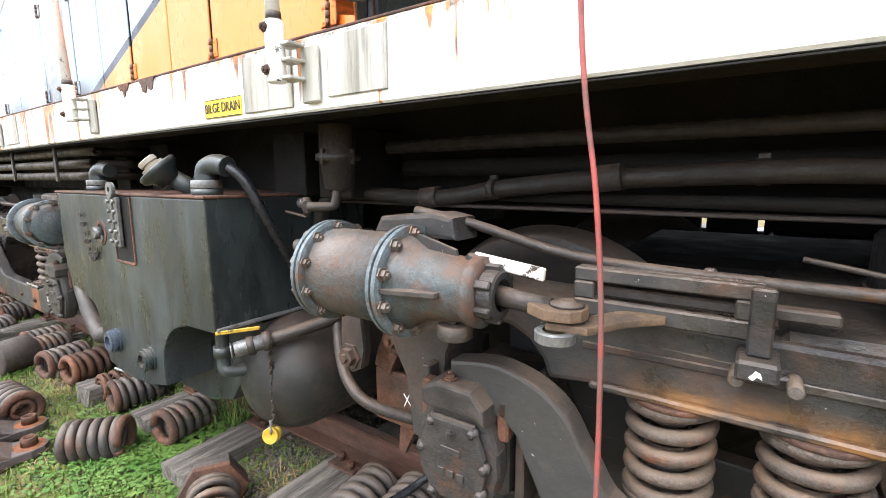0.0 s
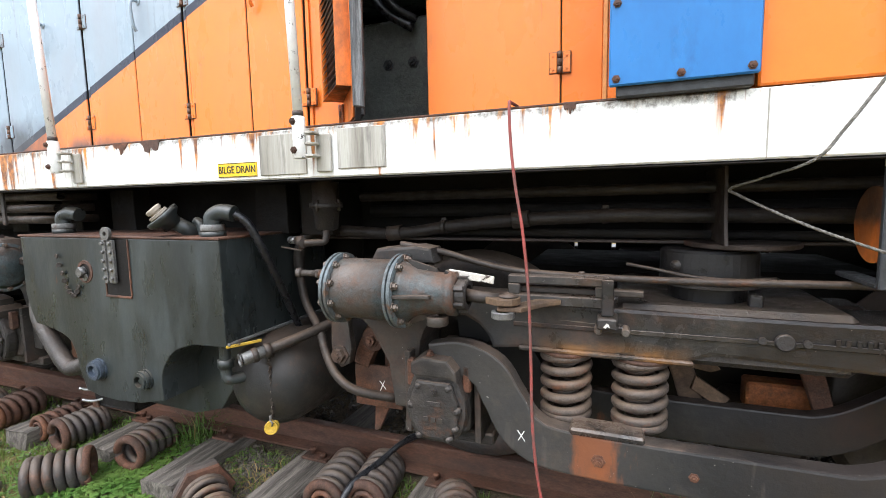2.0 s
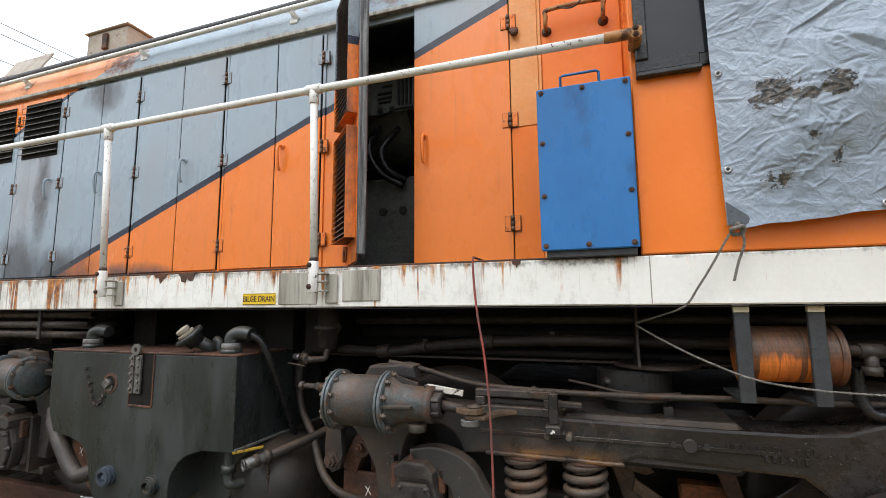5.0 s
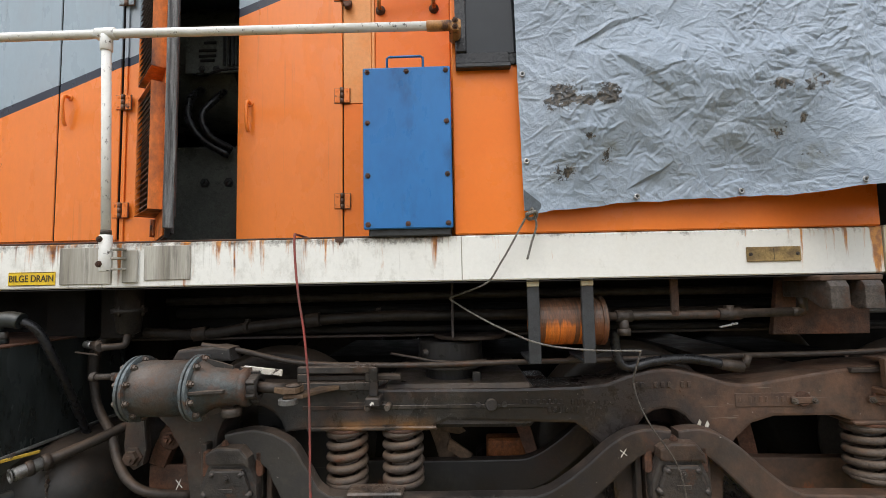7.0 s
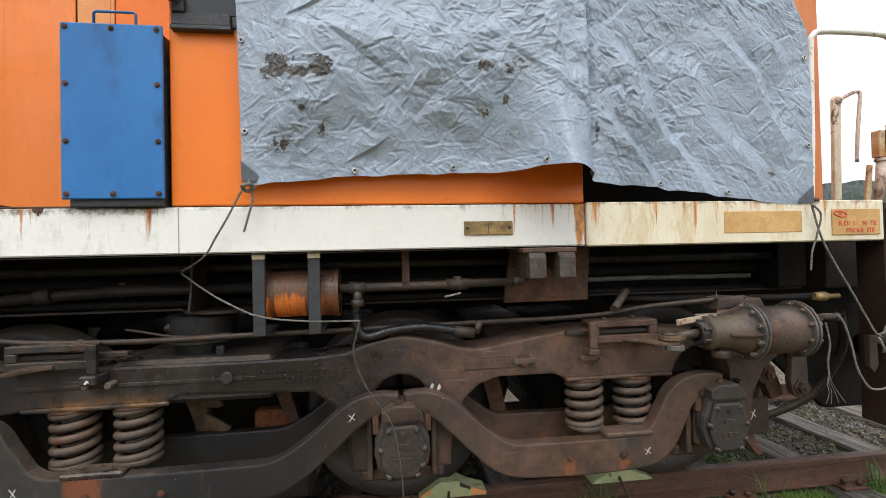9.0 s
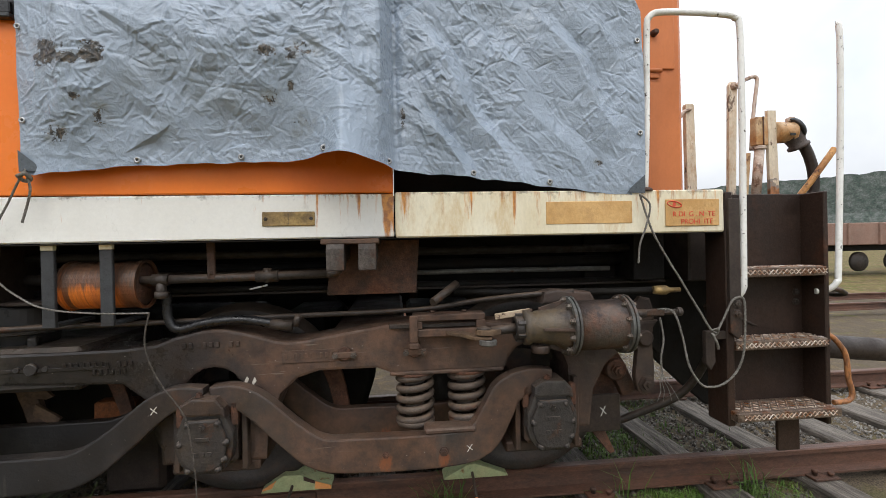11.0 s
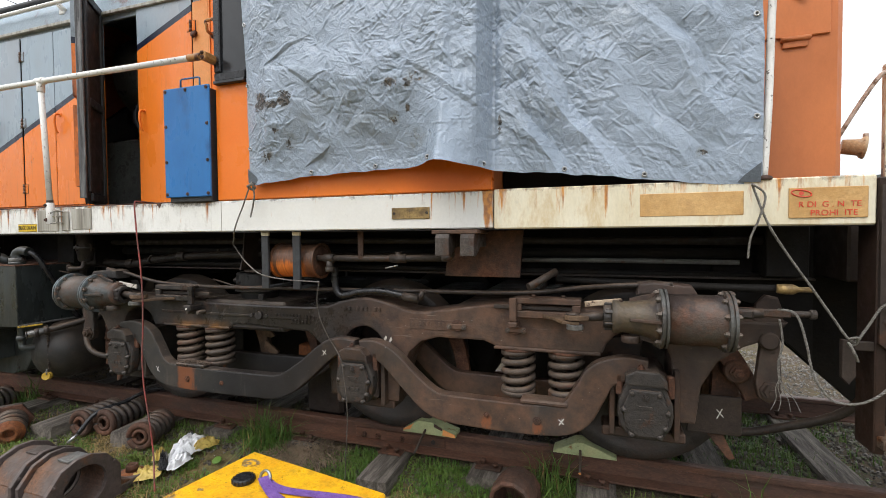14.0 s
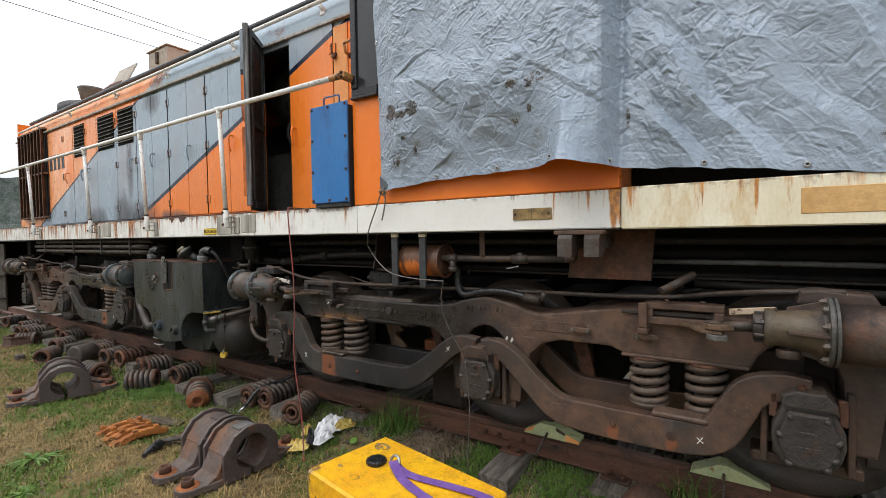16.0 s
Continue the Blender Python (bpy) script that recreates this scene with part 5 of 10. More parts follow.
def cab():
    x0, x1 = -0.9, 0.895
    part("cab_side", S().box(x0, x1, 0.0, 0.04, SILL1 + 0.004, 3.95, 0.006), M_ORANGE, loco, "glossy orange cab side")
    part("cab_side", S().box(x0, x1, 2.74, 2.78, SILL1 + 0.004, 3.95, 0.006), M_ORANGE, loco)
    part("cab_end", S().box(x0, x0 + 0.04, 0.042, 2.738, SILL1, 3.95, 0.004), M_ORANGE, loco)
    part("cab_end", S().box(x1 - 0.04, x1, 0.042, 2.738, SILL1, 3.95, 0.004), M_FADED, loco)
    part("cab_roof", S().box(x0 - 0.05, x1 + 0.05, -0.05, 2.83, 3.952, 4.02, 0.02), M_ROOF, loco)
    w = part("cab_window", S().box(-0.845, -0.25, -0.012, -0.004, 2.47, 3.3, 0.003), M_GLASS, loco, "dark cab window with black rubber frame")
    fr = S().box(-0.88, -0.25, -0.012, -0.002, 2.42, 2.47, 0.004).box(-0.88, -0.25, -0.012, -0.002, 3.3, 3.35, 0.004).box(-0.88, -0.645, -0.028, -0.0125, 2.42, 2.47, 0.004).box(-0.88, -0.83, -0.03, -0.002, 2.472, 3.298, 0.006)
    part("window_frame", fr, M_RUBBER, w, "black window frame")
    part("window_sill", S().box(-0.88, -0.64, -0.04, -0.002, 2.398, 2.418, 0.004), M_STRAP, w)
    # nose
    part("nose", S().box(0.9, 2.5, 0.3, 2.48, SILL1, 3.4, 0.03), M_FADED, loco, "faded orange short nose")
    # Black sheet paints the shade on the nose below the tarpaulin hem.
    part("nose_skirt", S().box(0.9, 2.06, 0.27, 0.298, SILL1, 2.3, 0.004), M_BLACK, loco, "black panel for the shade under the tarpaulin")
    part("nose_door", S().box(2.0, 2.44, 0.288, 0.299, 2.37, 3.2, 0.004), M_FADED, loco)
    part("hinge", S().cyl((2.24, 0.285, 2.36), (2.36, 0.285, 2.36), 0.012, n=10).box(2.25, 2.35, 0.286, 0.299, 2.32, 2.355, 0.002), M_FADED, loco)
    part("latch", S().lathe((2.32, 0.29, 2.56), (0, -1, 0), [(0, 0.02), (0.03, 0.016), (0.04, 0.01)], 12), M_RUST, loco, "rusty round latch")


def recess():
    """Panel work between the last hood door and the cab."""
    part("post_panel", S().box(-1.47, -1.32, HOOD - 0.006, HOOD + 0.002, SILL1 + 0.01, 2.418, 0.003), M_ORANGE, loco, "orange panel under the bare one")
    part("post_panel", S().box(-1.47, -1.32, HOOD - 0.008, HOOD + 0.002, 2.42, 3.2, 0.003), M_TAN, loco, "tan panel with scraped paint")
    part("recess_panel", S().box(-1.30, -0.905, HOOD - 0.004, HOOD + 0.002, SILL1 + 0.01, 3.2, 0.003), M_ORANGE, loco)
    part("seam", S().box(-1.318, -1.302, HOOD - 0.012, HOOD, SILL1 + 0.01, 3.2, 0.002), M_TAN, loco, "scraped tan edge")
    s = S().tube([(-1.27, HOOD, 2.925), (-1.27, HOOD - 0.06, 2.93), (-1.265, HOOD - 0.075, 2.965), (-1.25, HOOD - 0.08, 3.0), (-1.0, HOOD - 0.08, 3.0), (-0.985, HOOD - 0.075, 2.965), (-0.985, HOOD - 0.06, 2.93), (-0.985, HOOD, 2.925)], 0.011, 8, 4)
    g = part("grab_handle", s, M_STAY, loco, "rusty orange grab handle")
    for x in (-1.27, -0.985):
        part("foot", S().lathe((x, HOOD - 0.005, 2.925), (0, -1, 0), [(0, 0.026), (0.006, 0.026), (0.01, 0.018), (0.02, 0.016)], 14), M_RUST, g, "rusty foot")
    part("wire", S().tube([(-1.2, HOOD - 0.1, 2.99), (-1.14, HOOD - 0.12, 2.96), (-1.10, HOOD - 0.11, 2.985), (-1.05, HOOD - 0.11, 3.05), (-0.98, HOOD - 0.1, 3.2)], 0.004, 6, 4), M_RUBBER, loco)
    part("latch_stay", S().box(-1.468, -1.42, HOOD - 0.03, HOOD - 0.0085, 2.955, 2.975, 0.003).lathe((-1.44, HOOD - 0.02, 2.945), (0, -1, 0.2), [(0, 0.02), (0.02, 0.02), (0.024, 0.01)], 10), M_RUST, loco, "rusty latch stay")


def blue_cabinet():
    t = thing("blue_cabinet", "blue steel cabinet with bolted cover standing on the walkway", "cabinet")
    x0, x1, z0, z1 = -1.285, -0.905, 1.695, 2.405
    part("body", S().box(x0 + 0.02, x1 - 0.01, -0.03, HOOD - 0.012, z0 - 0.024, z1 - 0.02, 0.004), M_STRAP, t)
    part("cover", S().box(x0, x1, -0.048, -0.032, z0 + 0.005, z1, 0.005), M_BLUE, t, "scratched blue cover")
    for x in (x0 + 0.02, (x0 + x1) / 2, x1 - 0.02):
        for z in (z0 + 0.025, z1 - 0.02):
            part("bolt", S().bolts([(x, -0.048, z)], (0, -1, 0), 0.0085, 0.008), M_RUST, t, "rusty bolt")
    for x in (x0 + 0.02, x1 - 0.02):
        for z in (1.93, 2.16):
            part("bolt", S().bolts([(x, -0.048, z)], (0, -1, 0), 0.0085, 0.008), M_RUST, t, "rusty bolt")
    part("back_stay", S().box(-1.20, -1.01, 0.02, HOOD - 0.014, 2.386, 2.392, 0.001), M_BLUE, t)
    part("lift_handle", S().tube([(-1.185, 0.0, 2.385), (-1.185, 0.0, 2.468), (-1.175, 0.0, 2.475), (-1.035, 0.0, 2.475), (-1.025, 0.0, 2.468), (-1.025, 0.0, 2.385)], 0.0055, 8, 1), M_BLUE, t, "blue lifting handle")


def handrails():
    y, z = -0.104, 2.566
    xs = [-7.36, -5.30, -3.84, -2.38]
    t = thing("handrail", "white pipe handrail with chipped paint along the walkway", "handrail")
    pts = [(-9.9, y, z + 0.01)] + [(x, y, z) for x in xs] + [(-0.95, y, 2.552)]
    part("top_rail", S().tube(pts, 0.0195, 12, 1), M_RAILPAINT, t)
    part("end_sleeve", S().cyl((-1.0, y, 2.5525), (-0.90, y, 2.552), 0.0225, n=14, bev=0.003), M_STAY, t, "rusty brown end sleeve")
    c = part("end_fitting", S().prism([(-0.905, 2.535), (-0.89, 2.525), (-0.865, 2.525), (-0.855, 2.54), (-0.855, 2.57), (-0.87, 2.58), (-0.905, 2.57)], y - 0.012, -0.001, 0.006), M_STAY, t, "rusty orange end clamp")
    for dz in (-0.012, 0.016):
        part("bolt", S().bolts([(-0.88, y - 0.012, 2.552 + dz)], (0, -1, 0), 0.009, 0.010), M_RUST, c)
    for x in xs:
        p = part("post", S().cyl((x, -0.066, 1.66), (x, y, z - 0.012), 0.0185, n=12), M_RAILPAINT, t, "white post with rusty foot")
        part("tee", S().cyl((x - 0.042, y, z), (x + 0.042, y, z), 0.0255, n=14, bev=0.003).cyl((x, y + 0.003, z - 0.075), (x, y, z - 0.005), 0.0245, n=14, bev=0.003), M_RAILPAINT, p)
        part("sleeve", S().cyl((x, -0.066, 1.545), (x, -0.068, 1.70), 0.025, n=12, bev=0.003), M_RAILPAINT, p)
        part("collar", S().cyl((x, -0.068, 1.70), (x, -0.068, 1.72), 0.0205, n=12), M_PIPE, p, "dark bare collar")
        b = part("bracket", S().box(x + 0.035, x + 0.10, -0.018, -0.004, SILL0 + 0.02, SILL1 - 0.03, 0.005), M_GRIMY, p, "grimy white clamp bracket")
        for k in (1.555, 1.60, 1.64):
            part("strap", S().box(x + 0.002, x + 0.058, -0.070, -0.019, k - 0.0045, k + 0.0045, 0.002), M_GRIMY, b)
        for k in (1.575, 1.68):
            part("bolt", S().bolts([(x - 0.008, -0.091, k)], (0, -1, 0), 0.010, 0.010), M_RUST, p)


def end_rails():
    t = thing("step_handrail", "white bent pipe handrail beside the cab steps", "handrail", "step handrails")
    part("pipe", S().tube([(2.10, 0.02, SILL1), (2.115, 0.02, 2.0), (2.125, 0.02, 2.44), (2.14, 0.02, 2.51), (2.19, 0.02, 2.535), (2.35, 0.02, 2.54), (2.53, 0.02, 2.535), (2.585, 0.02, 2.52), (2.605, 0.015, 2.46), (2.595, 0.0, 2.0), (2.58, -0.01, 1.3), (2.578, -0.005, 1.19), (2.56, 0.02, 1.15), (2.52, 0.03, 1.145)], 0.0155, 12, 4), M_RAILPAINT, t)
    part("foot", S().lathe((2.10, 0.02, SILL1), (0, 0, 1), [(0, 0.035), (0.012, 0.035), (0.02, 0.022)], 12), M_RUST, t)
    t = thing("step_handrail", "white bent pipe handrail with chipped paint at the loco end", "handrail", "step handrails")
    part("pipe", S().tube([(3.12, 0.01, 2.5), (3.13, 0.0, 2.45), (3.125, 0, 2.0), (3.10, 0, 1.3), (3.09, 0, 1.21), (3.06, 0.03, 1.165), (3.02, 0.05, 1.16)], 0.0145, 12, 4), M_RAILPAINT, t)


def steps():
    t = thing("cab_steps", "dark steel step well with worn chequer-plate treads", "steps")
    back = 0.13
    part("side_plate", S().box(2.495, 2.535, 0.0, back + 0.02, 0.52, SILL1 - 0.005, 0.005), M_STEP, t)
    part("side_plate", S().box(3.025, 3.05, 0.0, back + 0.02, 0.50, SILL1 - 0.005, 0.005), M_STEP, t)
    part("back_plate", S().box(2.536, 3.024, back, back + 0.015, 0.55, SILL1 - 0.005, 0.003), M_STEP, t)
    part("angle", S().prism([(2.498, 1.63), (2.556, 1.63), (2.556, 0.97), (2.538, 0.95), (2.498, 0.985)], -0.022, -0.002, 0.004), M_BROWN, t, "brown angle bar with bolts")
    for z in (1.075, 1.125):
        part("bolt", S().bolts([(2.53, -0.022, z)], (0, -1, 0), 0.016, 0.016), M_LUG, t, "worn brown bolt")
    for k, (z, d0, ov) in enumerate(((1.29, -0.012, 0), (0.935, -0.012, 0), (0.60, -0.05, 0.03))):
        p = part("tread", S().box(2.536 - ov, 3.024 + ov, d0, back - 0.001, z - 0.045, z, 0.004), M_CHECK, t, "worn chequer-plate tread")
        for i in range(20):
            x = 2.552 + i * 0.0243
            a = radians(45 if i % 2 else -45)
            for j in (-1, 1):
                m = Matrix.Translation((x, d0 - 0.001 + 0.0005 * j, z - 0.022)) @ Matrix.Rotation(a * j, 4, "Y")
                part("nosing_rib", S().box(-0.017, 0.017, -0.003, 0.001, -0.0022, 0.0022, 0.001, m), M_CHECKRIB, p)
            for j in range(4):
                m = Matrix.Translation((x, d0 + 0.03 + j * 0.032, z)) @ Matrix.Rotation(a * (1 if j % 2 else -1), 4, "Z")
                part("stud", S().box(-0.011, 0.011, -0.0025, 0.0025, -0.001, 0.004, 0.001, m), M_CHECKRIB, p)
    part("foot_stay", S().box(2.80, 2.92, 0.05, 0.07, 0.36, 0.555, 0.003), M_STEP, t)
    for z in (1.15, 1.10):
        part("bolt", S().bolts([(2.985, back, z)], (0, -1, 0), 0.014, 0.014), M_PIPE, t)
    part("bolt", S().bolts([(2.64, back, 1.155)], (0, -1, 0), 0.009, 0.008), M_CHROME, t)
    part("gusset", S().prism([(2.56, 1.07), (2.74, 0.985), (2.76, 0.985), (2.56, 1.08)], back - 0.012, back - 0.001, 0.002), M_BROWN, t)
    h = part("hook", S().prism([(2.385, 0.99), (2.43, 0.99), (2.435, 0.84), (2.41, 0.80), (2.385, 0.83)], 0.0, 0.03, 0.006), M_BROWN, t, "steel safety hook")
    part("hook_arm", S().box(2.43, 2.50, 0.01, 0.03, 0.945, 0.985, 0.004), M_BROWN, h)


sill()
bilge_sign()
riding_sign()
name_plate()
jack_pad(0.70)
hood()
for a, b, h, g in ((-5.03, -4.635, -5.045, None), (-4.625, -4.25, None, -4.59), (-4.21, -3.815, -4.23, None), (-3.805, -3.44, None, -3.75), (-3.40, -3.005, -3.42, None), (-2.995, -2.665, -2.645, -2.94)):
    hood_door(a, b, h, g)
for x in (-5.045, -4.23, -3.42, -2.645):
    part("door_post", S().box(x - 0.010, x + 0.010, HOOD - 0.006, HOOD + 0.003, 1.70, 3.21, 0.002), M_LIVERY, loco, "painted door post")
hood_door(-2.03, -1.475, -1.475, -1.965, 1.70, 3.25, (1.90, 2.46, 3.02), 2.36)
for a, b, h, g in ((-5.60, -5.05, None, -5.15), (-6.24, -5.61, -5.61, None), (-7.10, -6.60, -6.62, -6.7), (-6.59, -6.25, None, -6.5)):
    hood_door(a, b, h, g, louvre=(b - a) > 0.4)
hood_door(-8.1, -7.12, -7.5, -7.3)
# Black sheet over the wall paints the shade between the shutter slats.
part("shutter_back", S().box(-9.45, -8.22, HOOD - 0.012, HOOD - 0.002, 1.84, 3.32, 0.002), M_INK, loco, "dark gap behind the shutters")
for k in range(8):
    part("shutter_slat", S().box(-0.05, 0.05, -0.006, 0.006, 1.86, 3.30, 0.003, pose(-9.40 + k * 0.163, HOOD - 0.058, 0, 0, 0, -42)), M_SHUTTER, loco, "brown radiator shutter slat" if k == 0 else "")
for z in (1.84, 2.56, 3.29):
    part("shutter_rail", S().box(-9.46, -8.20, HOOD - 0.075, HOOD - 0.015, z, z + 0.03, 0.003), M_SHUTTER, loco, "brown shutter rail")
for x in (-8.09, -7.92, -7.75, -7.58):
    part("number_bar", S().box(x, x + 0.11, HOOD - 0.0165, HOOD - 0.0145, 2.59, 2.83, 0.0005), M_STRAP, loco, "dark painted number bar")
louvred_door()
engine()
cab()
recess()
blue_cabinet()
handrails()
end_rails()
steps()


def roof_gear():
    t = thing("roof_box", "beige weathered metal box on the hood roof", "box")
    part("body", S().box(-5.5, -4.98, 0.75, 1.5, 3.66, 4.02, 0.01), M_BEIGE, t)
    part("lid", S().box(-5.52, -4.96, 0.73, 1.52, 4.021, 4.035, 0.004), M_BEIGE, t)
    part("latch", S().box(-5.27, -5.21, 0.725, 0.749, 3.83, 3.98, 0.004), M_RUST, t)
    t = thing("roof_vent", "open rusty hatch box on the hood roof", "vent")
    part("body", S().box(-7.0, -6.3, 0.8, 1.4, 3.7, 3.82, 0.01), M_RUST, t)
    part("flap", S().box(-0.3, 0.3, -0.01, 0.01, 0, 0.4, 0.005, Matrix.Translation((-6.75, 0.85, 3.82)) @ Matrix.Rotation(radians(-25), 4, "X")), M_BEIGE, t)
    t = thing("exhaust_pipe", "sooty pipe lying along the hood roof", "pipe")
    part("pipe", S().tube([(-7.6, 0.95, 3.80), (-7.0, 0.92, 3.86), (-6.3, 1.0, 3.87), (-5.6, 1.0, 3.85)], 0.09, 12, 4), M_RUST, t)
    t = thing("roof_fan", "dark round fan housing on the rear roof", "fan housing")
    part("ring", S().lathe((-9.0, 1.39, 3.74), (0, 0, 1), [(0, 0.62), (0.22, 0.60), (0.25, 0.56)], 28), M_STRAP, t)
    t = thing("bucket", "pale tapered bucket standing on the roof", "bucket")
    part("body", S().lathe((-8.0, 0.95, 3.74), (0, 0, 1), [(0, 0.13), (0.30, 0.19), (0.32, 0.2)], 20), M_GREYPLATE, t)


roof_gear()


# ---- bogies ----
def spline(pts, fine=5):
    pts = [Vector(p).to_3d() for p in pts]
    out = []
    for i in range(len(pts) - 1):
        a, b, c, d = pts[max(i - 1, 0)], pts[i], pts[i + 1], pts[min(i + 2, len(pts) - 1)]
        for k in range(fine):
            u = k / fine
            out.append(0.5 * ((2 * b) + (c - a) * u + (2 * a - 5 * b + 4 * c - d) * u * u + (3 * b - a - 3 * c + d) * u ** 3))
    return [(p.x, p.y) for p in out + [pts[-1]]]


def spline_3d(pts, fine=6):
    pts, out = [Vector(p) for p in pts], []
    for i in range(len(pts) - 1):
        a, b, c, d = pts[max(i - 1, 0)], pts[i], pts[i + 1], pts[min(i + 2, len(pts) - 1)]
        for k in range(fine):
            u = k / fine
            out.append(0.5 * ((2 * b) + (c - a) * u + (2 * a - 5 * b + 4 * c - d) * u * u + (3 * b - a - 3 * c + d) * u ** 3))
    return out + [pts[-1]]


def bar_outline(line):
    """Outline of a flat bar: line holds (x, z, depth of the bar)."""
    c = spline([(x, z) for x, z, _ in line])
    w = [q[0] for q in spline([(d, 0) for _, _, d in line])]
    up, low = [], []
    for i, (x, z) in enumerate(c):
        a, b = c[max(i - 1, 0)], c[min(i + 1, len(c) - 1)]
        dx, dz = b[0] - a[0], b[1] - a[1]
        k = w[i] / 2 / math.hypot(dx, dz)
        up.append((x - dz * k, z + dx * k))
        low.append((x + dz * k, z - dx * k))
    return up + low[::-1]


AXLES = (-1.905, 0.035, 1.635)
AXZ = RAIL + 0.508


def side_frame_outline():
    top = spline([(-2.42, 1.02), (-1.95, 1.0), (-1.3, 0.985), (-0.35, 0.985), (-0.13, 1.03), (0.04, 1.06), (0.21, 1.03), (0.38, 0.985), (0.64, 1.02), (0.95, 1.06), (1.3, 1.05), (1.7, 1.02), (2.26, 1.02)], 3)
    right = [(2.2, 0.94), (2.08, 0.89), (1.97, 0.81), (1.90, 0.68), (1.875, 0.49), (1.775, 0.49)]
    low = arc(1.60, 0.78, 0.165, 10, 168, 8) + [(1.42, 0.808), (0.88, 0.808), (0.80, 0.84)]
    low += [(0.52, 0.84), (0.42, 0.81), (0.34, 0.74), (0.285, 0.60), (0.27, 0.43), (0.185, 0.43)]
    low += arc(0.035, 0.74, 0.14, 10, 170, 8) + [(-0.115, 0.43), (-0.205, 0.43), (-0.215, 0.6), (-0.27, 0.74), (-0.37, 0.82)]
    low += [(-0.95, 0.84), (-1.03, 0.808), (-1.58, 0.808)] + arc(-1.86, 0.76, 0.16, 12, 170, 8)
    left = [(-2.045, 0.49), (-2.145, 0.49), (-2.17, 0.68), (-2.25, 0.82), (-2.36, 0.92)]
    return top + right + low + left


def axle_box(x, bogie):
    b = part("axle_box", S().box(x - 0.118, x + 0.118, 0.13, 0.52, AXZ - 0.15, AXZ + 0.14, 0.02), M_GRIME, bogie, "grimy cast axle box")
    z = AXZ - 0.01
    half = [(0.085, 0.125), (0.104, 0.078), (0.124, 0.03), (0.127, -0.03), (0.115, -0.085), (0.088, -0.128), (0.045, -0.152)]
    out = [(x + a, z + b) for a, b in half] + [(x - a, z + b) for a, b in reversed(half)]
    part("cover", S().prism(out, 0.065, 0.13, 0.016), M_COVER, b, "dark grey bolted cover")
    inner = [(x + (p - x) * 0.80, z - 0.004 + (q - z) * 0.84) for p, q in out]
    part("boss", S().prism(inner, 0.045, 0.066, 0.016), M_COVER, b)
    for dx, dz in ((-0.062, 0.080), (0.062, 0.080), (-0.096, -0.005), (0.096, -0.005), (-0.062, -0.122), (0.062, -0.122), (0.086, -0.078)):
        part("bolt", S().lathe((x + dx, 0.064, z + dz), (0, -1, 0), [(0, 0.017), (0.016, 0.017), (0.017, 0.011), (0.027, 0.010), (0.029, 0.005)], 8), M_COVER, b)
    part("plug", S().bolts([(x, 0.046, z + 0.068)], (0, -1, 0), 0.012, 0.016), M_COVER, b)
    for sx in (-1, 1):
        part("rust_pad", S().box(x + sx * 0.118 - 0.016, x + sx * 0.118 + 0.016, 0.10, 0.14, z + 0.05, z + 0.16, 0.006), M_RUST, b, "rusty wear pad")
    for i in range(3):
        part("raised_mark", S().box(x - 0.04 + i * 0.03, x - 0.02 + i * 0.03, 0.041, 0.0455, z - 0.06, z - 0.04, 0.001), M_COVER, b)
    part("raised_mark", S().box(x - 0.03, x + 0.03, 0.041, 0.0455, z + 0.006, z + 0.024, 0.002), M_COVER, b)
    part("cap", S().prism([(x - 0.092, z + 0.13), (x - 0.075, z + 0.118), (x + 0.075, z + 0.118), (x + 0.10, z + 0.105), (x + 0.095, z + 0.15), (x + 0.06, z + 0.192), (x - 0.045, z + 0.195), (x - 0.092, z + 0.168)], 0.042, 0.2, 0.010), M_COVER if x > 1 else M_GRIME, b, "dark saddle cap with rusty edges" if x > 1 else "grey-green saddle cap")
    part("cap_bolt", S().bolts([(x - 0.02, 0.075, z + 0.197)], (0, 0, 1), 0.013, 0.016), M_RUST, b)
    for sx in (-1, 1):
        part("liner", S().box(x + sx * 0.15 - 0.013, x + sx * 0.15 + 0.013, 0.14, 0.5, AXZ - 0.18, AXZ + 0.17, 0.004), M_GRIME, b, "grimy wear liner")
    part("keeper", S().box(x - 0.20, x + 0.20, 0.2, 0.36, AXZ - 0.215, AXZ - 0.165, 0.008), M_GRIME, b)


def wheelset(x, bogie):
    w = part("wheelset", S().cyl((x, 0.3, AXZ), (x, 2 * MID - 0.3, AXZ), 0.085, n=20), M_WHEEL, bogie, "dark steel wheelset on the rails")
    for sgn in (1, -1):
        y0 = MID - sgn * (MID - 0.60)
        prof = [(0, 0.10), (0, 0.14), (0.03, 0.17), (0.035, 0.40), (0.0, 0.43), (0.0, 0.498), (0.008, 0.508), (0.10, 0.511), (0.108, 0.535), (0.128, 0.532), (0.135, 0.50), (0.11, 0.42), (0.09, 0.38), (0.09, 0.17), (0.13, 0.14), (0.13, 0.10)]
        part("wheel", S().lathe((x, y0, AXZ), (0, sgn, 0), prof, 56), M_WHEEL, w, "dark spokeless wheel with worn tread")


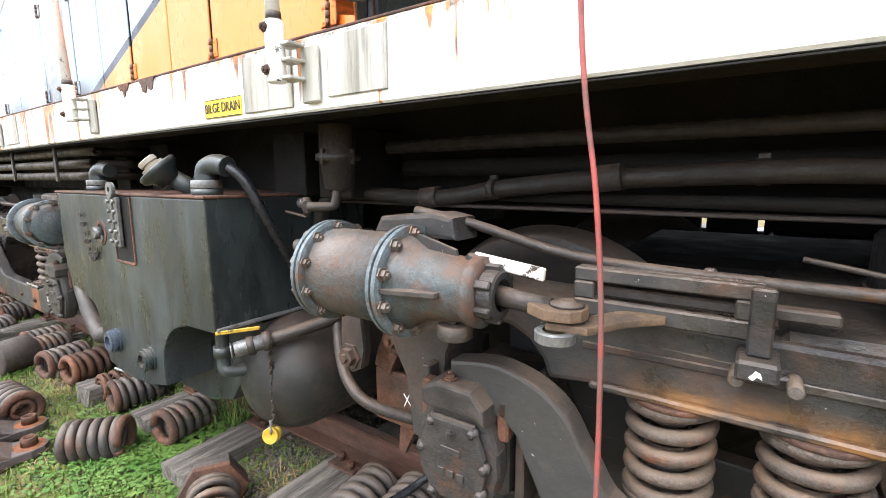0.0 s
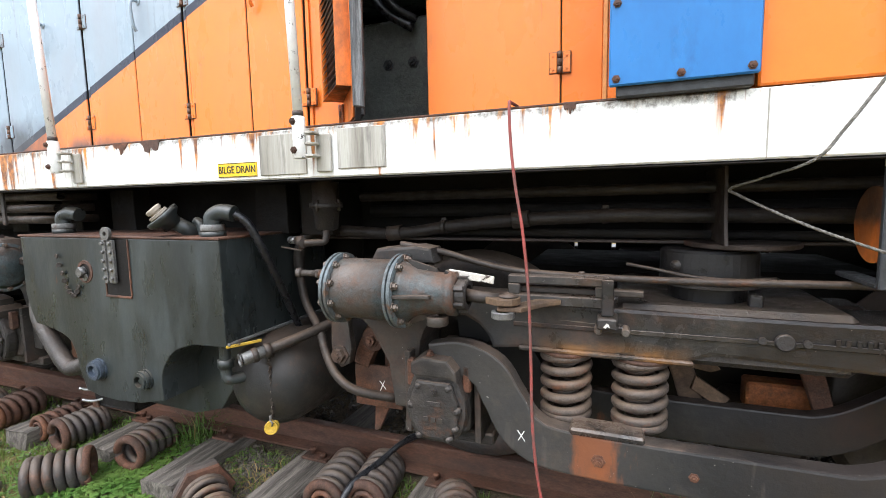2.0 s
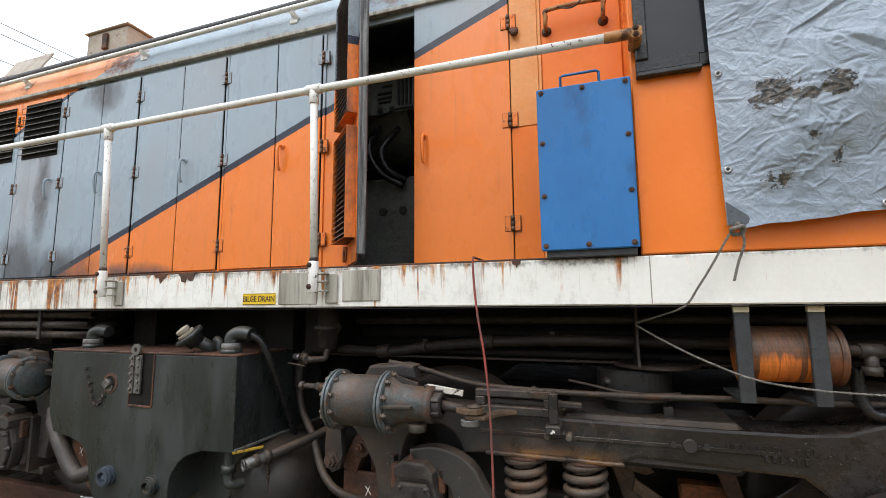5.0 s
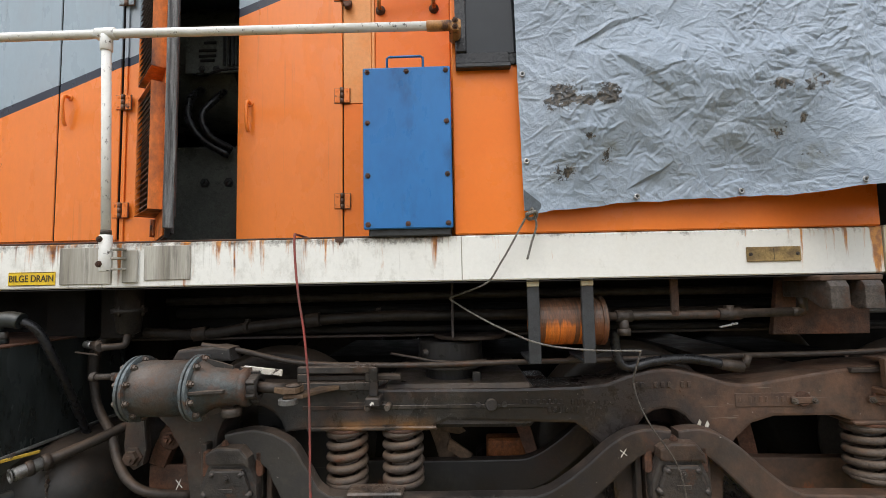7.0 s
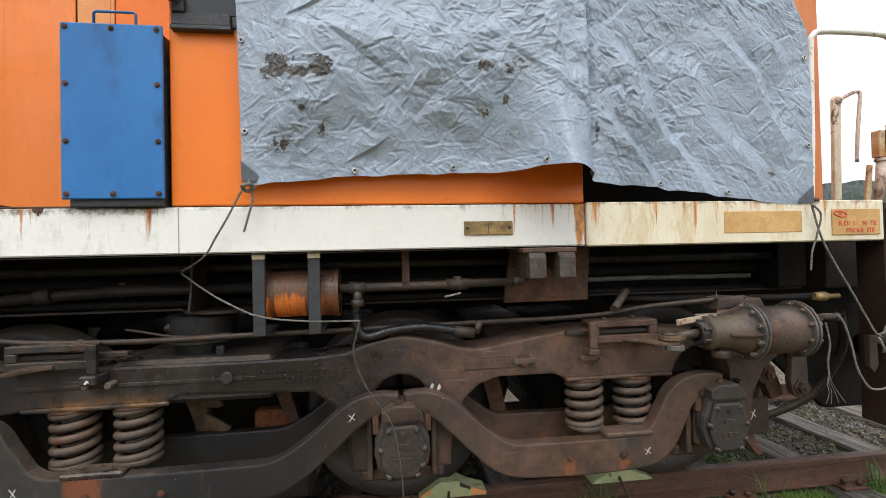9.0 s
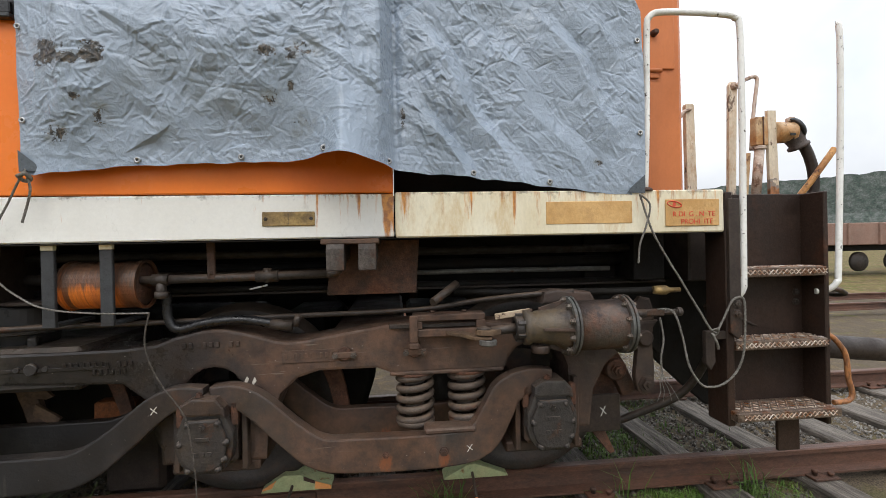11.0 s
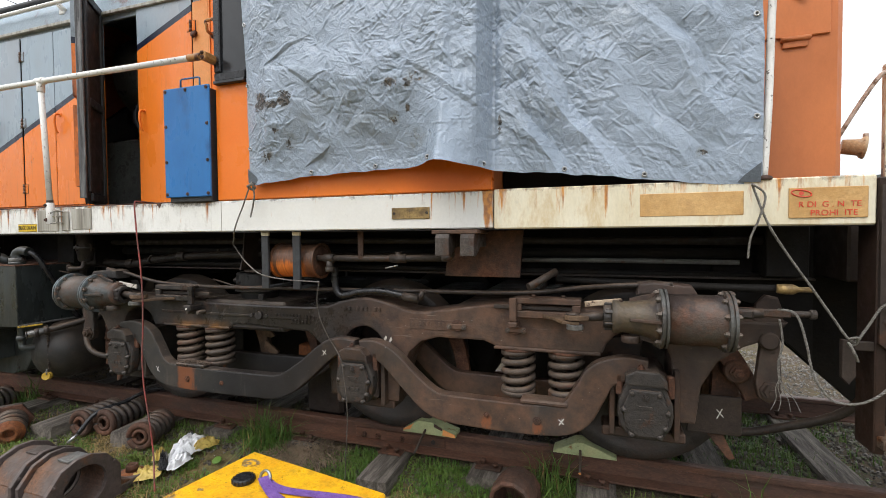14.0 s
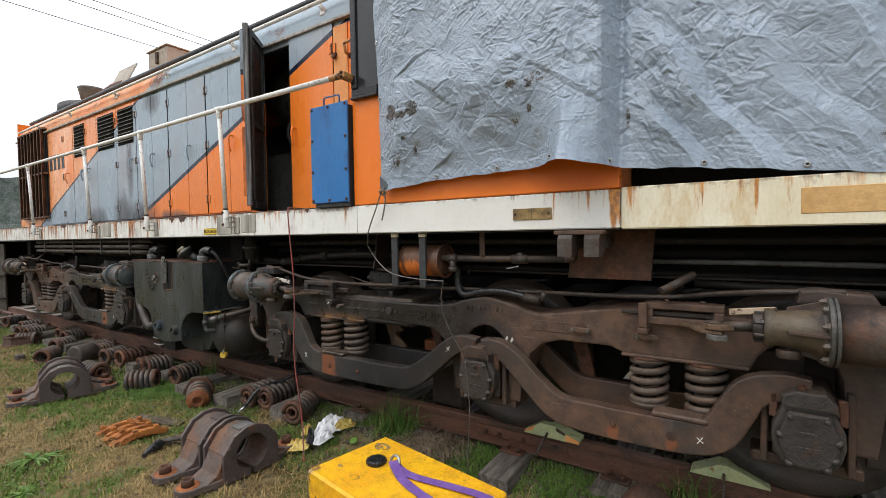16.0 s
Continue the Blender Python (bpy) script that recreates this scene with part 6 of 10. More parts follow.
def brake_cylinder(xa, xb, bogie, far=1):
    """Cylinder from its closed head at xa to the cone end at xb."""
    d = 1 if xb > xa else -1
    shade, rim = (M_CYL, M_FLANGE) if d > 0 else (M_CYLB, M_FLANGEB)
    y, z = 0.0, 1.045
    ax = (d, 0, 0)
    c = part("brake_cylinder", S().lathe((xa, y, z), ax, [(-0.03, 0.045), (-0.026, 0.10), (-0.012, 0.115), (0.0, 0.118), (0.03, 0.116), (0.25, 0.116)], 40), shade, bogie, "grimy cast brake cylinder with blue-grey paint traces")
    part("head_flange", S().lathe((xa, y, z), ax, [(-0.018, 0.128), (-0.015, 0.137), (-0.004, 0.137), (-0.003, 0.128), (0.003, 0.128), (0.004, 0.137), (0.015, 0.137), (0.018, 0.128)], 40, False), rim, c, "pale blue-grey double flange")
    part("mid_flange", S().lathe((xa + d * 0.245, y, z), ax, [(0, 0.128), (0.003, 0.138), (0.013, 0.138), (0.014, 0.128), (0.019, 0.128), (0.02, 0.138), (0.032, 0.138), (0.035, 0.128)], 40, False), rim, c, "pale blue-grey double flange")
    part("cone", S().lathe((xa + d * 0.28, y, z), ax, [(0, 0.118), (0.02, 0.104), (0.05, 0.086), (0.165, 0.072), (0.175, 0.080), (0.20, 0.080), (0.205, 0.05)], 36), shade, c, "cast cone end")
    part("head_cover", S().lathe((xa - d * 0.03, y, z), ax, [(-0.004, 0.0), (-0.004, 0.05), (0.0, 0.055), (0.004, 0.09), (0.012, 0.12)], 36), shade, c, "domed dusty head")
    for k in range(10):
        a = radians(18 + 36 * k)
        u, v = 0.121 * math.cos(a), 0.121 * math.sin(a)
        part("bolt", S().bolts([(xa + d * 0.28, y + u, z + v)], ax, 0.0125, 0.016), M_BOLT, c)
        part("bolt", S().bolts([(xa + d * 0.018, y + u, z + v)], ax, 0.0115, 0.014), M_BOLT, c)
        part("nut", S().bolts([(xa - d * 0.016, y + u, z + v)], (-d, 0, 0), 0.0115, 0.012), M_BOLT, c)
    for a in (0, 90, 180, 270):
        m = Matrix.Translation((xa + d * 0.28, y, z)) @ Matrix.Rotation(radians(a), 4, "X")
        part("rib", S().prism([(0, 0.07), (d * 0.13, 0.07), (d * 0.125, 0.09), (0, 0.125)], -0.006, 0.006, 0.002, m), M_GRIME, c)
    part("collar", S().lathe((xa + d * 0.483, y, z), ax, [(0, 0.050), (0.004, 0.056), (0.036, 0.056), (0.04, 0.050), (0.04, 0.036), (0.0, 0.036)], 28, False, True), M_OILY, c, "slotted collar nut")
    for a in range(0, 360, 60):
        m = Matrix.Translation((xa + d * 0.50, y, z)) @ Matrix.Rotation(radians(a), 4, "X")
        part("lug", S().box(-0.018, 0.02, -0.010, 0.010, 0.052, 0.066, 0.003, m), M_OILY, c)
    part("push_rod", S().cyl((xa + d * 0.50, y, z), (xa + d * 0.63, y + 0.005, z - 0.012), 0.023, 0.021, 18), M_PIPE, c, "brown push rod")
    part("boss", S().cyl((xa + d * 0.40, y, z - 0.12), (xa + d * 0.40, y, z - 0.085), 0.042, n=16, bev=0.004), M_GRIME, c)
    part("saddle", S().prism([(xa + d * 0.10, z + 0.10), (xa + d * 0.37, z + 0.10), (xa + d * 0.36, z + 0.155), (xa + d * 0.30, z + 0.165), (xa + d * 0.13, z + 0.15)], 0.05, 0.16, 0.012), M_GRIME, c)
    part("tail_lug", S().box(min(xa - d * 0.12, xa), max(xa - d * 0.12, xa), 0.05, 0.12, z + 0.005, z + 0.05, 0.01).cyl((xa - d * 0.16, 0.08, z + 0.03), (xa - d * 0.10, 0.08, z + 0.03), 0.022, n=12), M_PIPE, c)
    # white-painted lever, crank head and slotted guide
    m = Matrix.Translation((xa + d * 0.44, 0.02, z + 0.068)) @ Matrix.Rotation(radians(7 * d), 4, "Y")
    x0, x1 = sorted((0, d * 0.17))
    part("indicator_lever", S().box(x0, x1, -0.006, 0.006, -0.010, 0.018, 0.003, m), M_LEVER if d > 0 else M_DUSTYLEVER, c, "white-painted lever, chipped")
    part("lever_neck", S().prism([(xa + d * 0.42, z + 0.04), (xa + d * 0.455, z + 0.04), (xa + d * 0.47, z + 0.075), (xa + d * 0.44, z + 0.085)], -0.012, 0.012, 0.003), M_GRIME, c)
    cx = xa + d * 0.665
    flat = Matrix.Translation((0, 0, z - 0.012)) @ Matrix.Rotation(radians(-90), 4, "X")
    eye = [(cx - d * 0.075, -0.022), (cx - d * 0.03, -0.05)] + [(cx + d * 0.042 * math.sin(radians(a)), -0.048 * math.cos(radians(a))) for a in range(0, 181, 30)] + [(cx - d * 0.03, 0.05), (cx - d * 0.075, 0.022)]
    k = part("crank_head", S().prism(eye, -0.012, 0.012, 0.004, flat), M_LEVERTAN, bogie, "dusty flat crank eye")
    part("lower_ring", S().lathe((cx - d * 0.012, -0.03, z - 0.068), (0, 0, 1), [(0, 0.036), (0.003, 0.040), (0.022, 0.040), (0.025, 0.036), (0.024, 0.025), (0.001, 0.025)], 24, False, True), M_DULL, k, "bare metal split ring")
    arm = [(cx - d * 0.03, -0.036), (cx + d * 0.05, -0.03), (cx + d * 0.10, 0.06), (cx + d * 0.16, 0.125), (cx + d * 0.16, 0.165), (cx + d * 0.07, 0.13), (cx + d * 0.02, 0.05), (cx - d * 0.03, 0.04)]
    part("crank_arm", S().prism(arm, 0.018, 0.034, 0.004, flat), M_LEVERTAN, k)
    part("pin", S().cyl((cx, 0, z - 0.07), (cx, 0, z + 0.008), 0.018, n=12).lathe((cx, 0, z), (0, 0, 1), [(0, 0.034), (0.006, 0.034), (0.007, 0.018), (0.012, 0.016)], 18), M_PIPE, k)
    g0, g1 = sorted((xa + d * 0.63, xa + d * 0.985))
    g = part("slotted_guide", S().box(g0, g1, 0.14, 0.165, z + 0.022, z + 0.053, 0.004).box(g0, g1, 0.14, 0.165, z - 0.055, z - 0.018, 0.004).box(g0, g0 + 0.045, 0.14, 0.165, z - 0.0175, z + 0.0215, 0.004).box(g1 - 0.045, g1, 0.14, 0.165, z - 0.0175, z + 0.0215, 0.004), M_GRIME, bogie, "slotted steel guide plate")
    part("guide_top", S().box(g0, g1, 0.1655, 0.25, z + 0.037, z + 0.053, 0.004), M_GRIME, g)
    for dx in (0.10, 0.26):
        part("stud", S().cyl((g0 + dx, 0.21, z + 0.053), (g0 + dx, 0.21, z + 0.065), 0.012, n=10, bev=0.003), M_GRIME, g)
    part("guide_bar", S().box(min(xa + d * 0.66, xa + d * 1.10), max(xa + d * 0.66, xa + d * 1.10), 0.17, 0.21, z - 0.015, z + 0.008, 0.004), M_PIPE, g, "sliding brown bar")
    e = xa + d * 0.983
    part("guide_leg", S().box(e - 0.02, e + 0.02, 0.112, 0.139, z - 0.075, z + 0.053, 0.004), M_GRIME, g)
    if d < 0:
        part("guide_foot", S().box(e - 0.026, e + 0.026, 0.10, 0.19, z - 0.105, z - 0.076, 0.006), M_GRIME, g)
        return
    part("guide_foot", S().box(e - 0.034, e + 0.034, 0.085, 0.19, z - 0.115, z - 0.076, 0.006), M_OILY, g)
    part("paint_dab", S().prism([(e - 0.012, z - 0.104), (e - 0.005, z - 0.109), (e + 0.001, z - 0.101), (e + 0.009, z - 0.105), (e + 0.006, z - 0.094), (e - 0.002, z - 0.090), (e - 0.006, z - 0.097)], 0.0835, 0.0848, 0), M_LEVER, g, "dab of white paint")
    for dx in (-0.03, 0.06):
        part("pin", S().cyl((e + d * dx, 0.118, z - 0.129), (e + d * dx, 0.185, z - 0.129), 0.014, n=12, bev=0.003), M_BOLT, g)
    m0, m1 = sorted((e - d * 0.04, e + d * 0.07))
    part("pin_plate", S().box(m0, m1, 0.15, 0.172, z - 0.142, z - 0.118, 0.004), M_GRIME, g)


def brake_gear(x, sx, bogie):
    """Hanger, shoe and end plate at one end of the side frame."""
    g = part("brake_hanger", S().prism([(x - 0.05, 0.48), (x + 0.05, 0.46), (x + 0.08 * sx + 0.03, 0.7), (x + 0.05, 0.9), (x - 0.05, 0.9), (x - 0.04, 0.7)], 0.40, 0.46, 0.01), M_RUST, bogie, "rusty brake hanger")
    part("plate", S().box(x - 0.17, x + 0.08, 0.33, 0.352, 0.40, 0.60, 0.004), M_BROWN if sx > 0 else M_RUST, g, "brown plate with chalk mark")
    link = [(0.10, 1.10), (0.14, 1.145), (0.19, 1.135), (0.215, 1.06), (0.20, 0.92), (0.21, 0.74), (0.20, 0.66), (0.16, 0.625), (0.115, 0.65), (0.10, 0.72), (0.12, 0.9), (0.09, 1.0)]
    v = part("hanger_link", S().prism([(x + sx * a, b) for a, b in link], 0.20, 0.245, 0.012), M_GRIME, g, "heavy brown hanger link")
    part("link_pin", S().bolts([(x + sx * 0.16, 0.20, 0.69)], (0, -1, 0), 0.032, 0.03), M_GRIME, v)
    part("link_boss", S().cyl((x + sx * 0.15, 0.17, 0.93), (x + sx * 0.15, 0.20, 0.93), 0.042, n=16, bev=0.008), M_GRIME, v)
    part("slack_bar", S().box(min(x + sx * 0.05, x + sx * 0.21), max(x + sx * 0.05, x + sx * 0.21), 0.10, 0.125, 1.055, 1.092, 0.006).cyl((x + sx * 0.205, 0.112, 1.074), (x + sx * 0.29, 0.112, 1.074), 0.014, n=10).cyl((x + sx * 0.28, 0.112, 1.074), (x + sx * 0.305, 0.112, 1.074), 0.022, n=12, bev=0.004), M_LUG, g, "worn adjusting bar")
    part("chalk_mark", S().box(-0.002, 0.002, -0.001, 0.0, -0.03, 0.03, 0.0003, Matrix.Translation((x - 0.02, 0.329, 0.51)) @ Matrix.Rotation(radians(25), 4, "Y")).box(-0.002, 0.002, -0.001, 0.0, -0.025, 0.025, 0.0003, Matrix.Translation((x - 0.018, 0.329, 0.512)) @ Matrix.Rotation(radians(-40), 4, "Y")), M_RAILPAINT, g, "white chalk mark")
    part("knuckle", S().cyl((x + 0.05 * sx, 0.30, 0.74), (x + 0.05 * sx, 0.42, 0.74), 0.06, n=16, bev=0.008).bolts([(x + 0.05 * sx, 0.3, 0.74)], (0, -1, 0), 0.025, 0.03), M_RUST, g)
    part("link", S().prism(bar_outline([(x - 0.02 * sx, 0.86, 0.10), (x + 0.03 * sx, 0.8, 0.10), (x + 0.1 * sx, 0.68, 0.09), (x + 0.13 * sx, 0.6, 0.08)]), 0.32, 0.38, 0.012), M_RUST, g)
    part("shoe", S().prism(bar_outline([(x + 0.02, 0.72, 0.06), (x - 0.02 * sx, 0.60, 0.07), (x - 0.01 * sx, 0.45, 0.06)]), 0.60, 0.70, 0.008), M_RUST, g, "curved brake shoe")
    part("angle_stay", S().prism([(x - 0.08, 0.40), (x + 0.0, 0.40), (x + 0.06 * sx, 0.27), (x - 0.03 + 0.06 * sx, 0.26)], 0.36, 0.38, 0.004), M_RUST, g)


def bogie():
    t = thing("bogie", "grimy cast-steel three-axle bogie with coil springs and equalising bars", "bogie", "bogies")
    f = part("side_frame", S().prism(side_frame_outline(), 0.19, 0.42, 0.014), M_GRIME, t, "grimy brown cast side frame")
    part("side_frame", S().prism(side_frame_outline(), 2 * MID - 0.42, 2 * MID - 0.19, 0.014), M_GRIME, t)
    # raised cast strips, panels and unreadable letters
    part("rib", S().box(-1.62, -0.42, 0.182, 0.189, 0.895, 0.912, 0.003), M_GRIME, f)
    part("spring_seat", S().box(-1.6, -1.0, 0.175, 0.38, 0.80, 0.818, 0.006), M_GRIME, f, "rust-streaked spring seat")
    part("spring_seat", S().box(0.86, 1.43, 0.175, 0.38, 0.80, 0.818, 0.006), M_GRIME, f, "rust-streaked spring seat")
    part("cast_panel", S().box(0.35, 0.64, 0.184, 0.189, 0.885, 0.945, 0.003), M_GRIME, f)
    random.seed(8)
    for x0, z, n, w in ((0.36, 0.905, 11, 0.024), (-0.62, 0.905, 12, 0.026), (-0.52, 0.87, 7, 0.026), (-0.1, 0.975, 9, 0.03)):
        for i in range(n):
            if random.random() < 0.85:
                part("cast_letter_bar", S().box(x0 + i * w, x0 + i * w + w * 0.55, 0.182, 0.189, z, z + 0.026, 0.002), M_GRIME, f)
    for x, z in ((0.645, 0.912), (0.985, 0.912)):
        c = part("frame_clamp", S().box(x - 0.055, x + 0.055, 0.168, 0.182, z - 0.013, z + 0.017, 0.004), M_GRIME, f, "bolted clamp strip")
        part("pin_end", S().cyl((x, 0.172, z + 0.008), (x, 0.19, z + 0.008), 0.034, n=20, bev=0.004), M_RUST, c, "rusty pin end")
        for dx in (-0.044, 0.044):
            part("bolt", S().bolts([(x + dx, 0.168, z)], (0, -1, 0), 0.011, 0.012), M_BOLT, c)
    for x, z in ((-0.75, 0.91),):
        part("cast_boss", S().cyl((x, 0.172, z), (x, 0.19, z), 0.028, n=14, bev=0.004).cyl((x - 0.06, 0.175, z), (x - 0.06, 0.19, z), 0.012, n=10).cyl((x + 0.06, 0.175, z), (x + 0.06, 0.19, z), 0.012, n=10), M_OILY, f)
    for i, (x, z) in enumerate(((0.185, 0.815), (0.22, 0.81))):
        part("paint_dab", S().prism([(x - 0.011, z - 0.012), (x - 0.002, z - 0.02), (x + 0.006, z - 0.008), (x + 0.010, z + 0.006 - 0.008 * i), (x + 0.002, z + 0.016), (x - 0.005, z + 0.004)], 0.1875, 0.19, 0), M_LEVER, f, "dab of white paint")
    right = [(0.05, 0.765, 0.09), (0.15, 0.765, 0.105), (0.25, 0.71, 0.12), (0.40, 0.57, 0.13), (0.53, 0.475, 0.15), (0.72, 0.455, 0.165), (1.12, 0.455, 0.165), (1.29, 0.495, 0.165), (1.375, 0.62, 0.155), (1.43, 0.715, 0.145), (1.54, 0.765, 0.12), (1.65, 0.765, 0.10)]
    left = [(0.02, 0.765, 0.09), (-0.10, 0.765, 0.105), (-0.20, 0.715, 0.12), (-0.36, 0.58, 0.13), (-0.52, 0.48, 0.15), (-0.72, 0.46, 0.16), (-1.38, 0.46, 0.165), (-1.56, 0.505, 0.17), (-1.645, 0.63, 0.16), (-1.70, 0.72, 0.15), (-1.81, 0.77, 0.13), (-1.94, 0.765, 0.10)]
    for nm, line in (("equaliser_bar", right), ("equaliser_bar", left)):
        e = part(nm, S().prism(bar_outline(line), 0.10, 0.175, 0.010), M_EQ, t, "worn black swan-neck equalising bar")
        part("inner_bar", S().prism(bar_outline([(x, z + 0.03, d) for x, z, d in line]), 0.44, 0.50, 0.008), M_EQ, e)
        sx = 1 if line is right else -1
        for x, r in (((0.835, 0.016), (1.11, 0.024)) if sx > 0 else ((-1.3, 0.024), (-1.0, 0.016))):
            part("bolt", S().bolts([(x, 0.10, 0.452)], (0, -1, 0), r * 0.72, 0.012), M_RUST, e, "rusty bolt")
        part("spring_pad", S().box(*((1.02, 1.27) if sx > 0 else (-1.40, -1.15)), 0.092, 0.2, 0.535, 0.562, 0.010), M_GRIME, e)
        if sx < 0:
            part("chalk_mark", S().box(-0.0015, 0.0015, -0.001, 0, -0.022, 0.022, 0.0003, Matrix.Translation((-1.573, 0.0995, 0.499)) @ Matrix.Rotation(radians(30), 4, "Y")).box(-0.0015, 0.0015, -0.001, 0, -0.024, 0.024, 0.0003, Matrix.Translation((-1.573, 0.0995, 0.499)) @ Matrix.Rotation(radians(-35), 4, "Y")), M_RAILPAINT, e, "white chalk mark")
        mx = -0.19 if sx < 0 else 1.235
        part("chalk_mark", S().box(-0.0015, 0.0015, -0.001, 0, -0.022, 0.022, 0.0003, Matrix.Translation((mx, 0.0995, 0.72 if sx < 0 else 0.46)) @ Matrix.Rotation(radians(35), 4, "Y")).box(-0.0015, 0.0015, -0.001, 0, -0.018, 0.018, 0.0003, Matrix.Translation((mx, 0.0995, 0.72 if sx < 0 else 0.46)) @ Matrix.Rotation(radians(-50), 4, "Y")), M_RAILPAINT, e, "white chalk mark")
    for x in (-1.43, -1.165, 0.985, 1.25):
        sp = part("coil_spring", S().coil((x, 0.265, 0.535), (0, 0, 1), 0.082, 0.0175, 6.2, 0.27, 10, 24), M_SPRING, t, "dusty brown coil spring")
        part("top_cup", S().lathe((x, 0.265, 0.785), (0, 0, 1), [(0, 0.085), (0.005, 0.1), (0.018, 0.1)], 20), M_RUST, sp)
        part("inner_coil", S().coil((x, 0.265, 0.535), (0, 0, 1), 0.045, 0.011, 8.0, 0.26, 6, 14), M_SPRING, sp)
    for x in AXLES:
        axle_box(x, t)
        wheelset(x, t)
    brake_cylinder(-2.262, -1.77, t)
    brake_cylinder(1.962, 1.48, t)
    brake_gear(-2.26, -1, t)
    brake_gear(2.03, 1, t)
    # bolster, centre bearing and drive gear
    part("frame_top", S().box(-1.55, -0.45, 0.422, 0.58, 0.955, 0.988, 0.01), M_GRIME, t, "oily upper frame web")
    part("bolster", S().box(-1.25, -0.55, 0.2, 2 * MID - 0.2, 0.80, 1.0, 0.02), M_OILY, t, "oily cross bolster")
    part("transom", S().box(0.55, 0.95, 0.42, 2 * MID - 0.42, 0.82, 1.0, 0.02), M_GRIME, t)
    sb = part("side_bearing", S().lathe((-0.935, 0.42, 0.985), (0, 0, 1), [(0, 0.135), (0.010, 0.135), (0.011, 0.128), (0.06, 0.132), (0.068, 0.162), (0.075, 0.165), (0.19, 0.162), (0.2, 0.155), (0.202, 0.1)], 40, False), M_WETBLACK, t, "black oily side bearing")
    part("filler_plug", S().lathe((-1.045, 0.315, 1.13), (-0.75, -0.66, 0), [(-0.01, 0.034), (0.006, 0.034), (0.008, 0.02), (0.02, 0.018), (0.022, 0.011), (0.028, 0.01)], 18), M_OILY, sb, "capped filler plug")
    part("clamp_band", S().lathe((-0.935, 0.42, 1.052), (0, 0, 1), [(0, 0.160), (0.002, 0.172), (0.014, 0.172), (0.016, 0.160)], 40, False), M_OILY, sb)
    part("lug", S().box(-0.83, -0.79, 0.27, 0.31, 0.99, 1.04, 0.004), M_OILY, sb)
    part("oil_line", S().tube([(-1.22, 0.27, 1.135), (-1.12, 0.25, 1.12), (-1.0, 0.235, 1.10), (-0.86, 0.235, 1.095), (-0.76, 0.27, 1.10)], 0.006, 8, 4), M_PIPE, t, "thin oil line")
    for x in AXLES:
        sx = 1 if x < 0.5 else -1
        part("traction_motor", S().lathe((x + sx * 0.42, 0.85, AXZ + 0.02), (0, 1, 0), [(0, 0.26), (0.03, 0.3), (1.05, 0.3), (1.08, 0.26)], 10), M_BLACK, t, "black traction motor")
    # Plain black boxes added to keep daylight from showing through the bogie.
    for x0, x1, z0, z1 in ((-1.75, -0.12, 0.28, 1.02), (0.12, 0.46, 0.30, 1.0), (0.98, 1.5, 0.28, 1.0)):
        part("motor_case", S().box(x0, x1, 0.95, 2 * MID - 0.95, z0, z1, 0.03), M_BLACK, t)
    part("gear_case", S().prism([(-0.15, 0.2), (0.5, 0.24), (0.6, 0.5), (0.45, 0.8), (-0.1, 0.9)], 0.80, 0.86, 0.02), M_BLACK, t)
    part("brake_lever", S().prism(bar_outline([(-0.62, 0.86, 0.08), (-0.56, 0.7, 0.07), (-0.50, 0.5, 0.06)]), 0.5, 0.54, 0.006), M_RUST, t, "rusty brake lever")
    part("brake_lever", S().prism(bar_outline([(0.50, 0.86, 0.10), (0.56, 0.7, 0.09), (0.60, 0.5, 0.08)]), 0.5, 0.54, 0.006), M_RUST, t, "rusty brake lever")
    v = part("brake_lever", S().prism([(-1.09, 0.80), (-1.0, 0.80), (-0.945, 0.66), (-0.90, 0.48), (-0.985, 0.48), (-1.03, 0.64)], 0.50, 0.54, 0.008), M_LEVERTAN, t, "dusty tan brake lever")
    part("clevis", S().prism([(-1.02, 0.735), (-0.93, 0.765), (-0.865, 0.70), (-0.90, 0.685), (-0.985, 0.70)], 0.478, 0.499, 0.004).prism([(-0.95, 0.665), (-0.83, 0.585), (-0.865, 0.545), (-0.965, 0.61)], 0.478, 0.499, 0.004), M_LEVERTAN, v)
    part("brake_shoe", S().box(-0.75, -0.52, 0.6, 0.7, 0.5, 0.62, 0.01), M_RUSTY2, t)
    # rods and pipes along the top
    part("brake_pipe", S().tube([(-2.05, 0.10, 1.21), (-1.88, 0.12, 1.18), (-1.7, 0.17, 1.125), (-1.5, 0.2, 1.098), (-1.06, 0.2, 1.090), (-0.6, 0.2, 1.098), (-0.3, 0.22, 1.097), (0.3, 0.26, 1.10), (1.0, 0.26, 1.11), (1.3, 0.22, 1.15), (1.5, 0.12, 1.18), (1.75, 0.06, 1.20)], 0.013, 8, 4), M_PIPE, t, "thin brown brake pipe")
    part("flexible_hose", S().tube([(-0.17, 0.2, 1.24), (-0.165, 0.2, 1.12), (-0.12, 0.2, 1.065), (0.0, 0.2, 1.09), (0.16, 0.2, 1.10), (0.34, 0.2, 1.07)], 0.022, 10, 5), M_RUBBER, t, "black rubber brake hose")
    part("hose_fitting", S().cyl((0.30, 0.2, 1.075), (0.40, 0.2, 1.06), 0.026, n=8).cyl((0.41, 0.2, 1.06), (0.43, 0.2, 1.11), 0.017, n=10), M_PIPE, t)
    part("stub_pipe", S().cyl((1.07, 0.08, 1.165), (1.20, 0.2, 1.24), 0.02, n=12), M_PIPE, t)
    return t


front_bogie = bogie()
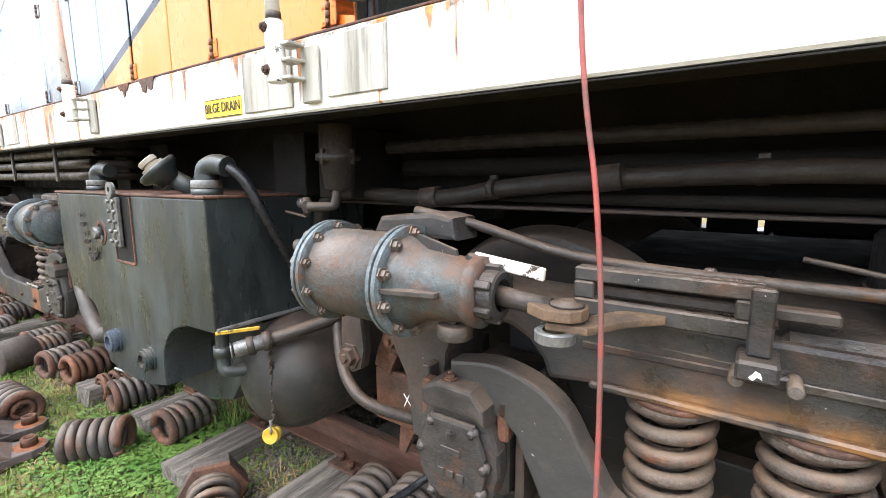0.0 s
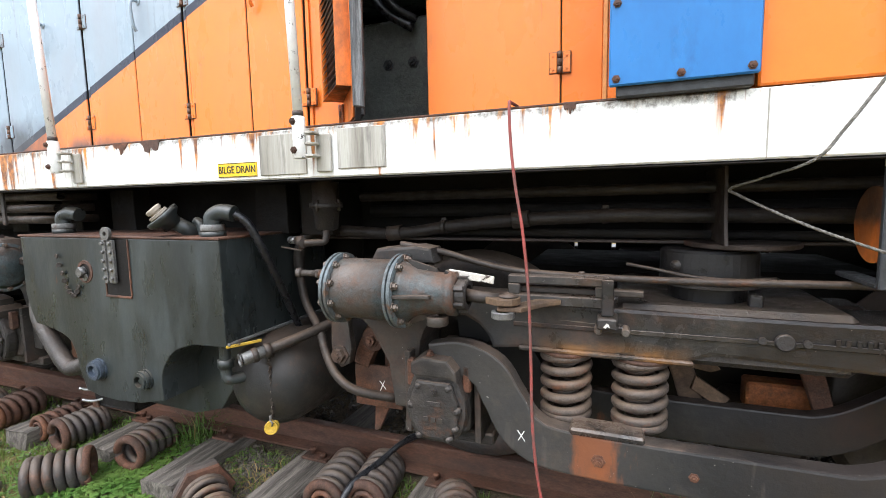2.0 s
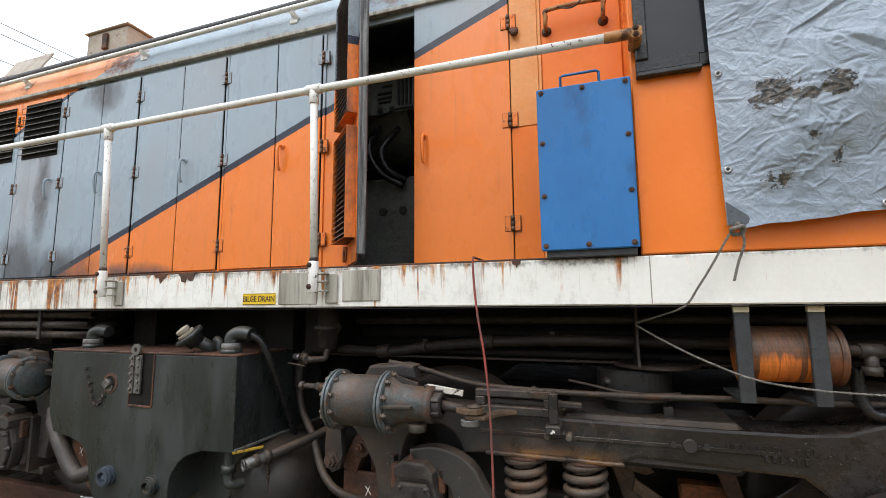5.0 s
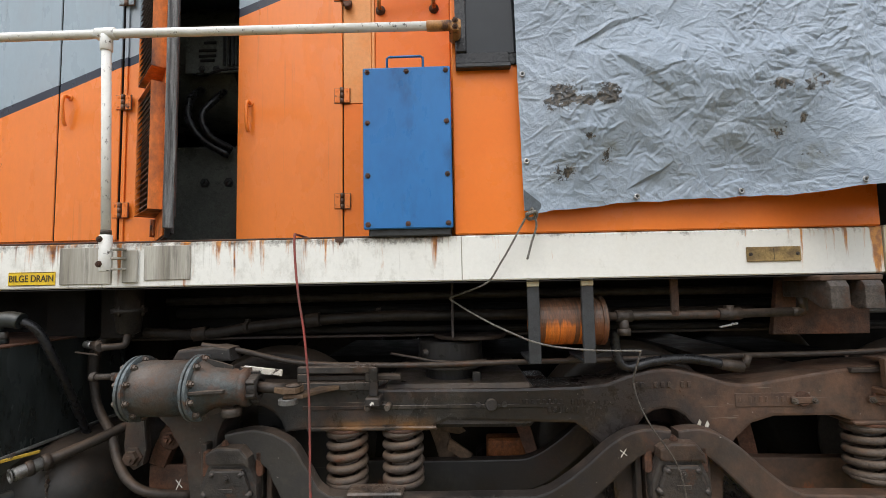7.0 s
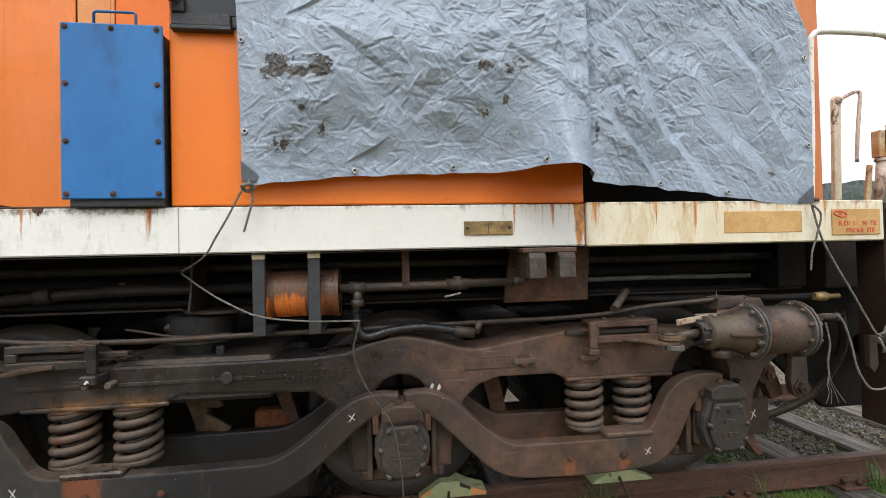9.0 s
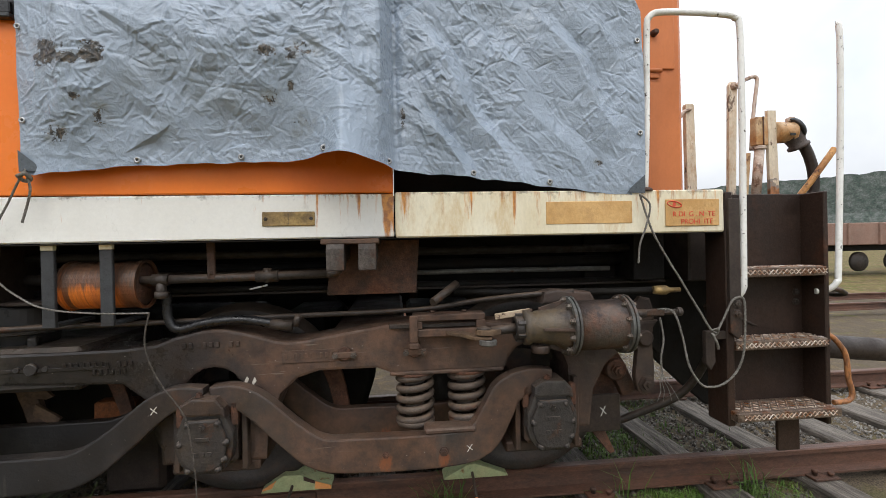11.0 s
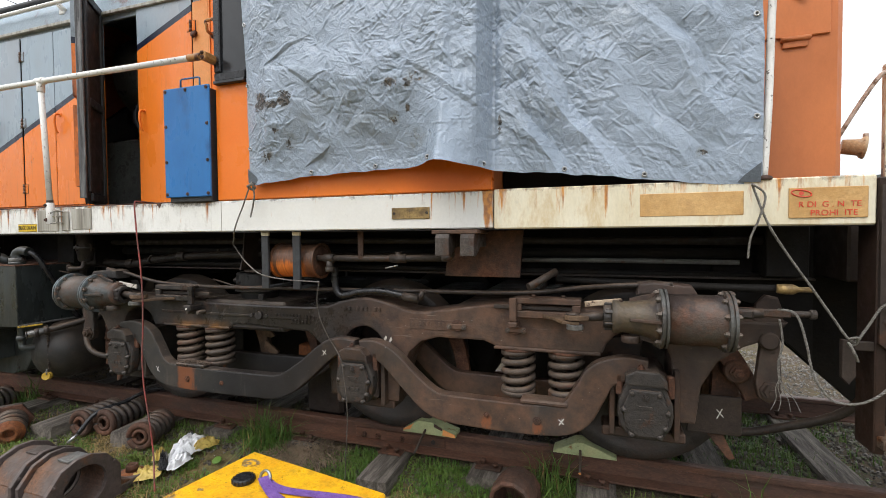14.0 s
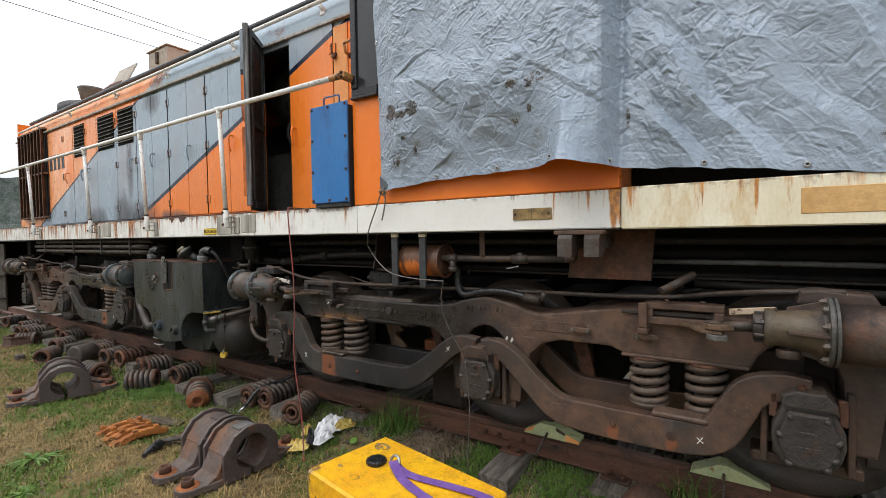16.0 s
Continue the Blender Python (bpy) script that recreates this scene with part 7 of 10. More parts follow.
copy_thing(front_bogie, Matrix.Translation((-6.76, 0, 0)) @ Matrix.Diagonal((-1, 1, 1, 1)))


# ---- under the sill: tank, reservoirs, pipes ----
def water_tank():
    t = thing("underfloor_tank", "dark green-grey steel tank with arched cut-outs under the sill", "tank")
    x0, x1, top = -4.25, -2.845, 1.225
    out = [(x0, top), (x1, top), (x1, 0.752)] + spline([(-3.04, 0.745), (-3.15, 0.71), (-3.22, 0.648), (-3.26, 0.567), (-3.26, 0.449)], 3) + [(-3.42, 0.415), (-3.59, 0.403), (-3.72, 0.41), (-3.82, 0.43)] + spline([(-3.86, 0.53), (-3.885, 0.63), (-3.93, 0.695), (-4.05, 0.735), (-4.19, 0.757)], 3) + [(-4.235, 0.85), (x0, 0.93)]
    body = part("body", S().prism(out, -0.04, 0.72, 0.006), M_TANK, t)
    part("top_plate", S().box(x0 - 0.008, x1 + 0.008, -0.048, 0.72, top + 0.001, top + 0.012, 0.003), M_RUST, body, "rust-edged top plate")
    part("lining", S().prism([(-4.0, 0.74), (-2.85, 0.74), (-2.85, 0.70), (-3.0, 0.50), (-3.12, 0.34), (-3.3, 0.29), (-3.62, 0.30), (-3.8, 0.42)], 0.16, 0.70, 0.012), M_TANK, t, "curved lower tank belly")
    part("hanger", S().box(-3.0, -2.8, 0.35, 0.45, top, SILL0, 0.004), M_BLACK, t)
    part("hanger", S().box(-4.1, -3.9, 0.35, 0.45, top, SILL0, 0.004), M_BLACK, t)
    # gauge in its recess
    # Flat black panel paints the shaded recess; the body has no hole.
    part("recess", S().box(-3.580, -3.415, -0.043, -0.0405, 0.950, 1.222, 0.0005), M_BLACK, body, "dark gauge recess")
    part("recess_lip", S().box(-3.588, -3.41, -0.050, -0.0405, 0.938, 0.949, 0.002).box(-3.589, -3.581, -0.047, -0.0405, 0.9495, 1.222, 0.001).box(-3.414, -3.407, -0.047, -0.0405, 0.9495, 1.222, 0.001), M_RUST, body, "rusty recess lip")
    g = part("sight_gauge", S().box(-3.562, -3.542, -0.066, -0.047, 1.01, 1.22, 0.004).box(-3.512, -3.488, -0.066, -0.047, 1.01, 1.22, 0.004).box(-3.541, -3.513, -0.056, -0.047, 1.01, 1.22, 0.003), M_DULL, t, "bolted sight gauge")
    for i in range(5):
        for x in (-3.552, -3.50):
            part("stud", S().cyl((x, -0.078, 1.035 + i * 0.042), (x, -0.06, 1.035 + i * 0.042), 0.009, n=6), M_DULL, g)
    part("eye", S().lathe((-3.52, -0.06, 1.25), (0, -1, 0), [(0, 0.032), (0.014, 0.032), (0.014, 0.012), (0, 0.012)], 18, False, True), M_DULL, g)
    c = part("inspection_ring", S().lathe((-3.74, -0.04, 1.056), (0, -1, 0), [(0, 0.058), (0.004, 0.056), (0.004, 0.040), (0, 0.040)], 24, False, True), M_RUST, t, "rusty inspection ring")
    # Black disc paints the dark inside the ring.
    part("dark_bore", S().lathe((-3.74, -0.0395, 1.056), (0, -1, 0), [(0, 0.040), (0.001, 0.040)], 20), M_BLACK, c)
    part("square_plug", S().cyl((-3.745, -0.041, 1.055), (-3.745, -0.07, 1.055), 0.028, n=4).cyl((-3.735, -0.041, 1.03), (-3.735, -0.05, 1.03), 0.02, n=12), M_DULL, c, "worn square plug")
    for i in range(11):
        a = i / 10
        part("chain_link", S().lathe((-3.94 + a * 0.15, -0.05, 1.13 - 0.20 * math.sin(math.pi * min(1, a * 0.72))), (i % 2, -1, 0), [(-0.003, 0.011), (0, 0.013), (0.003, 0.011), (0, 0.008)], 8), M_PIPE, t)
    for x, z, r, m in ((-3.70, 0.557, 0.056, M_PLUG), (-3.37, 0.543, 0.052, M_TANK)):
        part("drain_plug", S().lathe((x, -0.04, z), (0, -1, 0), [(0, r), (0.008, r), (0.009, r * 0.86), (0.018, r * 0.86), (0.019, r * 0.94), (0.030, r * 0.94), (0.031, r * 0.8), (0.040, r * 0.8), (0.041, r * 0.52), (0.012, r * 0.5), (0.012, 0.0)], 24, False).lathe((x, -0.05, z), (0, -1, 0), [(0, r * 0.3), (0.02, r * 0.28), (0.022, 0.0)], 6, False), m, t, "threaded drain plug")
    n = part("filler_neck", S().cyl((-3.11, 0.12, top), (-3.19, 0.0, top + 0.09), 0.034, n=20), M_TANK, t)
    part("filler_flange", S().lathe((-3.195, -0.01, top + 0.095), (-0.38, -0.56, 0.74), [(-0.05, 0.045), (-0.02, 0.05), (0.0, 0.076), (0.018, 0.078), (0.022, 0.074)], 28), M_TANK, n)
    part("filler_cap", S().lathe((-3.208, -0.025, top + 0.11), (-0.38, -0.56, 0.74), [(0, 0.045), (0.012, 0.045), (0.014, 0.03), (0.022, 0.028), (0.023, 0.036), (0.038, 0.036), (0.042, 0.03)], 24, False), M_BEIGE, n, "pale worn filler cap")
    def elbow(x, y, hose):
        e = part("pipe_elbow", S().tube([(x, y, top), (x, y, top + 0.06), (x + 0.005, y, top + 0.10), (x + 0.05, y + 0.01, top + 0.12), (x + 0.11, y + 0.02, top + 0.11)], 0.036, 14, 4), M_TANK, t, "blue-grey pipe elbow")
        part("clamp", S().cyl((x, y, top + 0.035), (x, y, top + 0.065), 0.052, n=18, bev=0.004), M_GREYPLATE, e)
        part("base_nut", S().cyl((x, y, top + 0.008), (x, y, top + 0.034), 0.055, n=8), M_TANK, e)
        if hose:
            part("hose", S().tube([(x + 0.11, y + 0.02, top + 0.11), (x + 0.16, y + 0.05, top + 0.06), (x + 0.19, y + 0.12, top - 0.10), (x + 0.18, y + 0.25, top - 0.32), (x + 0.15, y + 0.40, top - 0.56)], 0.019, 12, 6), M_RUBBER, e, "black rubber hose")
    elbow(-2.95, 0.03, True)
    elbow(-4.12, 0.10, False)
    part("vent_stub", S().tube([(-3.1, 0.1, top), (-3.1, 0.1, top + 0.06), (-3.13, 0.1, top + 0.075)], 0.022, 10, 3), M_TANK, t)
    part("lower_pipe", S().tube([(-4.34, 0.06, 0.86), (-4.29, 0.03, 0.765), (-4.17, 0.01, 0.65), (-4.07, 0.0, 0.555), (-4.02, 0.0, 0.52), (-3.98, 0.0, 0.515), (-3.88, 0.02, 0.55)], 0.043, 14, 4), M_COVER, t, "bent drain pipe")
    part("edge_bolt", S().box(-2.8445, -2.840, 0.12, 0.15, 0.775, 0.80, 0.002), M_TANK, t)
    part("edge_strip", S().box(-2.8445, -2.832, -0.035, 0.70, 0.755, 0.77, 0.003), M_GREYPLATE, t, "worn lower edge")
    part("yellow_handle", S().box(-0.075, 0.075, -0.004, 0.004, -0.007, 0.007, 0.003, Matrix.Translation((-2.80, 0.02, 0.757)) @ Matrix.Rotation(radians(52), 4, "Z") @ Matrix.Rotation(radians(-3), 4, "Y")), M_OCHRE, t, "yellow valve handle")


def air_reservoir():
    t = thing("main_reservoir", "dark rounded air reservoir beside the tank", "reservoir")
    prof = [(0, 0.0), (0.003, 0.045), (0.012, 0.09), (0.028, 0.13), (0.05, 0.165), (0.08, 0.195), (0.115, 0.218), (0.155, 0.233), (0.20, 0.24), (0.95, 0.24), (1.1, 0.1)]
    part("shell", S().lathe((-2.87, 0.08, 0.515), (0.12, 1, 0), prof, 36), M_RESV, t)
    v = part("drain_pipe", S().tube([(-2.93, 0.03, 0.80), (-2.93, 0.03, 0.68), (-2.93, 0.03, 0.60), (-2.915, 0.04, 0.57), (-2.88, 0.13, 0.565)], 0.025, 12, 4), M_TANK, t)
    part("union", S().cyl((-2.93, 0.03, 0.63), (-2.93, 0.03, 0.67), 0.035, n=8), M_TANK, v)
    b = part("coupling", S().cyl((-2.80, 0.0, 0.69), (-2.74, 0.10, 0.71), 0.028, n=16, bev=0.004), M_DULL, t, "bare metal hose coupling")
    part("coupling_lip", S().lathe((-2.802, -0.003, 0.689), (-0.5, -0.86, -0.1), [(0, 0.024), (0.004, 0.030), (0.008, 0.030), (0.009, 0.022), (0.0, 0.020)], 18, False, True), M_DULL, b, "worn metal lip")
    part("coupling_bore", S().cyl((-2.803, -0.005, 0.689), (-2.80, 0.0, 0.69), 0.02, n=14), M_BLACK, b)
    part("coupling_ring", S().cyl((-2.778, 0.037, 0.697), (-2.765, 0.058, 0.701), 0.034, n=16, bev=0.003).cyl((-2.75, 0.083, 0.706), (-2.735, 0.108, 0.71), 0.038, n=8), M_PIPE, b)
    part("supply_pipe", S().tube([(-2.74, 0.10, 0.71), (-2.64, 0.26, 0.75), (-2.54, 0.42, 0.80)], 0.025, 12, 3), M_PIPE, t)
    for i in range(16):
        part("chain_link", S().lathe((-2.74 + 0.004 * (i % 2), 0.10, 0.68 - i * 0.019), (i % 2, 1 - i % 2, 0.1), [(-0.003, 0.009), (0, 0.011), (0.003, 0.009), (0, 0.006)], 8), M_PIPE, t)
    y = part("dust_cap", S().lathe((-2.74, 0.10, 0.345), (0.45, -0.9, 0.15), [(0, 0.0), (0, 0.030), (0.012, 0.031), (0.014, 0.026), (0.022, 0.026), (0.024, 0.031), (0.036, 0.031), (0.038, 0.028), (0.034, 0.006), (0.034, 0.0)], 24, False), M_OCHRE, t, "yellow dust cap on a chain")
    part("key", S().box(-2.746, -2.734, 0.082, 0.09, 0.365, 0.40, 0.002).tube([(-2.73, 0.07, 0.385), (-2.715, 0.07, 0.375), (-2.72, 0.07, 0.36)], 0.004, 6, 2), M_DULL, y, "small metal clip")


def orange_reservoir():
    t = thing("air_reservoir", "orange rusty cylinder held by two dark straps under the sill", "reservoir")
    part("shell", S().lathe((-0.56, 0.17, 1.285), (1, 0, 0), [(0, 0.0), (0.0, 0.112), (0.012, 0.112), (0.014, 0.106), (0.30, 0.106), (0.302, 0.112), (0.322, 0.112), (0.322, 0.1), (0.31, 0.1), (0.31, 0.0)], 36, False), M_OCYL, t)
    part("end_plate", S().lathe((-0.2495, 0.17, 1.285), (1, 0, 0), [(0, 0.0), (0, 0.099), (0.006, 0.085), (0.012, 0.03), (0.012, 0.0)], 30), M_RUST, t, "dark rusty end plate")
    for x in (-0.567, -0.335):
        s = part("strap", S().box(x - 0.026, x + 0.026, 0.03, 0.05, 1.115, SILL0 - 0.03, 0.003), M_STRAP, t, "dark flat strap")
        part("tip", S().box(x - 0.026, x + 0.026, 0.028, 0.05, SILL0 - 0.0295, SILL0, 0.002), M_CREAM, s, "cream-painted strap end")
        part("foot", S().box(x - 0.026, x + 0.026, 0.0505, 0.3, 1.115, 1.13, 0.003), M_STRAP, s)
    part("outlet_pipe", S().tube([(-0.24, 0.12, 1.305), (0.1, 0.12, 1.305), (0.6, 0.12, 1.312)], 0.02, 12, 1), M_PIPE, t)
    part("outlet_elbow", S().tube([(0.58, 0.12, 1.312), (0.625, 0.12, 1.315), (0.63, 0.12, 1.35), (0.63, 0.12, 1.47)], 0.021, 12, 2), M_PIPE, t)
    part("tee", S().cyl((-0.19, 0.12, 1.305), (-0.12, 0.12, 1.305), 0.027, n=12).cyl((-0.155, 0.12, 1.30), (-0.155, 0.12, 1.22), 0.022, n=12).cyl((-0.155, 0.12, 1.25), (-0.155, 0.12, 1.22), 0.03, n=8), M_PIPE, t)
    v = part("stop_cock", S().cyl((0.26, 0.12, 1.307), (0.36, 0.12, 1.308), 0.027, n=8).cyl((0.31, 0.12, 1.28), (0.31, 0.12, 1.345), 0.02, n=10), M_PIPE, t, "brass stop cock")
    part("lever", S().box(-0.06, 0.02, -0.006, 0.006, -0.004, 0.004, 0.002, Matrix.Translation((0.30, 0.08, 1.265)) @ Matrix.Rotation(radians(-12), 4, "Y")), M_CHROME, v)
    part("hanger", S().box(0.05, 0.085, 0.1, 0.115, 1.30, SILL0, 0.003).bolts([(0.068, 0.1, 1.33)], (0, -1, 0), 0.008, 0.008), M_RUST, t)


def piping():
    t = thing("underfloor_pipes", "grimy brown pipe runs under the sill", "pipes")
    part("pipe", S().tube([(-2.78, 0.40, 1.00), (-2.78, 0.40, 1.12), (-2.74, 0.40, 1.20), (-2.62, 0.42, 1.24), (-2.24, 0.43, 1.225), (-1.95, 0.41, 1.262), (-1.65, 0.39, 1.290), (-1.25, 0.39, 1.307), (-0.9, 0.40, 1.304), (-0.2, 0.42, 1.30), (0.6, 0.42, 1.30)], 0.028, 12, 4), M_DIMPIPE, t)
    for x, z in ((-2.24, 1.228), (-1.63, 1.293)):
        part("union", S().cyl((x - 0.035, 0.43 if x < -2 else 0.38, z - 0.004), (x + 0.035, 0.43 if x < -2 else 0.38, z + 0.004), 0.04, n=6, bev=0.004), M_PIPE, t)
    for x, z in ((-1.98, 1.26), (-1.30, 1.306)):
        part("pipe_clip", S().cyl((x - 0.012, 0.405, z - 0.001), (x + 0.012, 0.40, z + 0.001), 0.0315, n=14, bev=0.002).box(x - 0.012, x + 0.012, 0.395, 0.41, z + 0.029, z + 0.042, 0.002), M_PIPE, t)
    part("pipe", S().tube([(-2.4, 0.40, 1.40), (-0.5, 0.40, 1.41), (2.4, 0.40, 1.40)], 0.022, 10, 1), M_DIMPIPE, t)
    part("pipe", S().tube([(-2.4, 0.5, 1.33), (-0.5, 0.5, 1.33), (2.4, 0.5, 1.33)], 0.03, 10, 1), M_BLACK, t)
    part("pipe", S().tube([(0.5, 0.45, 1.285), (1.4, 0.45, 1.29), (2.12, 0.45, 1.285)], 0.014, 10, 1), M_GREYPLATE, t, "bare grey rod")
    part("pipe", S().tube([(-2.3, 0.45, 1.24), (0, 0.45, 1.225), (2.3, 0.45, 1.215)], 0.018, 10, 1), M_BLACK, t)
    part("pipe", S().tube([(1.2, 0.3, 1.19), (1.9, 0.2, 1.18), (2.2, 0.12, 1.185)], 0.018, 10, 3), M_BLACK, t)
    part("hose_tail", S().lathe((2.18, 0.1, 1.187), (1, -0.15, 0), [(0, 0.02), (0.03, 0.024), (0.06, 0.024), (0.08, 0.012), (0.13, 0.012)], 14), M_BRASS, t, "dull brass hose tail")
    part("down_pipe", S().tube([(-2.78, 0.40, 1.01), (-2.74, 0.38, 0.88), (-2.62, 0.32, 0.76), (-2.54, 0.26, 0.66), (-2.46, 0.22, 0.58), (-2.36, 0.22, 0.52), (-2.2, 0.3, 0.47)], 0.021, 10, 5), M_PIPE, t, "brown pipe with ochre patches")
    f = part("strainer", S().lathe((-2.49, 0.24, 1.25), (0, 0, 1), [(0, 0.03), (0.01, 0.05), (0.10, 0.06), (0.105, 0.075), (0.125, 0.075), (0.13, 0.06), (0.22, 0.06)], 24), M_OILY, t, "grey strainer bowl")
    for a in range(0, 360, 90):
        part("bolt", S().cyl((-2.49 + 0.068 * math.cos(radians(a)), 0.24 + 0.068 * math.sin(radians(a)), 1.34), (-2.49 + 0.068 * math.cos(radians(a)), 0.24 + 0.068 * math.sin(radians(a)), 1.39), 0.009, n=6), M_PIPE, f)
    v = part("drain_cock", S().tube([(-2.48, 0.22, 1.26), (-2.48, 0.21, 1.21), (-2.50, 0.20, 1.20), (-2.56, 0.16, 1.20)], 0.016, 10, 3), M_PIPE, t)
    part("cock_body", S().cyl((-2.56, 0.16, 1.20), (-2.64, 0.22, 1.205), 0.022, n=10).cyl((-2.59, 0.18, 1.23), (-2.59, 0.18, 1.17), 0.014, n=8), M_PIPE, v)
    part("nozzle", S().cyl((-2.64, 0.22, 1.205), (-2.70, 0.245, 1.205), 0.019, n=12), M_CHROME, v)
    part("lever", S().box(-0.10, 0.01, -0.007, 0.007, -0.003, 0.003, 0.001, Matrix.Translation((-2.59, 0.17, 1.165)) @ Matrix.Rotation(radians(8), 4, "Y")), M_PIPE, v)
    for x0, x1 in ((-7.9, -4.35),):
        for z, y in ((1.44, 0.12), (1.375, 0.10), (1.31, 0.12)):
            part("pipe", S().tube([(x0, y, z), (x1 - 0.1, y, z), (x1, y + 0.05, z), (x1 + 0.1, y + 0.25, z)], 0.024, 10, 3), M_PIPE, t)
        for x in (-7.4, -6.3, -5.4, -4.6):
            part("clip", S().box(x - 0.015, x + 0.015, 0.065, 0.078, 1.28, 1.47, 0.002), M_PIPE, t)


def red_hose():
    t = tagged(part("air_hose", S().tube([(-1.52, 0.36, SILL1 + 0.01), (-1.56, 0.2, SILL1 + 0.012), (-1.58, 0.0, SILL1 + 0.018), (-1.585, -0.032, SILL1 + 0.005), (-1.58, -0.032, 1.55), (-1.565, -0.035, 1.42), (-1.54, -0.04, 1.27), (-1.52, -0.045, 1.07), (-1.51, -0.055, 0.85), (-1.50, -0.075, 0.62), (-1.475, -0.085, 0.42), (-1.42, -0.095, 0.19), (-1.385, -0.105, 0.015), (-1.30, -0.17, -0.06), (-1.18, -0.266, -0.125)], 0.0052, 8, 6), M_HOSE), "thin faded red hose hanging over the sill to the ground", "hose")


def tarpaulin():
    """A crumpled sheet hung from the cab roof over the cab side and the nose rail."""
    x0, x1, z1, nx, nz = -0.605, 2.09, 3.4, 720, 460
    hem = [(-0.6, 1.765), (-0.55, 1.752), (-0.15, 1.787), (0.3, 1.797), (0.61, 1.800), (0.742, 1.787), (0.888, 1.765), (1.27, 1.735), (1.65, 1.69), (1.95, 1.655), (2.1, 1.65)]
    hx, hz = [a for a, _ in hem], [b for _, b in hem]
    out_x = [-0.6, -0.4, 0.0, 0.4, 0.66, 0.84, 0.92, 1.0, 1.3, 1.7, 2.1]
    out_y = [-0.05, -0.075, -0.07, -0.08, -0.11, -0.10, -0.05, -0.04, -0.02, -0.01, -0.005]
    rng = np.random.RandomState(11)
    gx, gu = np.meshgrid(np.linspace(x0, x1, nx + 1), np.linspace(0, 1, nz + 1))
    zb = np.interp(gx, hx, hz)
    zz = zb + (z1 - zb) * gu
    dx, dz = (x1 - x0) / nx, 1.65 / nz

    def patches(size, low):
        """Blotchy weights: a coarse random field, smoothly interpolated."""
        a, b = int((x1 - x0) / size) + 3, int(1.65 / size) + 3
        table = rng.uniform(0, 1, (b, a))
        p, q = (gx - x0) / size, gu * 1.65 / size
        i0, j0 = p.astype(int), q.astype(int)
        fp, fq = p - i0, q - j0
        fp, fq = fp * fp * (3 - 2 * fp), fq * fq * (3 - 2 * fq)
        v0 = table[j0, i0] * (1 - fp) + table[j0, i0 + 1] * fp
        v1 = table[j0 + 1, i0] * (1 - fp) + table[j0 + 1, i0 + 1] * fp
        return low + (1 - low) * np.clip(((v0 * (1 - fq) + v1 * fq) - 0.3) * 2.2, 0, 1)

    crease = np.zeros_like(gx)

    def facets(step, amp, lean=0.0):
        """Flat triangles between scattered corners of random height, as in crushed sheeting."""
        a, b = int(2.7 / step) + 4, int(1.65 / step) + 4
        px = (np.arange(a)[None, :] - 1.5 + rng.uniform(-0.42, 0.42, (b, a))) * step / dx
        pz = (np.arange(b)[:, None] - 1.5 + rng.uniform(-0.42, 0.42, (b, a))) * step / dz
        px = px + lean * pz * dz / dx
        hh = rng.normal(0, amp, (b, a)) * np.where(rng.uniform(0, 1, (b, a)) < 0.15, 2.0, 0.8)
        out = np.zeros_like(gx)
        for r in range(b - 1):
            for c in range(a - 1):
                quad = ((r, c), (r, c + 1), (r + 1, c + 1), (r + 1, c))
                k = rng.randint(2)
                for tri in ((0, 1, 2), (0, 2, 3)) if k else ((1, 2, 3), (1, 3, 0)):
                    (xa, za, ha), (xb, zb2, hb), (xc, zc, hc) = [(px[quad[m]], pz[quad[m]], hh[quad[m]]) for m in tri]
                    ia, ib = max(0, math.ceil(min(xa, xb, xc))), min(nx, math.floor(max(xa, xb, xc)))
                    ja, jb = max(0, math.ceil(min(za, zb2, zc))), min(nz, math.floor(max(za, zb2, zc)))
                    if ib < ia or jb < ja:
                        continue
                    det = (xb - xa) * (zc - za) - (xc - xa) * (zb2 - za)
                    if abs(det) < 1e-9:
                        continue
                    ii, jj = np.arange(ia, ib + 1)[None, :] - xa, np.arange(ja, jb + 1)[:, None] - za
                    u, w = (ii * (zc - za) - jj * (xc - xa)) / det, (jj * (xb - xa) - ii * (zb2 - za)) / det
                    inside = (u >= -1e-6) & (w >= -1e-6) & (u + w <= 1 + 1e-6)
                    view = out[ja:jb + 1, ia:ib + 1]
                    view[inside] = (ha + (hb - ha) * u + (hc - ha) * w)[inside]
        return out
    calm = patches(0.24, 0.18)
    for step, amp in ((0.45, 0.012), (0.24, 0.0085), (0.125, 0.0060), (0.07, 0.0044), (0.04, 0.0033), (0.024, 0.0021)):
        crease += facets(step, amp) * (1.0 if step > 0.2 else patches(max(0.12, step * 2.5), 0.3) if step > 0.05 else calm * patches(0.09, 0.35))
    # pinched straight folds: thin ridges and valleys, slanting down beyond the corner
    for k in range(4200):
        cx, cu = rng.uniform(x0, x1), rng.uniform(0, 1)
        L, w = (rng.uniform(0.02, 0.07), rng.uniform(0.0065, 0.011)) if k > 150 else (rng.uniform(0.08, 0.26), rng.uniform(0.008, 0.014))
        a = rng.uniform(0, math.pi) if cx < 0.95 or rng.uniform() < 0.35 else rng.normal(-0.95, 0.35)
        if k < 40:
            a = rng.choice((0.0, math.pi / 2)) + rng.normal(0, 0.04)
        h = w * (rng.uniform(0.14, 0.5) if k > 150 else rng.uniform(0.08, 0.26)) * (1 if rng.uniform() < 0.55 else -1)
        i0, j0, r = int((cx - x0) / dx), int(cu * nz), int(L / dz) + 3
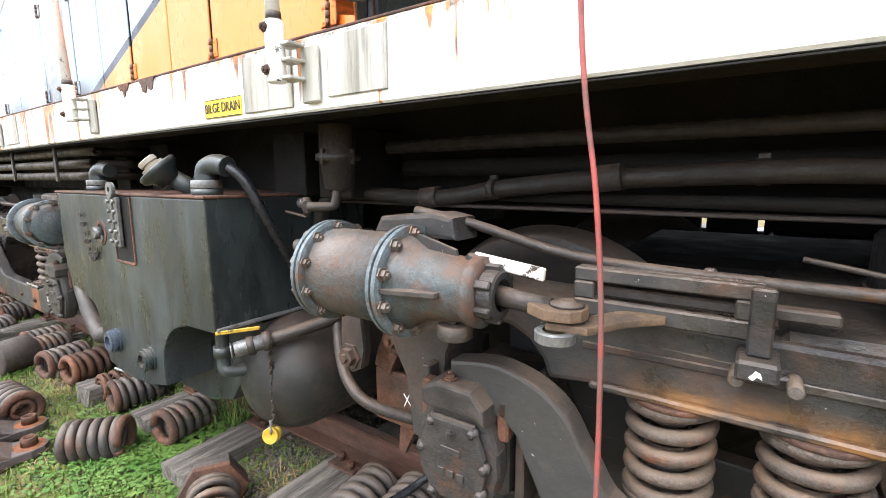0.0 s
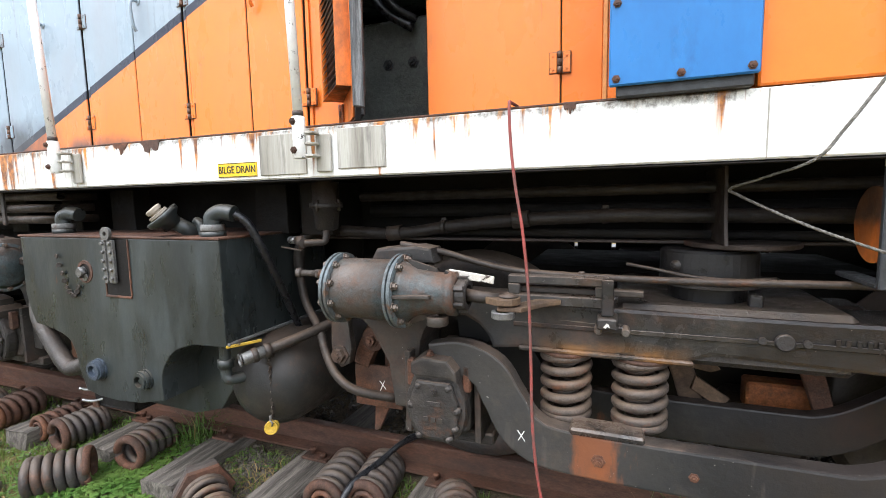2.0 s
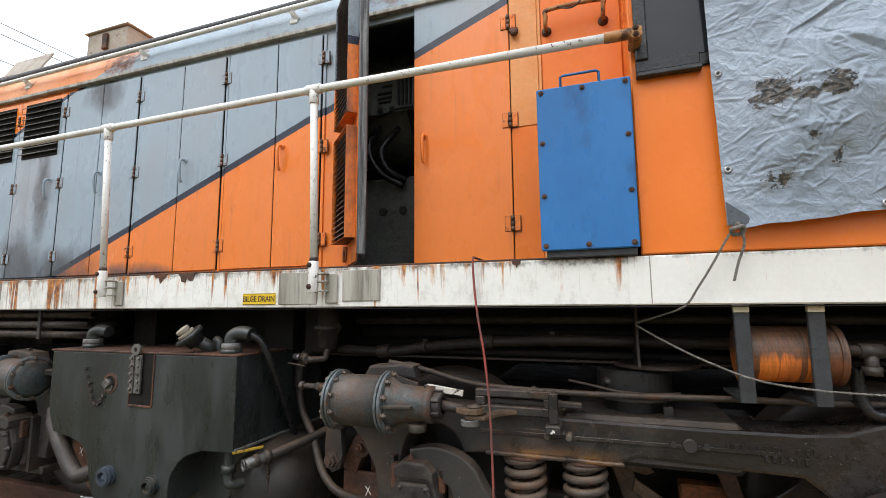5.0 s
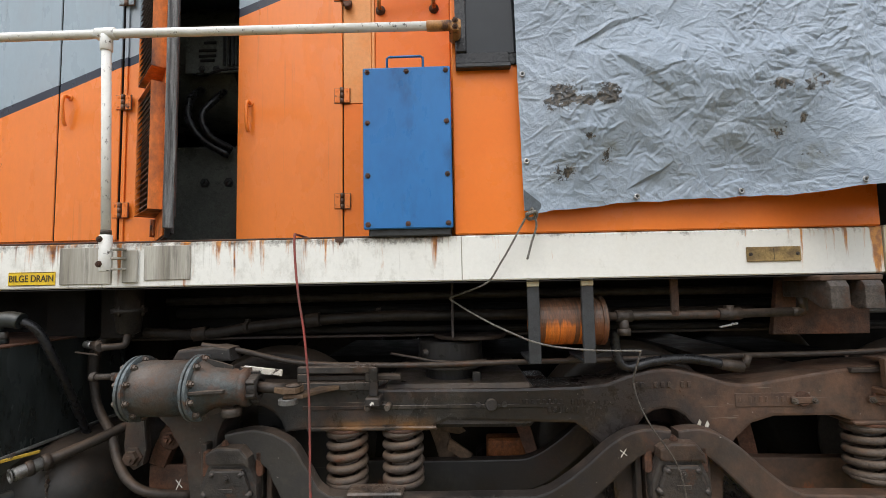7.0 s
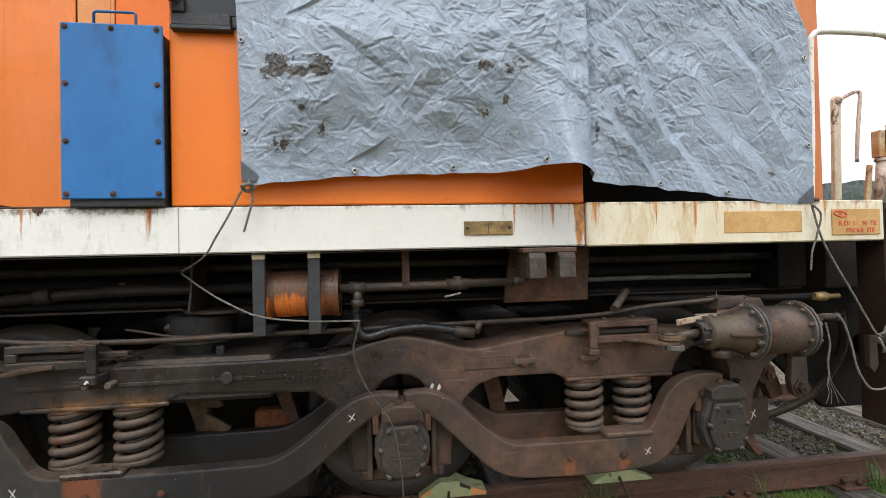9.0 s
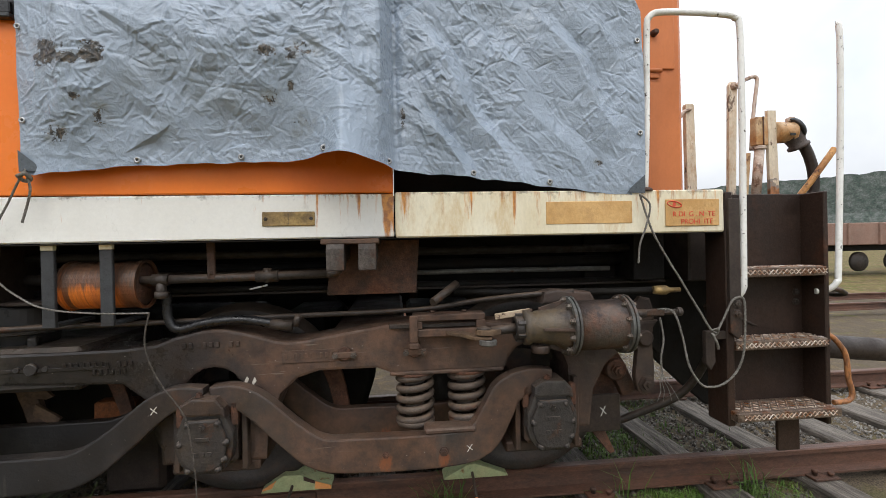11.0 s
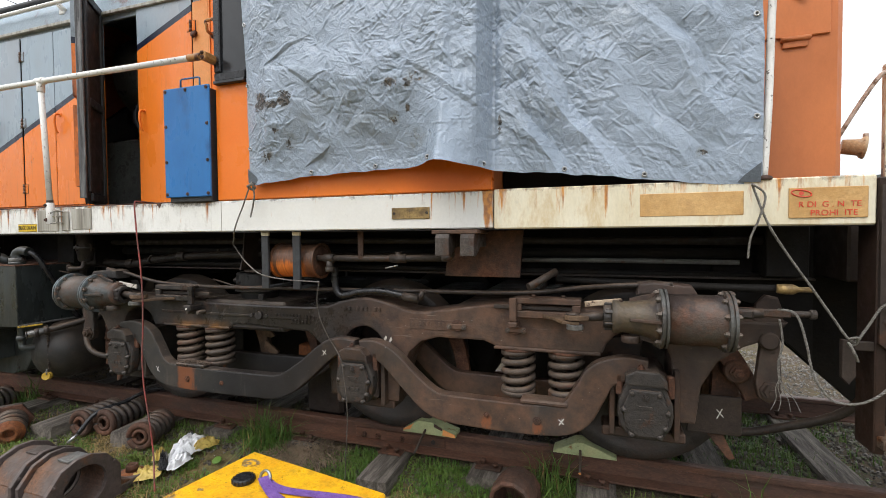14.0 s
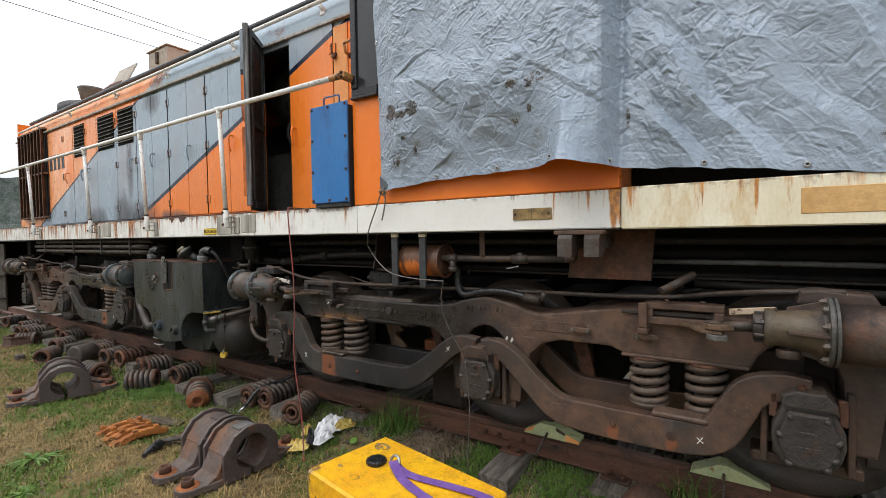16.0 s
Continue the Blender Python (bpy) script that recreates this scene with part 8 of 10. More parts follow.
        if k > 150 and rng.uniform() > 0.1 + calm[j0, i0]:
            continue
        ia, ib, ja, jb = max(0, i0 - r), min(nx + 1, i0 + r), max(0, j0 - r), min(nz + 1, j0 + r)
        px, pz = gx[ja:jb, ia:ib] - cx, zz[ja:jb, ia:ib] - zz[j0, i0]
        s, d = px * math.cos(a) + pz * math.sin(a), -px * math.sin(a) + pz * math.cos(a)
        crease[ja:jb, ia:ib] += h * np.maximum(0, 1 - np.abs(d) / w) * np.maximum(0, 1 - (s / L) ** 2)
    # slack folds that fan out down and away from the cab corner
    fan = np.clip((gx - 0.97) / 0.12, 0, 1) * np.clip((2.55 - zz) / 0.25, 0, 1) * np.clip((2.0 - gx) / 0.2, 0, 1)
    along = gx * 0.83 + zz * 0.56 + 0.03 * np.sin(gx * 6 + zz * 3) + 0.02 * np.sin(zz * 13)
    saw = (along * 4.3 + 0.15) % 1.0
    crease += fan * 0.06 * np.where(saw < 0.68, saw / 0.68, (1 - saw) / 0.32) * (0.35 + 0.65 * np.sin(gx * 3.1 + zz * 2.0 + 0.4) ** 2)
    yy = np.interp(gx, out_x, out_y)
    rise = np.clip(gu / 0.27, 0, 1)
    yy = yy - 0.075 * rise * rise * (3 - 2 * rise) * np.clip((gx - x0) / 0.22, 0, 1) * np.clip((0.905 - gx) / 0.05, 0, 1)
    yy = yy + 0.035 * np.exp(-((gx - 0.905) / 0.03) ** 2)
    yy = yy - 0.02 * np.exp(-((gx - 0.70) / 0.03) ** 2)
    yy = yy - 0.23 * np.maximum(0, 1 - gu * 3.2) ** 1.5 * np.exp(-((gx - 0.73) / 0.14) ** 2)
    yy = yy - 0.012 * np.sin(gx * 3.1 + zz * 1.7) * np.sin(zz * 2.3)
    ease = np.minimum(1.0, 0.4 + 2.2 * np.minimum(np.minimum(gu + 0.1, (gx - x0) / 0.6 + 0.15), (x1 - gx) / 0.6 + 0.15))
    yy = yy - crease * ease
    yy = np.where(gx < 0.905, np.minimum(yy, -0.008), np.minimum(yy, 0.06))
    xx = gx - 0.06 * np.maximum(0, zz - 2.3) * np.where(gx > 1.2, gx - 1.2, 0) - 0.45 * np.maximum(0, zz - 2.52) * np.clip((gx - 1.3) / 0.75, 0, 1) - 0.03 * gu * np.maximum(0, 1 - (gx - x0) / 0.3)
    zz = zz + 0.002 * np.sin(gx * 23) + 0.0015 * np.sin(gx * 51 + 1)
    v, f = [(float(a), float(b), float(c)) for a, b, c in zip(xx.ravel(), yy.ravel(), zz.ravel())], []
    for j in range(nz):
        for i in range(nx):
            a = j * (nx + 1) + i
            f.append((a, a + 1, a + nx + 2, a + nx + 1))
    t = thing("tarpaulin", "crumpled grey tarpaulin tied over the cab side, with dirt smudges", "tarpaulin")
    part("sheet", S().add(v, f, False), M_TARP, t)

    def at(x, u):
        i, j = round((x - x0) / (x1 - x0) * nx), round(u * nz)
        return v[j * (nx + 1) + i]
    spots = [(x, 0.012) for x in (-0.145, 0.27, 0.63, 0.88, 1.26, 1.62)] + [(x0 + 0.02, 0.13), (x0 + 0.02, 0.36), (x0 + 0.02, 0.58), (x1 - 0.025, 0.17), (x1 - 0.025, 0.42)]
    for x, u in spots:
        p = Vector(at(x, u)) + Vector((0, -0.006, 0))
        g = part("grommet", S().lathe(p, (0, -1, 0), [(0, 0.013), (0.003, 0.013), (0.004, 0.009), (0.003, 0.0055), (0, 0.0055)], 14), M_CHROME, t, "metal eyelet")
        part("hole", S().lathe(p, (0, -1, 0), [(0, 0.0055), (0.0015, 0.0055)], 10), M_INK, g)
    for x, u in ((x0 + 0.035, 0.012), (x1 - 0.04, 0.012)):
        p = Vector(at(x, u))
        sx = 1 if x < 0 else -1
        part("corner_patch", S().prism([(p.x - sx * 0.035, p.z + 0.075), (p.x - sx * 0.032, p.z - 0.012), (p.x + sx * 0.055, p.z - 0.010), (p.x + sx * 0.03, p.z + 0.02)], p.y - 0.010, p.y - 0.006, 0), M_PATCH, t, "dark reinforced corner")


def rope(pts, r, parent, label="", m=None):
    """A laid rope: three thin strands twisted round a smooth path."""
    c = spline_3d(pts, 14)
    out, turn = [[], [], []], 0.0
    side = (c[1] - c[0]).orthogonal().normalized()
    for i, p in enumerate(c):
        d = (c[min(i + 1, len(c) - 1)] - c[max(i - 1, 0)]).normalized()
        side = (side - d * side.dot(d)).normalized()
        up = d.cross(side)
        if i:
            turn += (p - c[i - 1]).length / (r * 9.0) * 2 * math.pi
        for k in range(3):
            a = turn + k * 2.094
            out[k].append(p + (side * math.cos(a) + up * math.sin(a)) * r * 0.52)
    for pts2 in out:
        part("strand", S().tube(pts2, r * 0.56, 5, 1), m or M_ROPE, parent, label)


def ropes():
    t = thing("tie_rope", "grey rope tied from the tarpaulin corner, slack below the sill", "rope", "tarpaulin ropes")
    rope([(-0.575, -0.06, 1.775), (-0.61, -0.055, 1.72), (-0.66, -0.045, 1.63), (-0.715, -0.035, 1.54), (-0.765, -0.012, 1.468), (-0.86, 0.09, 1.425), (-0.925, 0.15, 1.398), (-0.90, 0.14, 1.375), (-0.80, 0.085, 1.315), (-0.69, 0.03, 1.26), (-0.55, -0.02, 1.207), (-0.37, -0.02, 1.18), (-0.14, -0.02, 1.172)], 0.0046, t)
    # The lower run takes a darker tone of the same rope.
    rope([(-0.138, -0.02, 1.176), (-0.16, -0.01, 1.10), (-0.17, 0.0, 1.04), (-0.15, 0.0, 0.95), (-0.10, 0.0, 0.85), (-0.02, -0.0, 0.73), (0.01, -0.01, 0.62), (0.03, -0.01, 0.41), (0.01, 0.0, 0.15), (0.0, 0.0, -0.05)], 0.0040, t, "darker lower run of rope", M_DARKROPE)
    rope([(-0.575, -0.065, 1.77), (-0.56, -0.06, 1.70), (-0.58, -0.05, 1.63), (-0.60, -0.05, 1.56)], 0.005, t)
    part("knot", S().tube([(-0.60, -0.07, 1.745), (-0.565, -0.075, 1.755), (-0.56, -0.055, 1.735), (-0.59, -0.05, 1.73), (-0.60, -0.07, 1.75)], 0.008, 6, 4), M_ROPE, t)
    t = thing("tie_rope", "grey rope looped down to the cab steps and brake cylinder", "rope", "tarpaulin ropes")
    rope([(2.04, -0.04, 1.655), (2.10, -0.03, 1.49), (2.17, -0.03, 1.36), (2.26, -0.03, 1.216), (2.33, -0.03, 1.10), (2.405, -0.03, 0.99), (2.45, -0.03, 1.045), (2.50, -0.035, 1.14), (2.545, -0.045, 1.15), (2.555, -0.045, 1.08), (2.55, -0.04, 0.90), (2.52, -0.03, 0.80), (2.45, -0.03, 0.742), (2.38, -0.03, 0.73), (2.33, -0.03, 0.75), (2.275, -0.03, 0.84), (2.25, -0.02, 0.98), (2.22, 0.0, 1.09), (2.17, 0.05, 1.10)], 0.0055, t)
    rope([(2.04, -0.045, 1.65), (2.09, -0.04, 1.60), (2.07, -0.035, 1.50), (2.04, -0.035, 1.42), (2.03, -0.035, 1.33)], 0.0048, t)
    rope([(2.17, 0.03, 1.06), (2.18, 0.02, 0.96), (2.165, 0.02, 0.87), (2.17, 0.02, 0.80)], 0.005, t, "frayed rope end")
    part("knot", S().tube([(2.39, -0.035, 1.0), (2.415, -0.045, 1.01), (2.42, -0.03, 0.985), (2.40, -0.02, 0.97), (2.39, -0.04, 0.985), (2.41, -0.045, 0.94), (2.425, -0.03, 0.91)], 0.006, 6, 4), M_ROPE, t)
    for a, b in ((0.0, 0.0), (0.03, 0.01), (-0.02, -0.005), (0.055, 0.02)):
        part("frayed_wire", S().tube([(2.17, 0.02, 0.80), (2.165 + a * 0.4, 0.02, 0.76), (2.175 + a, 0.015 + b, 0.71), (2.165 + a * 1.5, 0.01, 0.66)], 0.0018, 5, 3), M_ROPE, t)


water_tank()
air_reservoir()
orange_reservoir()
piping()
red_hose()
tarpaulin()
ropes()


# ---- loco end ----
def end_platform():
    part("end_beam", S().box(2.55, 3.35, 0.36, 2 * MID - 0.36, 1.2, SILL1 - 0.006, 0.01), M_BROWN, loco, "dark end platform")
    t = thing("jumper_stand", "cream peeling stand with jumper cable socket", "stand")
    part("post", S().prism([(3.165, SILL1), (3.225, SILL1), (3.21, 2.21), (3.155, 2.21)], 0.48, 0.505, 0.003), M_PEEL, t, "peeling cream flat post")
    p = part("post", S().prism([(3.235, SILL1 - 0.02), (3.29, SILL1 - 0.02), (3.315, 2.52), (3.30, 2.545), (3.27, 2.545), (3.255, 2.52)], 0.92, 0.95, 0.004), M_PEEL, t, "peeling cream post with a pivot")
    part("pivot", S().lathe((3.29, 0.92, 2.51), (0, -1, 0), [(0, 0.028), (0.008, 0.028), (0.009, 0.016), (0.02, 0.015)], 16), M_RAILWORN, p, "worn pivot pin")
    part("hook", S().tube([(3.29, 0.905, 2.51), (3.33, 0.90, 2.535), (3.41, 0.895, 2.57), (3.435, 0.895, 2.565), (3.44, 0.89, 2.535), (3.41, 0.88, 2.38), (3.38, 0.87, 2.2), (3.37, 0.87, 2.05)], 0.0125, 8, 4), M_RAILWORN, t, "worn pinkish-white hooked rod")
    part("bracket", S().box(3.075, 3.154, 0.475, 0.53, 2.00, 2.17, 0.005), M_SOCKET, t, "golden-brown clamp bracket")
    part("bracket_rib", S().box(3.115, 3.122, 0.468, 0.4745, 2.00, 2.17, 0.001), M_RUST, t)
    part("pipe", S().cyl((3.09, 0.51, SILL1), (3.115, 0.5, 1.985), 0.027, n=14).lathe((3.115, 0.5, 1.975), (0, 0, 1), [(0, 0.032), (0.004, 0.037), (0.018, 0.037), (0.022, 0.032)], 16, False), M_RAILWORN, t, "stained white pipe")
    part("inner_post", S().prism([(3.01, SILL1), (3.05, SILL1), (3.075, 1.96), (3.05, 1.96)], 0.52, 0.54, 0.003), M_SOCKET, t)
    k = part("socket", S().lathe((3.215, 0.5, 2.08), (1, -0.1, -0.03), [(0, 0.045), (0.005, 0.062), (0.02, 0.065), (0.085, 0.060), (0.09, 0.068), (0.105, 0.068), (0.112, 0.045)], 22), M_SOCKET, t, "golden-brown rusty socket")
    part("slot", S().box(3.25, 3.285, 0.42, 0.428, 2.045, 2.06, 0.002), M_INK, k)
    part("lid", S().lathe((3.328, 0.485, 2.095), (0.85, -0.1, 0.5), [(0, 0.07), (0.012, 0.074), (0.022, 0.068), (0.034, 0.045), (0.038, 0.0)], 22), M_STRAP, k, "dark hinged lid")
    part("lid_hinge", S().box(3.285, 3.315, 0.47, 0.50, 2.14, 2.165, 0.004).box(3.30, 3.335, 0.475, 0.495, 2.158, 2.172, 0.003), M_RAILWORN, k)
    part("elbow", S().lathe((3.315, 0.485, 2.075), (0.55, 0, -1), [(-0.02, 0.052), (0.04, 0.055), (0.08, 0.046), (0.085, 0.06), (0.10, 0.06), (0.105, 0.04)], 18), M_DRUM, k, "grey-brown cable elbow")
    part("cable", S().tube([(3.375, 0.48, 2.02), (3.42, 0.48, 1.94), (3.45, 0.48, 1.83), (3.445, 0.48, 1.70), (3.40, 0.5, 1.5)], 0.03, 12, 5), M_BROWN, t, "thick brown jumper cable")
    part("stay", S().tube([(3.22, 0.42, 1.60), (3.33, 0.38, 1.76), (3.45, 0.34, 1.95)], 0.018, 8, 2), M_STAY, t, "rusty orange stay")
    part("clamp", S().box(3.05, 3.13, 0.3, 0.36, 1.53, 1.66, 0.006), M_RUST, t)
    t = thing("brake_wheel_post", "cream post with a bent rod on the end platform", "post")
    part("post", S().prism([(2.985, SILL1 - 0.02), (3.06, SILL1 - 0.02), (3.045, 2.40), (3.035, 2.41), (2.985, 2.41), (2.98, 2.40)], 1.0, 1.04, 0.004), M_PEEL, t)
    part("rod", S().tube([(3.01, 0.99, 2.365), (2.97, 0.99, 2.355), (2.93, 0.99, 2.31), (2.85, 1.0, 2.17), (2.76, 1.0, 2.0)], 0.012, 8, 4), M_RAILWORN, t, "worn brown and white rod")
    t = thing("marker_lamp", "small golden-brown rusty lamp housing on the nose", "lamp")
    h = part("housing", S().lathe((2.775, 1.0, 1.945), (1, -0.25, -0.16), [(0, 0.042), (0.08, 0.048), (0.09, 0.06), (0.105, 0.066), (0.11, 0.062), (0.08, 0.04)], 20), M_SOCKET, t)
    part("hinge", S().box(2.865, 2.89, 0.955, 0.975, 1.985, 2.01, 0.004), M_RAILWORN, h)
    t = thing("coupler", "grimy cast coupler and draft gear at the loco end", "coupler")
    part("shank", S().box(3.3, 3.75, MID - 0.1, MID + 0.1, 0.82, 1.0, 0.02), M_BROWN, t)
    part("head", S().prism([(3.7, 0.72), (4.05, 0.72), (4.1, 0.8), (4.1, 1.05), (4.0, 1.1), (3.7, 1.1)], MID - 0.2, MID + 0.2, 0.03), M_BROWN, t)
    part("pocket", S().box(3.05, 3.32, MID - 0.35, MID + 0.35, 0.7, 1.2, 0.02), M_BROWN, t)
    part("uncoupling_rod", S().tube([(3.04, 0.1, 1.14), (3.2, 0.12, 1.16), (3.3, 0.2, 1.12), (3.4, 0.9, 1.1), (3.7, 1.3, 1.1)], 0.014, 8, 3), M_PIPE, t)
    part("bracket", S().prism([(3.08, 1.12), (3.3, 1.14), (3.3, 1.02), (3.22, 0.98), (3.2, 0.84), (3.08, 0.84)], 0.35, 0.39, 0.006).bolts([(3.2, 0.35, 1.06)], (0, -1, 0), 0.025, 0.02), M_BROWN, t)
    part("lower_pipe", S().tube([(3.05, 0.6, 0.80), (3.6, 0.6, 0.74), (4.2, 0.62, 0.68)], 0.075, 14, 2), M_BROWN, t)
    t = thing("sand_pipe", "bent white and rusty pipe end below the steps", "pipe")
    part("pipe", S().tube([(3.06, 0.05, 0.95), (3.10, 0.03, 0.92), (3.15, 0.02, 0.84), (3.165, 0.02, 0.72), (3.185, 0.02, 0.64), (3.16, 0.02, 0.605), (3.08, 0.02, 0.60)], 0.013, 10, 5), M_PEEL, t)
    part("cock", S().box(3.045, 3.085, 0.03, 0.07, 0.90, 0.98, 0.006), M_RUSTY2, t, "rusty orange cock")
    t = thing("sanding_hose", "dusty brown hose hanging behind the last wheel", "hose")
    part("hose", S().tube([(2.72, 0.45, 1.05), (2.78, 0.5, 0.8), (2.66, 0.6, 0.5), (2.4, 0.7, 0.34), (2.2, 0.72, 0.28), (2.05, 0.72, 0.3)], 0.024, 12, 5), M_PIPE, t)
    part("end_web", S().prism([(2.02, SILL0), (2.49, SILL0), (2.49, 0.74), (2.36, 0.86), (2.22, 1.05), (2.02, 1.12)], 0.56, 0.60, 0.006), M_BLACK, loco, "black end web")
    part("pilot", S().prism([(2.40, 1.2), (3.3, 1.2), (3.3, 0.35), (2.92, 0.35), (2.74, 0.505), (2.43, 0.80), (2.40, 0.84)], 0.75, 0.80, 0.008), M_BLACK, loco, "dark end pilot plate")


end_platform()


# ---- track details ----
def sleepers():
    random.seed(21)
    for k in range(-24, 18):
        x = 0.02 + 0.70 * k + random.uniform(-0.05, 0.05)
        a, w = random.uniform(-0.03, 0.03), random.uniform(0.105, 0.125)
        y0 = 0.12 + random.uniform(-0.08, 0.08)
        if -0.85 < x < -0.5 or -1.55 < x < -1.2:
            y0 = 0.45
        if 0.6 < x < 1.0:
            y0 = 0.40
        s, nx = S(), 3
        rows = 14
        verts, faces = [], []
        for i in range(rows + 1):
            y = y0 + (2.66 - y0) * i / rows
            ring = []
            for dx, z in ((-1, -0.2), (-1, -0.09), (-0.93, -0.071), (-0.35, -0.068), (0.35, -0.068), (0.93, -0.071), (1, -0.09), (1, -0.2)):
                n = noise.noise((x * 3 + dx * 4, y * 3, z * 9))
                ring.append((x + a * (y - 1.4) + dx * w * (1 + 0.06 * n) + (0.01 * n if i == 0 else 0), y + (0.02 * n if i == 0 else 0), z + 0.008 * n - (0.004 if i == 0 else 0)))
            verts += ring
        m = 8
        faces = [(i * m + j, i * m + (j + 1) % m, (i + 1) * m + (j + 1) % m, (i + 1) * m + j) for i in range(rows) for j in range(m)]
        faces += [tuple(range(m)), tuple(range(rows * m, rows * m + m))]
        t = single("sleeper", S().add(verts, faces), M_WOOD, "weathered grey timber sleeper, split and worn", "sleeper", "sleepers of the track", "structure")
        for y in (0.635, 2.145):
            p = part("tie_plate", S().box(x - 0.085, x + 0.085, y - 0.15, y + 0.15, -0.0665, -0.052, 0.003), M_RUST, t, "rusty tie plate")
            part("spike", S().lathe((x - 0.04, y - 0.095, -0.053), (0, 0, 1), [(0, 0.013), (0.02, 0.013), (0.022, 0.02), (0.034, 0.018), (0.038, 0.01)], 10), M_RUST, p)
            part("spike", S().lathe((x + 0.045, y - 0.12, -0.053), (0, 0, 1), [(0, 0.013), (0.012, 0.013), (0.014, 0.02), (0.026, 0.018), (0.03, 0.01)], 10), M_RUST, p)


sleepers()
part("gear_case", S().box(-0.80, -0.47, 0.76, 0.92, 0.03, 0.50, 0.03), M_BROWN, loco, "rusty gear case behind the wheels")
joint = thing("fish_plate", "rusty fish plate bolted across the rail joint", "fish plate")
part("plate", S().box(-0.27, 0.42, 0.612, 0.626, RAIL - 0.115, RAIL - 0.045, 0.006), M_RAIL, joint)
for x in (-0.20, -0.09, 0.10):
    part("bolt", S().bolts([(x, 0.612, RAIL - 0.09)], (0, -1, 0), 0.016, 0.02), M_RUST, joint)
part("bolt_hole", S().cyl((0.335, 0.611, RAIL - 0.08), (0.335, 0.6125, RAIL - 0.08), 0.016, n=14), M_INK, joint, "empty bolt hole")


def wheel_chock(x, broken):
    t = thing("wheel_chock", "pale green painted wooden wheel chock on the rail", "chock", "wheel chocks")
    z = RAIL + 0.001
    if broken:
        pts = [(x - 0.19, z), (x + 0.19, z), (x + 0.19, z + 0.022), (x + 0.10, z + 0.05), (x + 0.028, z + 0.088), (x - 0.07, z + 0.09), (x - 0.10, z + 0.072), (x - 0.185, z + 0.018)]
    else:
        pts = [(x - 0.185, z), (x + 0.19, z), (x + 0.185, z + 0.012), (x + 0.08, z + 0.055), (x - 0.005, z + 0.082), (x - 0.05, z + 0.078), (x - 0.18, z + 0.012)]
    part("block", S().prism(pts, 0.545, 0.665, 0.005), M_CHOCK, t)
    if broken:
        part("face", S().prism([(x + 0.10, z + 0.008), (x + 0.19, z + 0.002), (x + 0.1915, z + 0.021), (x + 0.105, z + 0.049)], 0.5425, 0.5465, 0.001), M_TAN, t, "bare splintered wood")
        part("face", S().prism([(x + 0.04, z + 0.058), (x + 0.10, z + 0.036), (x + 0.102, z + 0.052), (x + 0.04, z + 0.081)], 0.543, 0.5465, 0.001), M_RUST, t, "dark torn wood")
        part("face", S().prism([(x - 0.18, z + 0.012), (x - 0.13, z + 0.026), (x - 0.12, z + 0.045), (x - 0.105, z + 0.068), (x - 0.184, z + 0.02)], 0.543, 0.5465, 0.001), M_TAN, t, "bare splintered wood")
    d = -0.035 if broken else 0.002
    part("handle", S().cyl((x - 0.02, 0.555, z + 0.036), (x - 0.02 + d, 0.42, z - (0.08 if broken else 0.045)), 0.008, n=10), M_PIPE, t, "short round handle")
    if not broken:
        part("handle_end", S().cyl((x - 0.018, 0.42, z - 0.045), (x - 0.018, 0.417, z - 0.047), 0.0085, n=10), M_TAN, t)


wheel_chock(0.325, True)
wheel_chock(1.335, False)


# ---- loose parts on the ground ----
def loose_spring(p0, p1, R=0.086, r=0.0235, turns=6.6, z=None, tilt=0.0, rusty=0, inner=True):
    """A spring lying from p0 to p1."""
    (xa, ya), (xb, yb) = p0, p1
    base = (gz(xa, ya) + gz(xb, yb)) / 2 + R + r - 0.012 if z is None else z
    t = thing("coil_spring", "rusty dark coil spring lying on the grass", "spring", "loose springs")
    d = Vector((xb - xa, yb - ya, tilt))
    n = part("outer_coil", S().coil((xa, ya, base), d, R, r, turns, d.length, 9, 22), M_LOOSE if not rusty else M_RUST, t)
    q, turn = d.normalized().to_track_quat("Z", "Y").to_matrix(), []
    for i in range(22):
        a = 2 * math.pi * i / 22
        turn.append(Vector((xa, ya, base)) + q @ Vector((R * math.cos(a), R * math.sin(a), r)))
    part("end_turn", S().tube(turn, r * 1.03, 9, 1), M_RUST if not rusty else M_ENDTURN, t, "rusty end turn")
    if inner:
        part("inner_coil", S().coil((xa, ya, base), d, R * 0.55, r * 0.62, turns * 1.3, d.length * 0.97, 7, 16), M_RUST, t)
    return t


loose_spring((-4.03, 0.075), (-4.24, -0.15), turns=6.8, R=0.09, inner=False)
loose_spring((-3.92, 0.185), (-3.96, 0.48), turns=6.4, inner=False)
loose_spring((-4.56, 0.175), (-4.54, 0.46), turns=6.6, inner=False)
loose_spring((-4.82, 0.21), (-4.82, 0.47), R=0.072, r=0.017, turns=6.0, rusty=1)
loose_spring((-5.26, 0.16), (-5.31, 0.48), turns=6.5, R=0.088, rusty=1, inner=False)
loose_spring((-4.86, -0.165), (-5.2, -0.19), turns=6.0, R=0.09)
loose_spring((-2.56, 0.19), (-2.60, 0.53), turns=6.5)
loose_spring((-2.36, 0.24), (-2.40, 0.57), turns=6.5)
loose_spring((-1.86, 0.16), (-1.97, 0.46), turns=6.5, R=0.085)
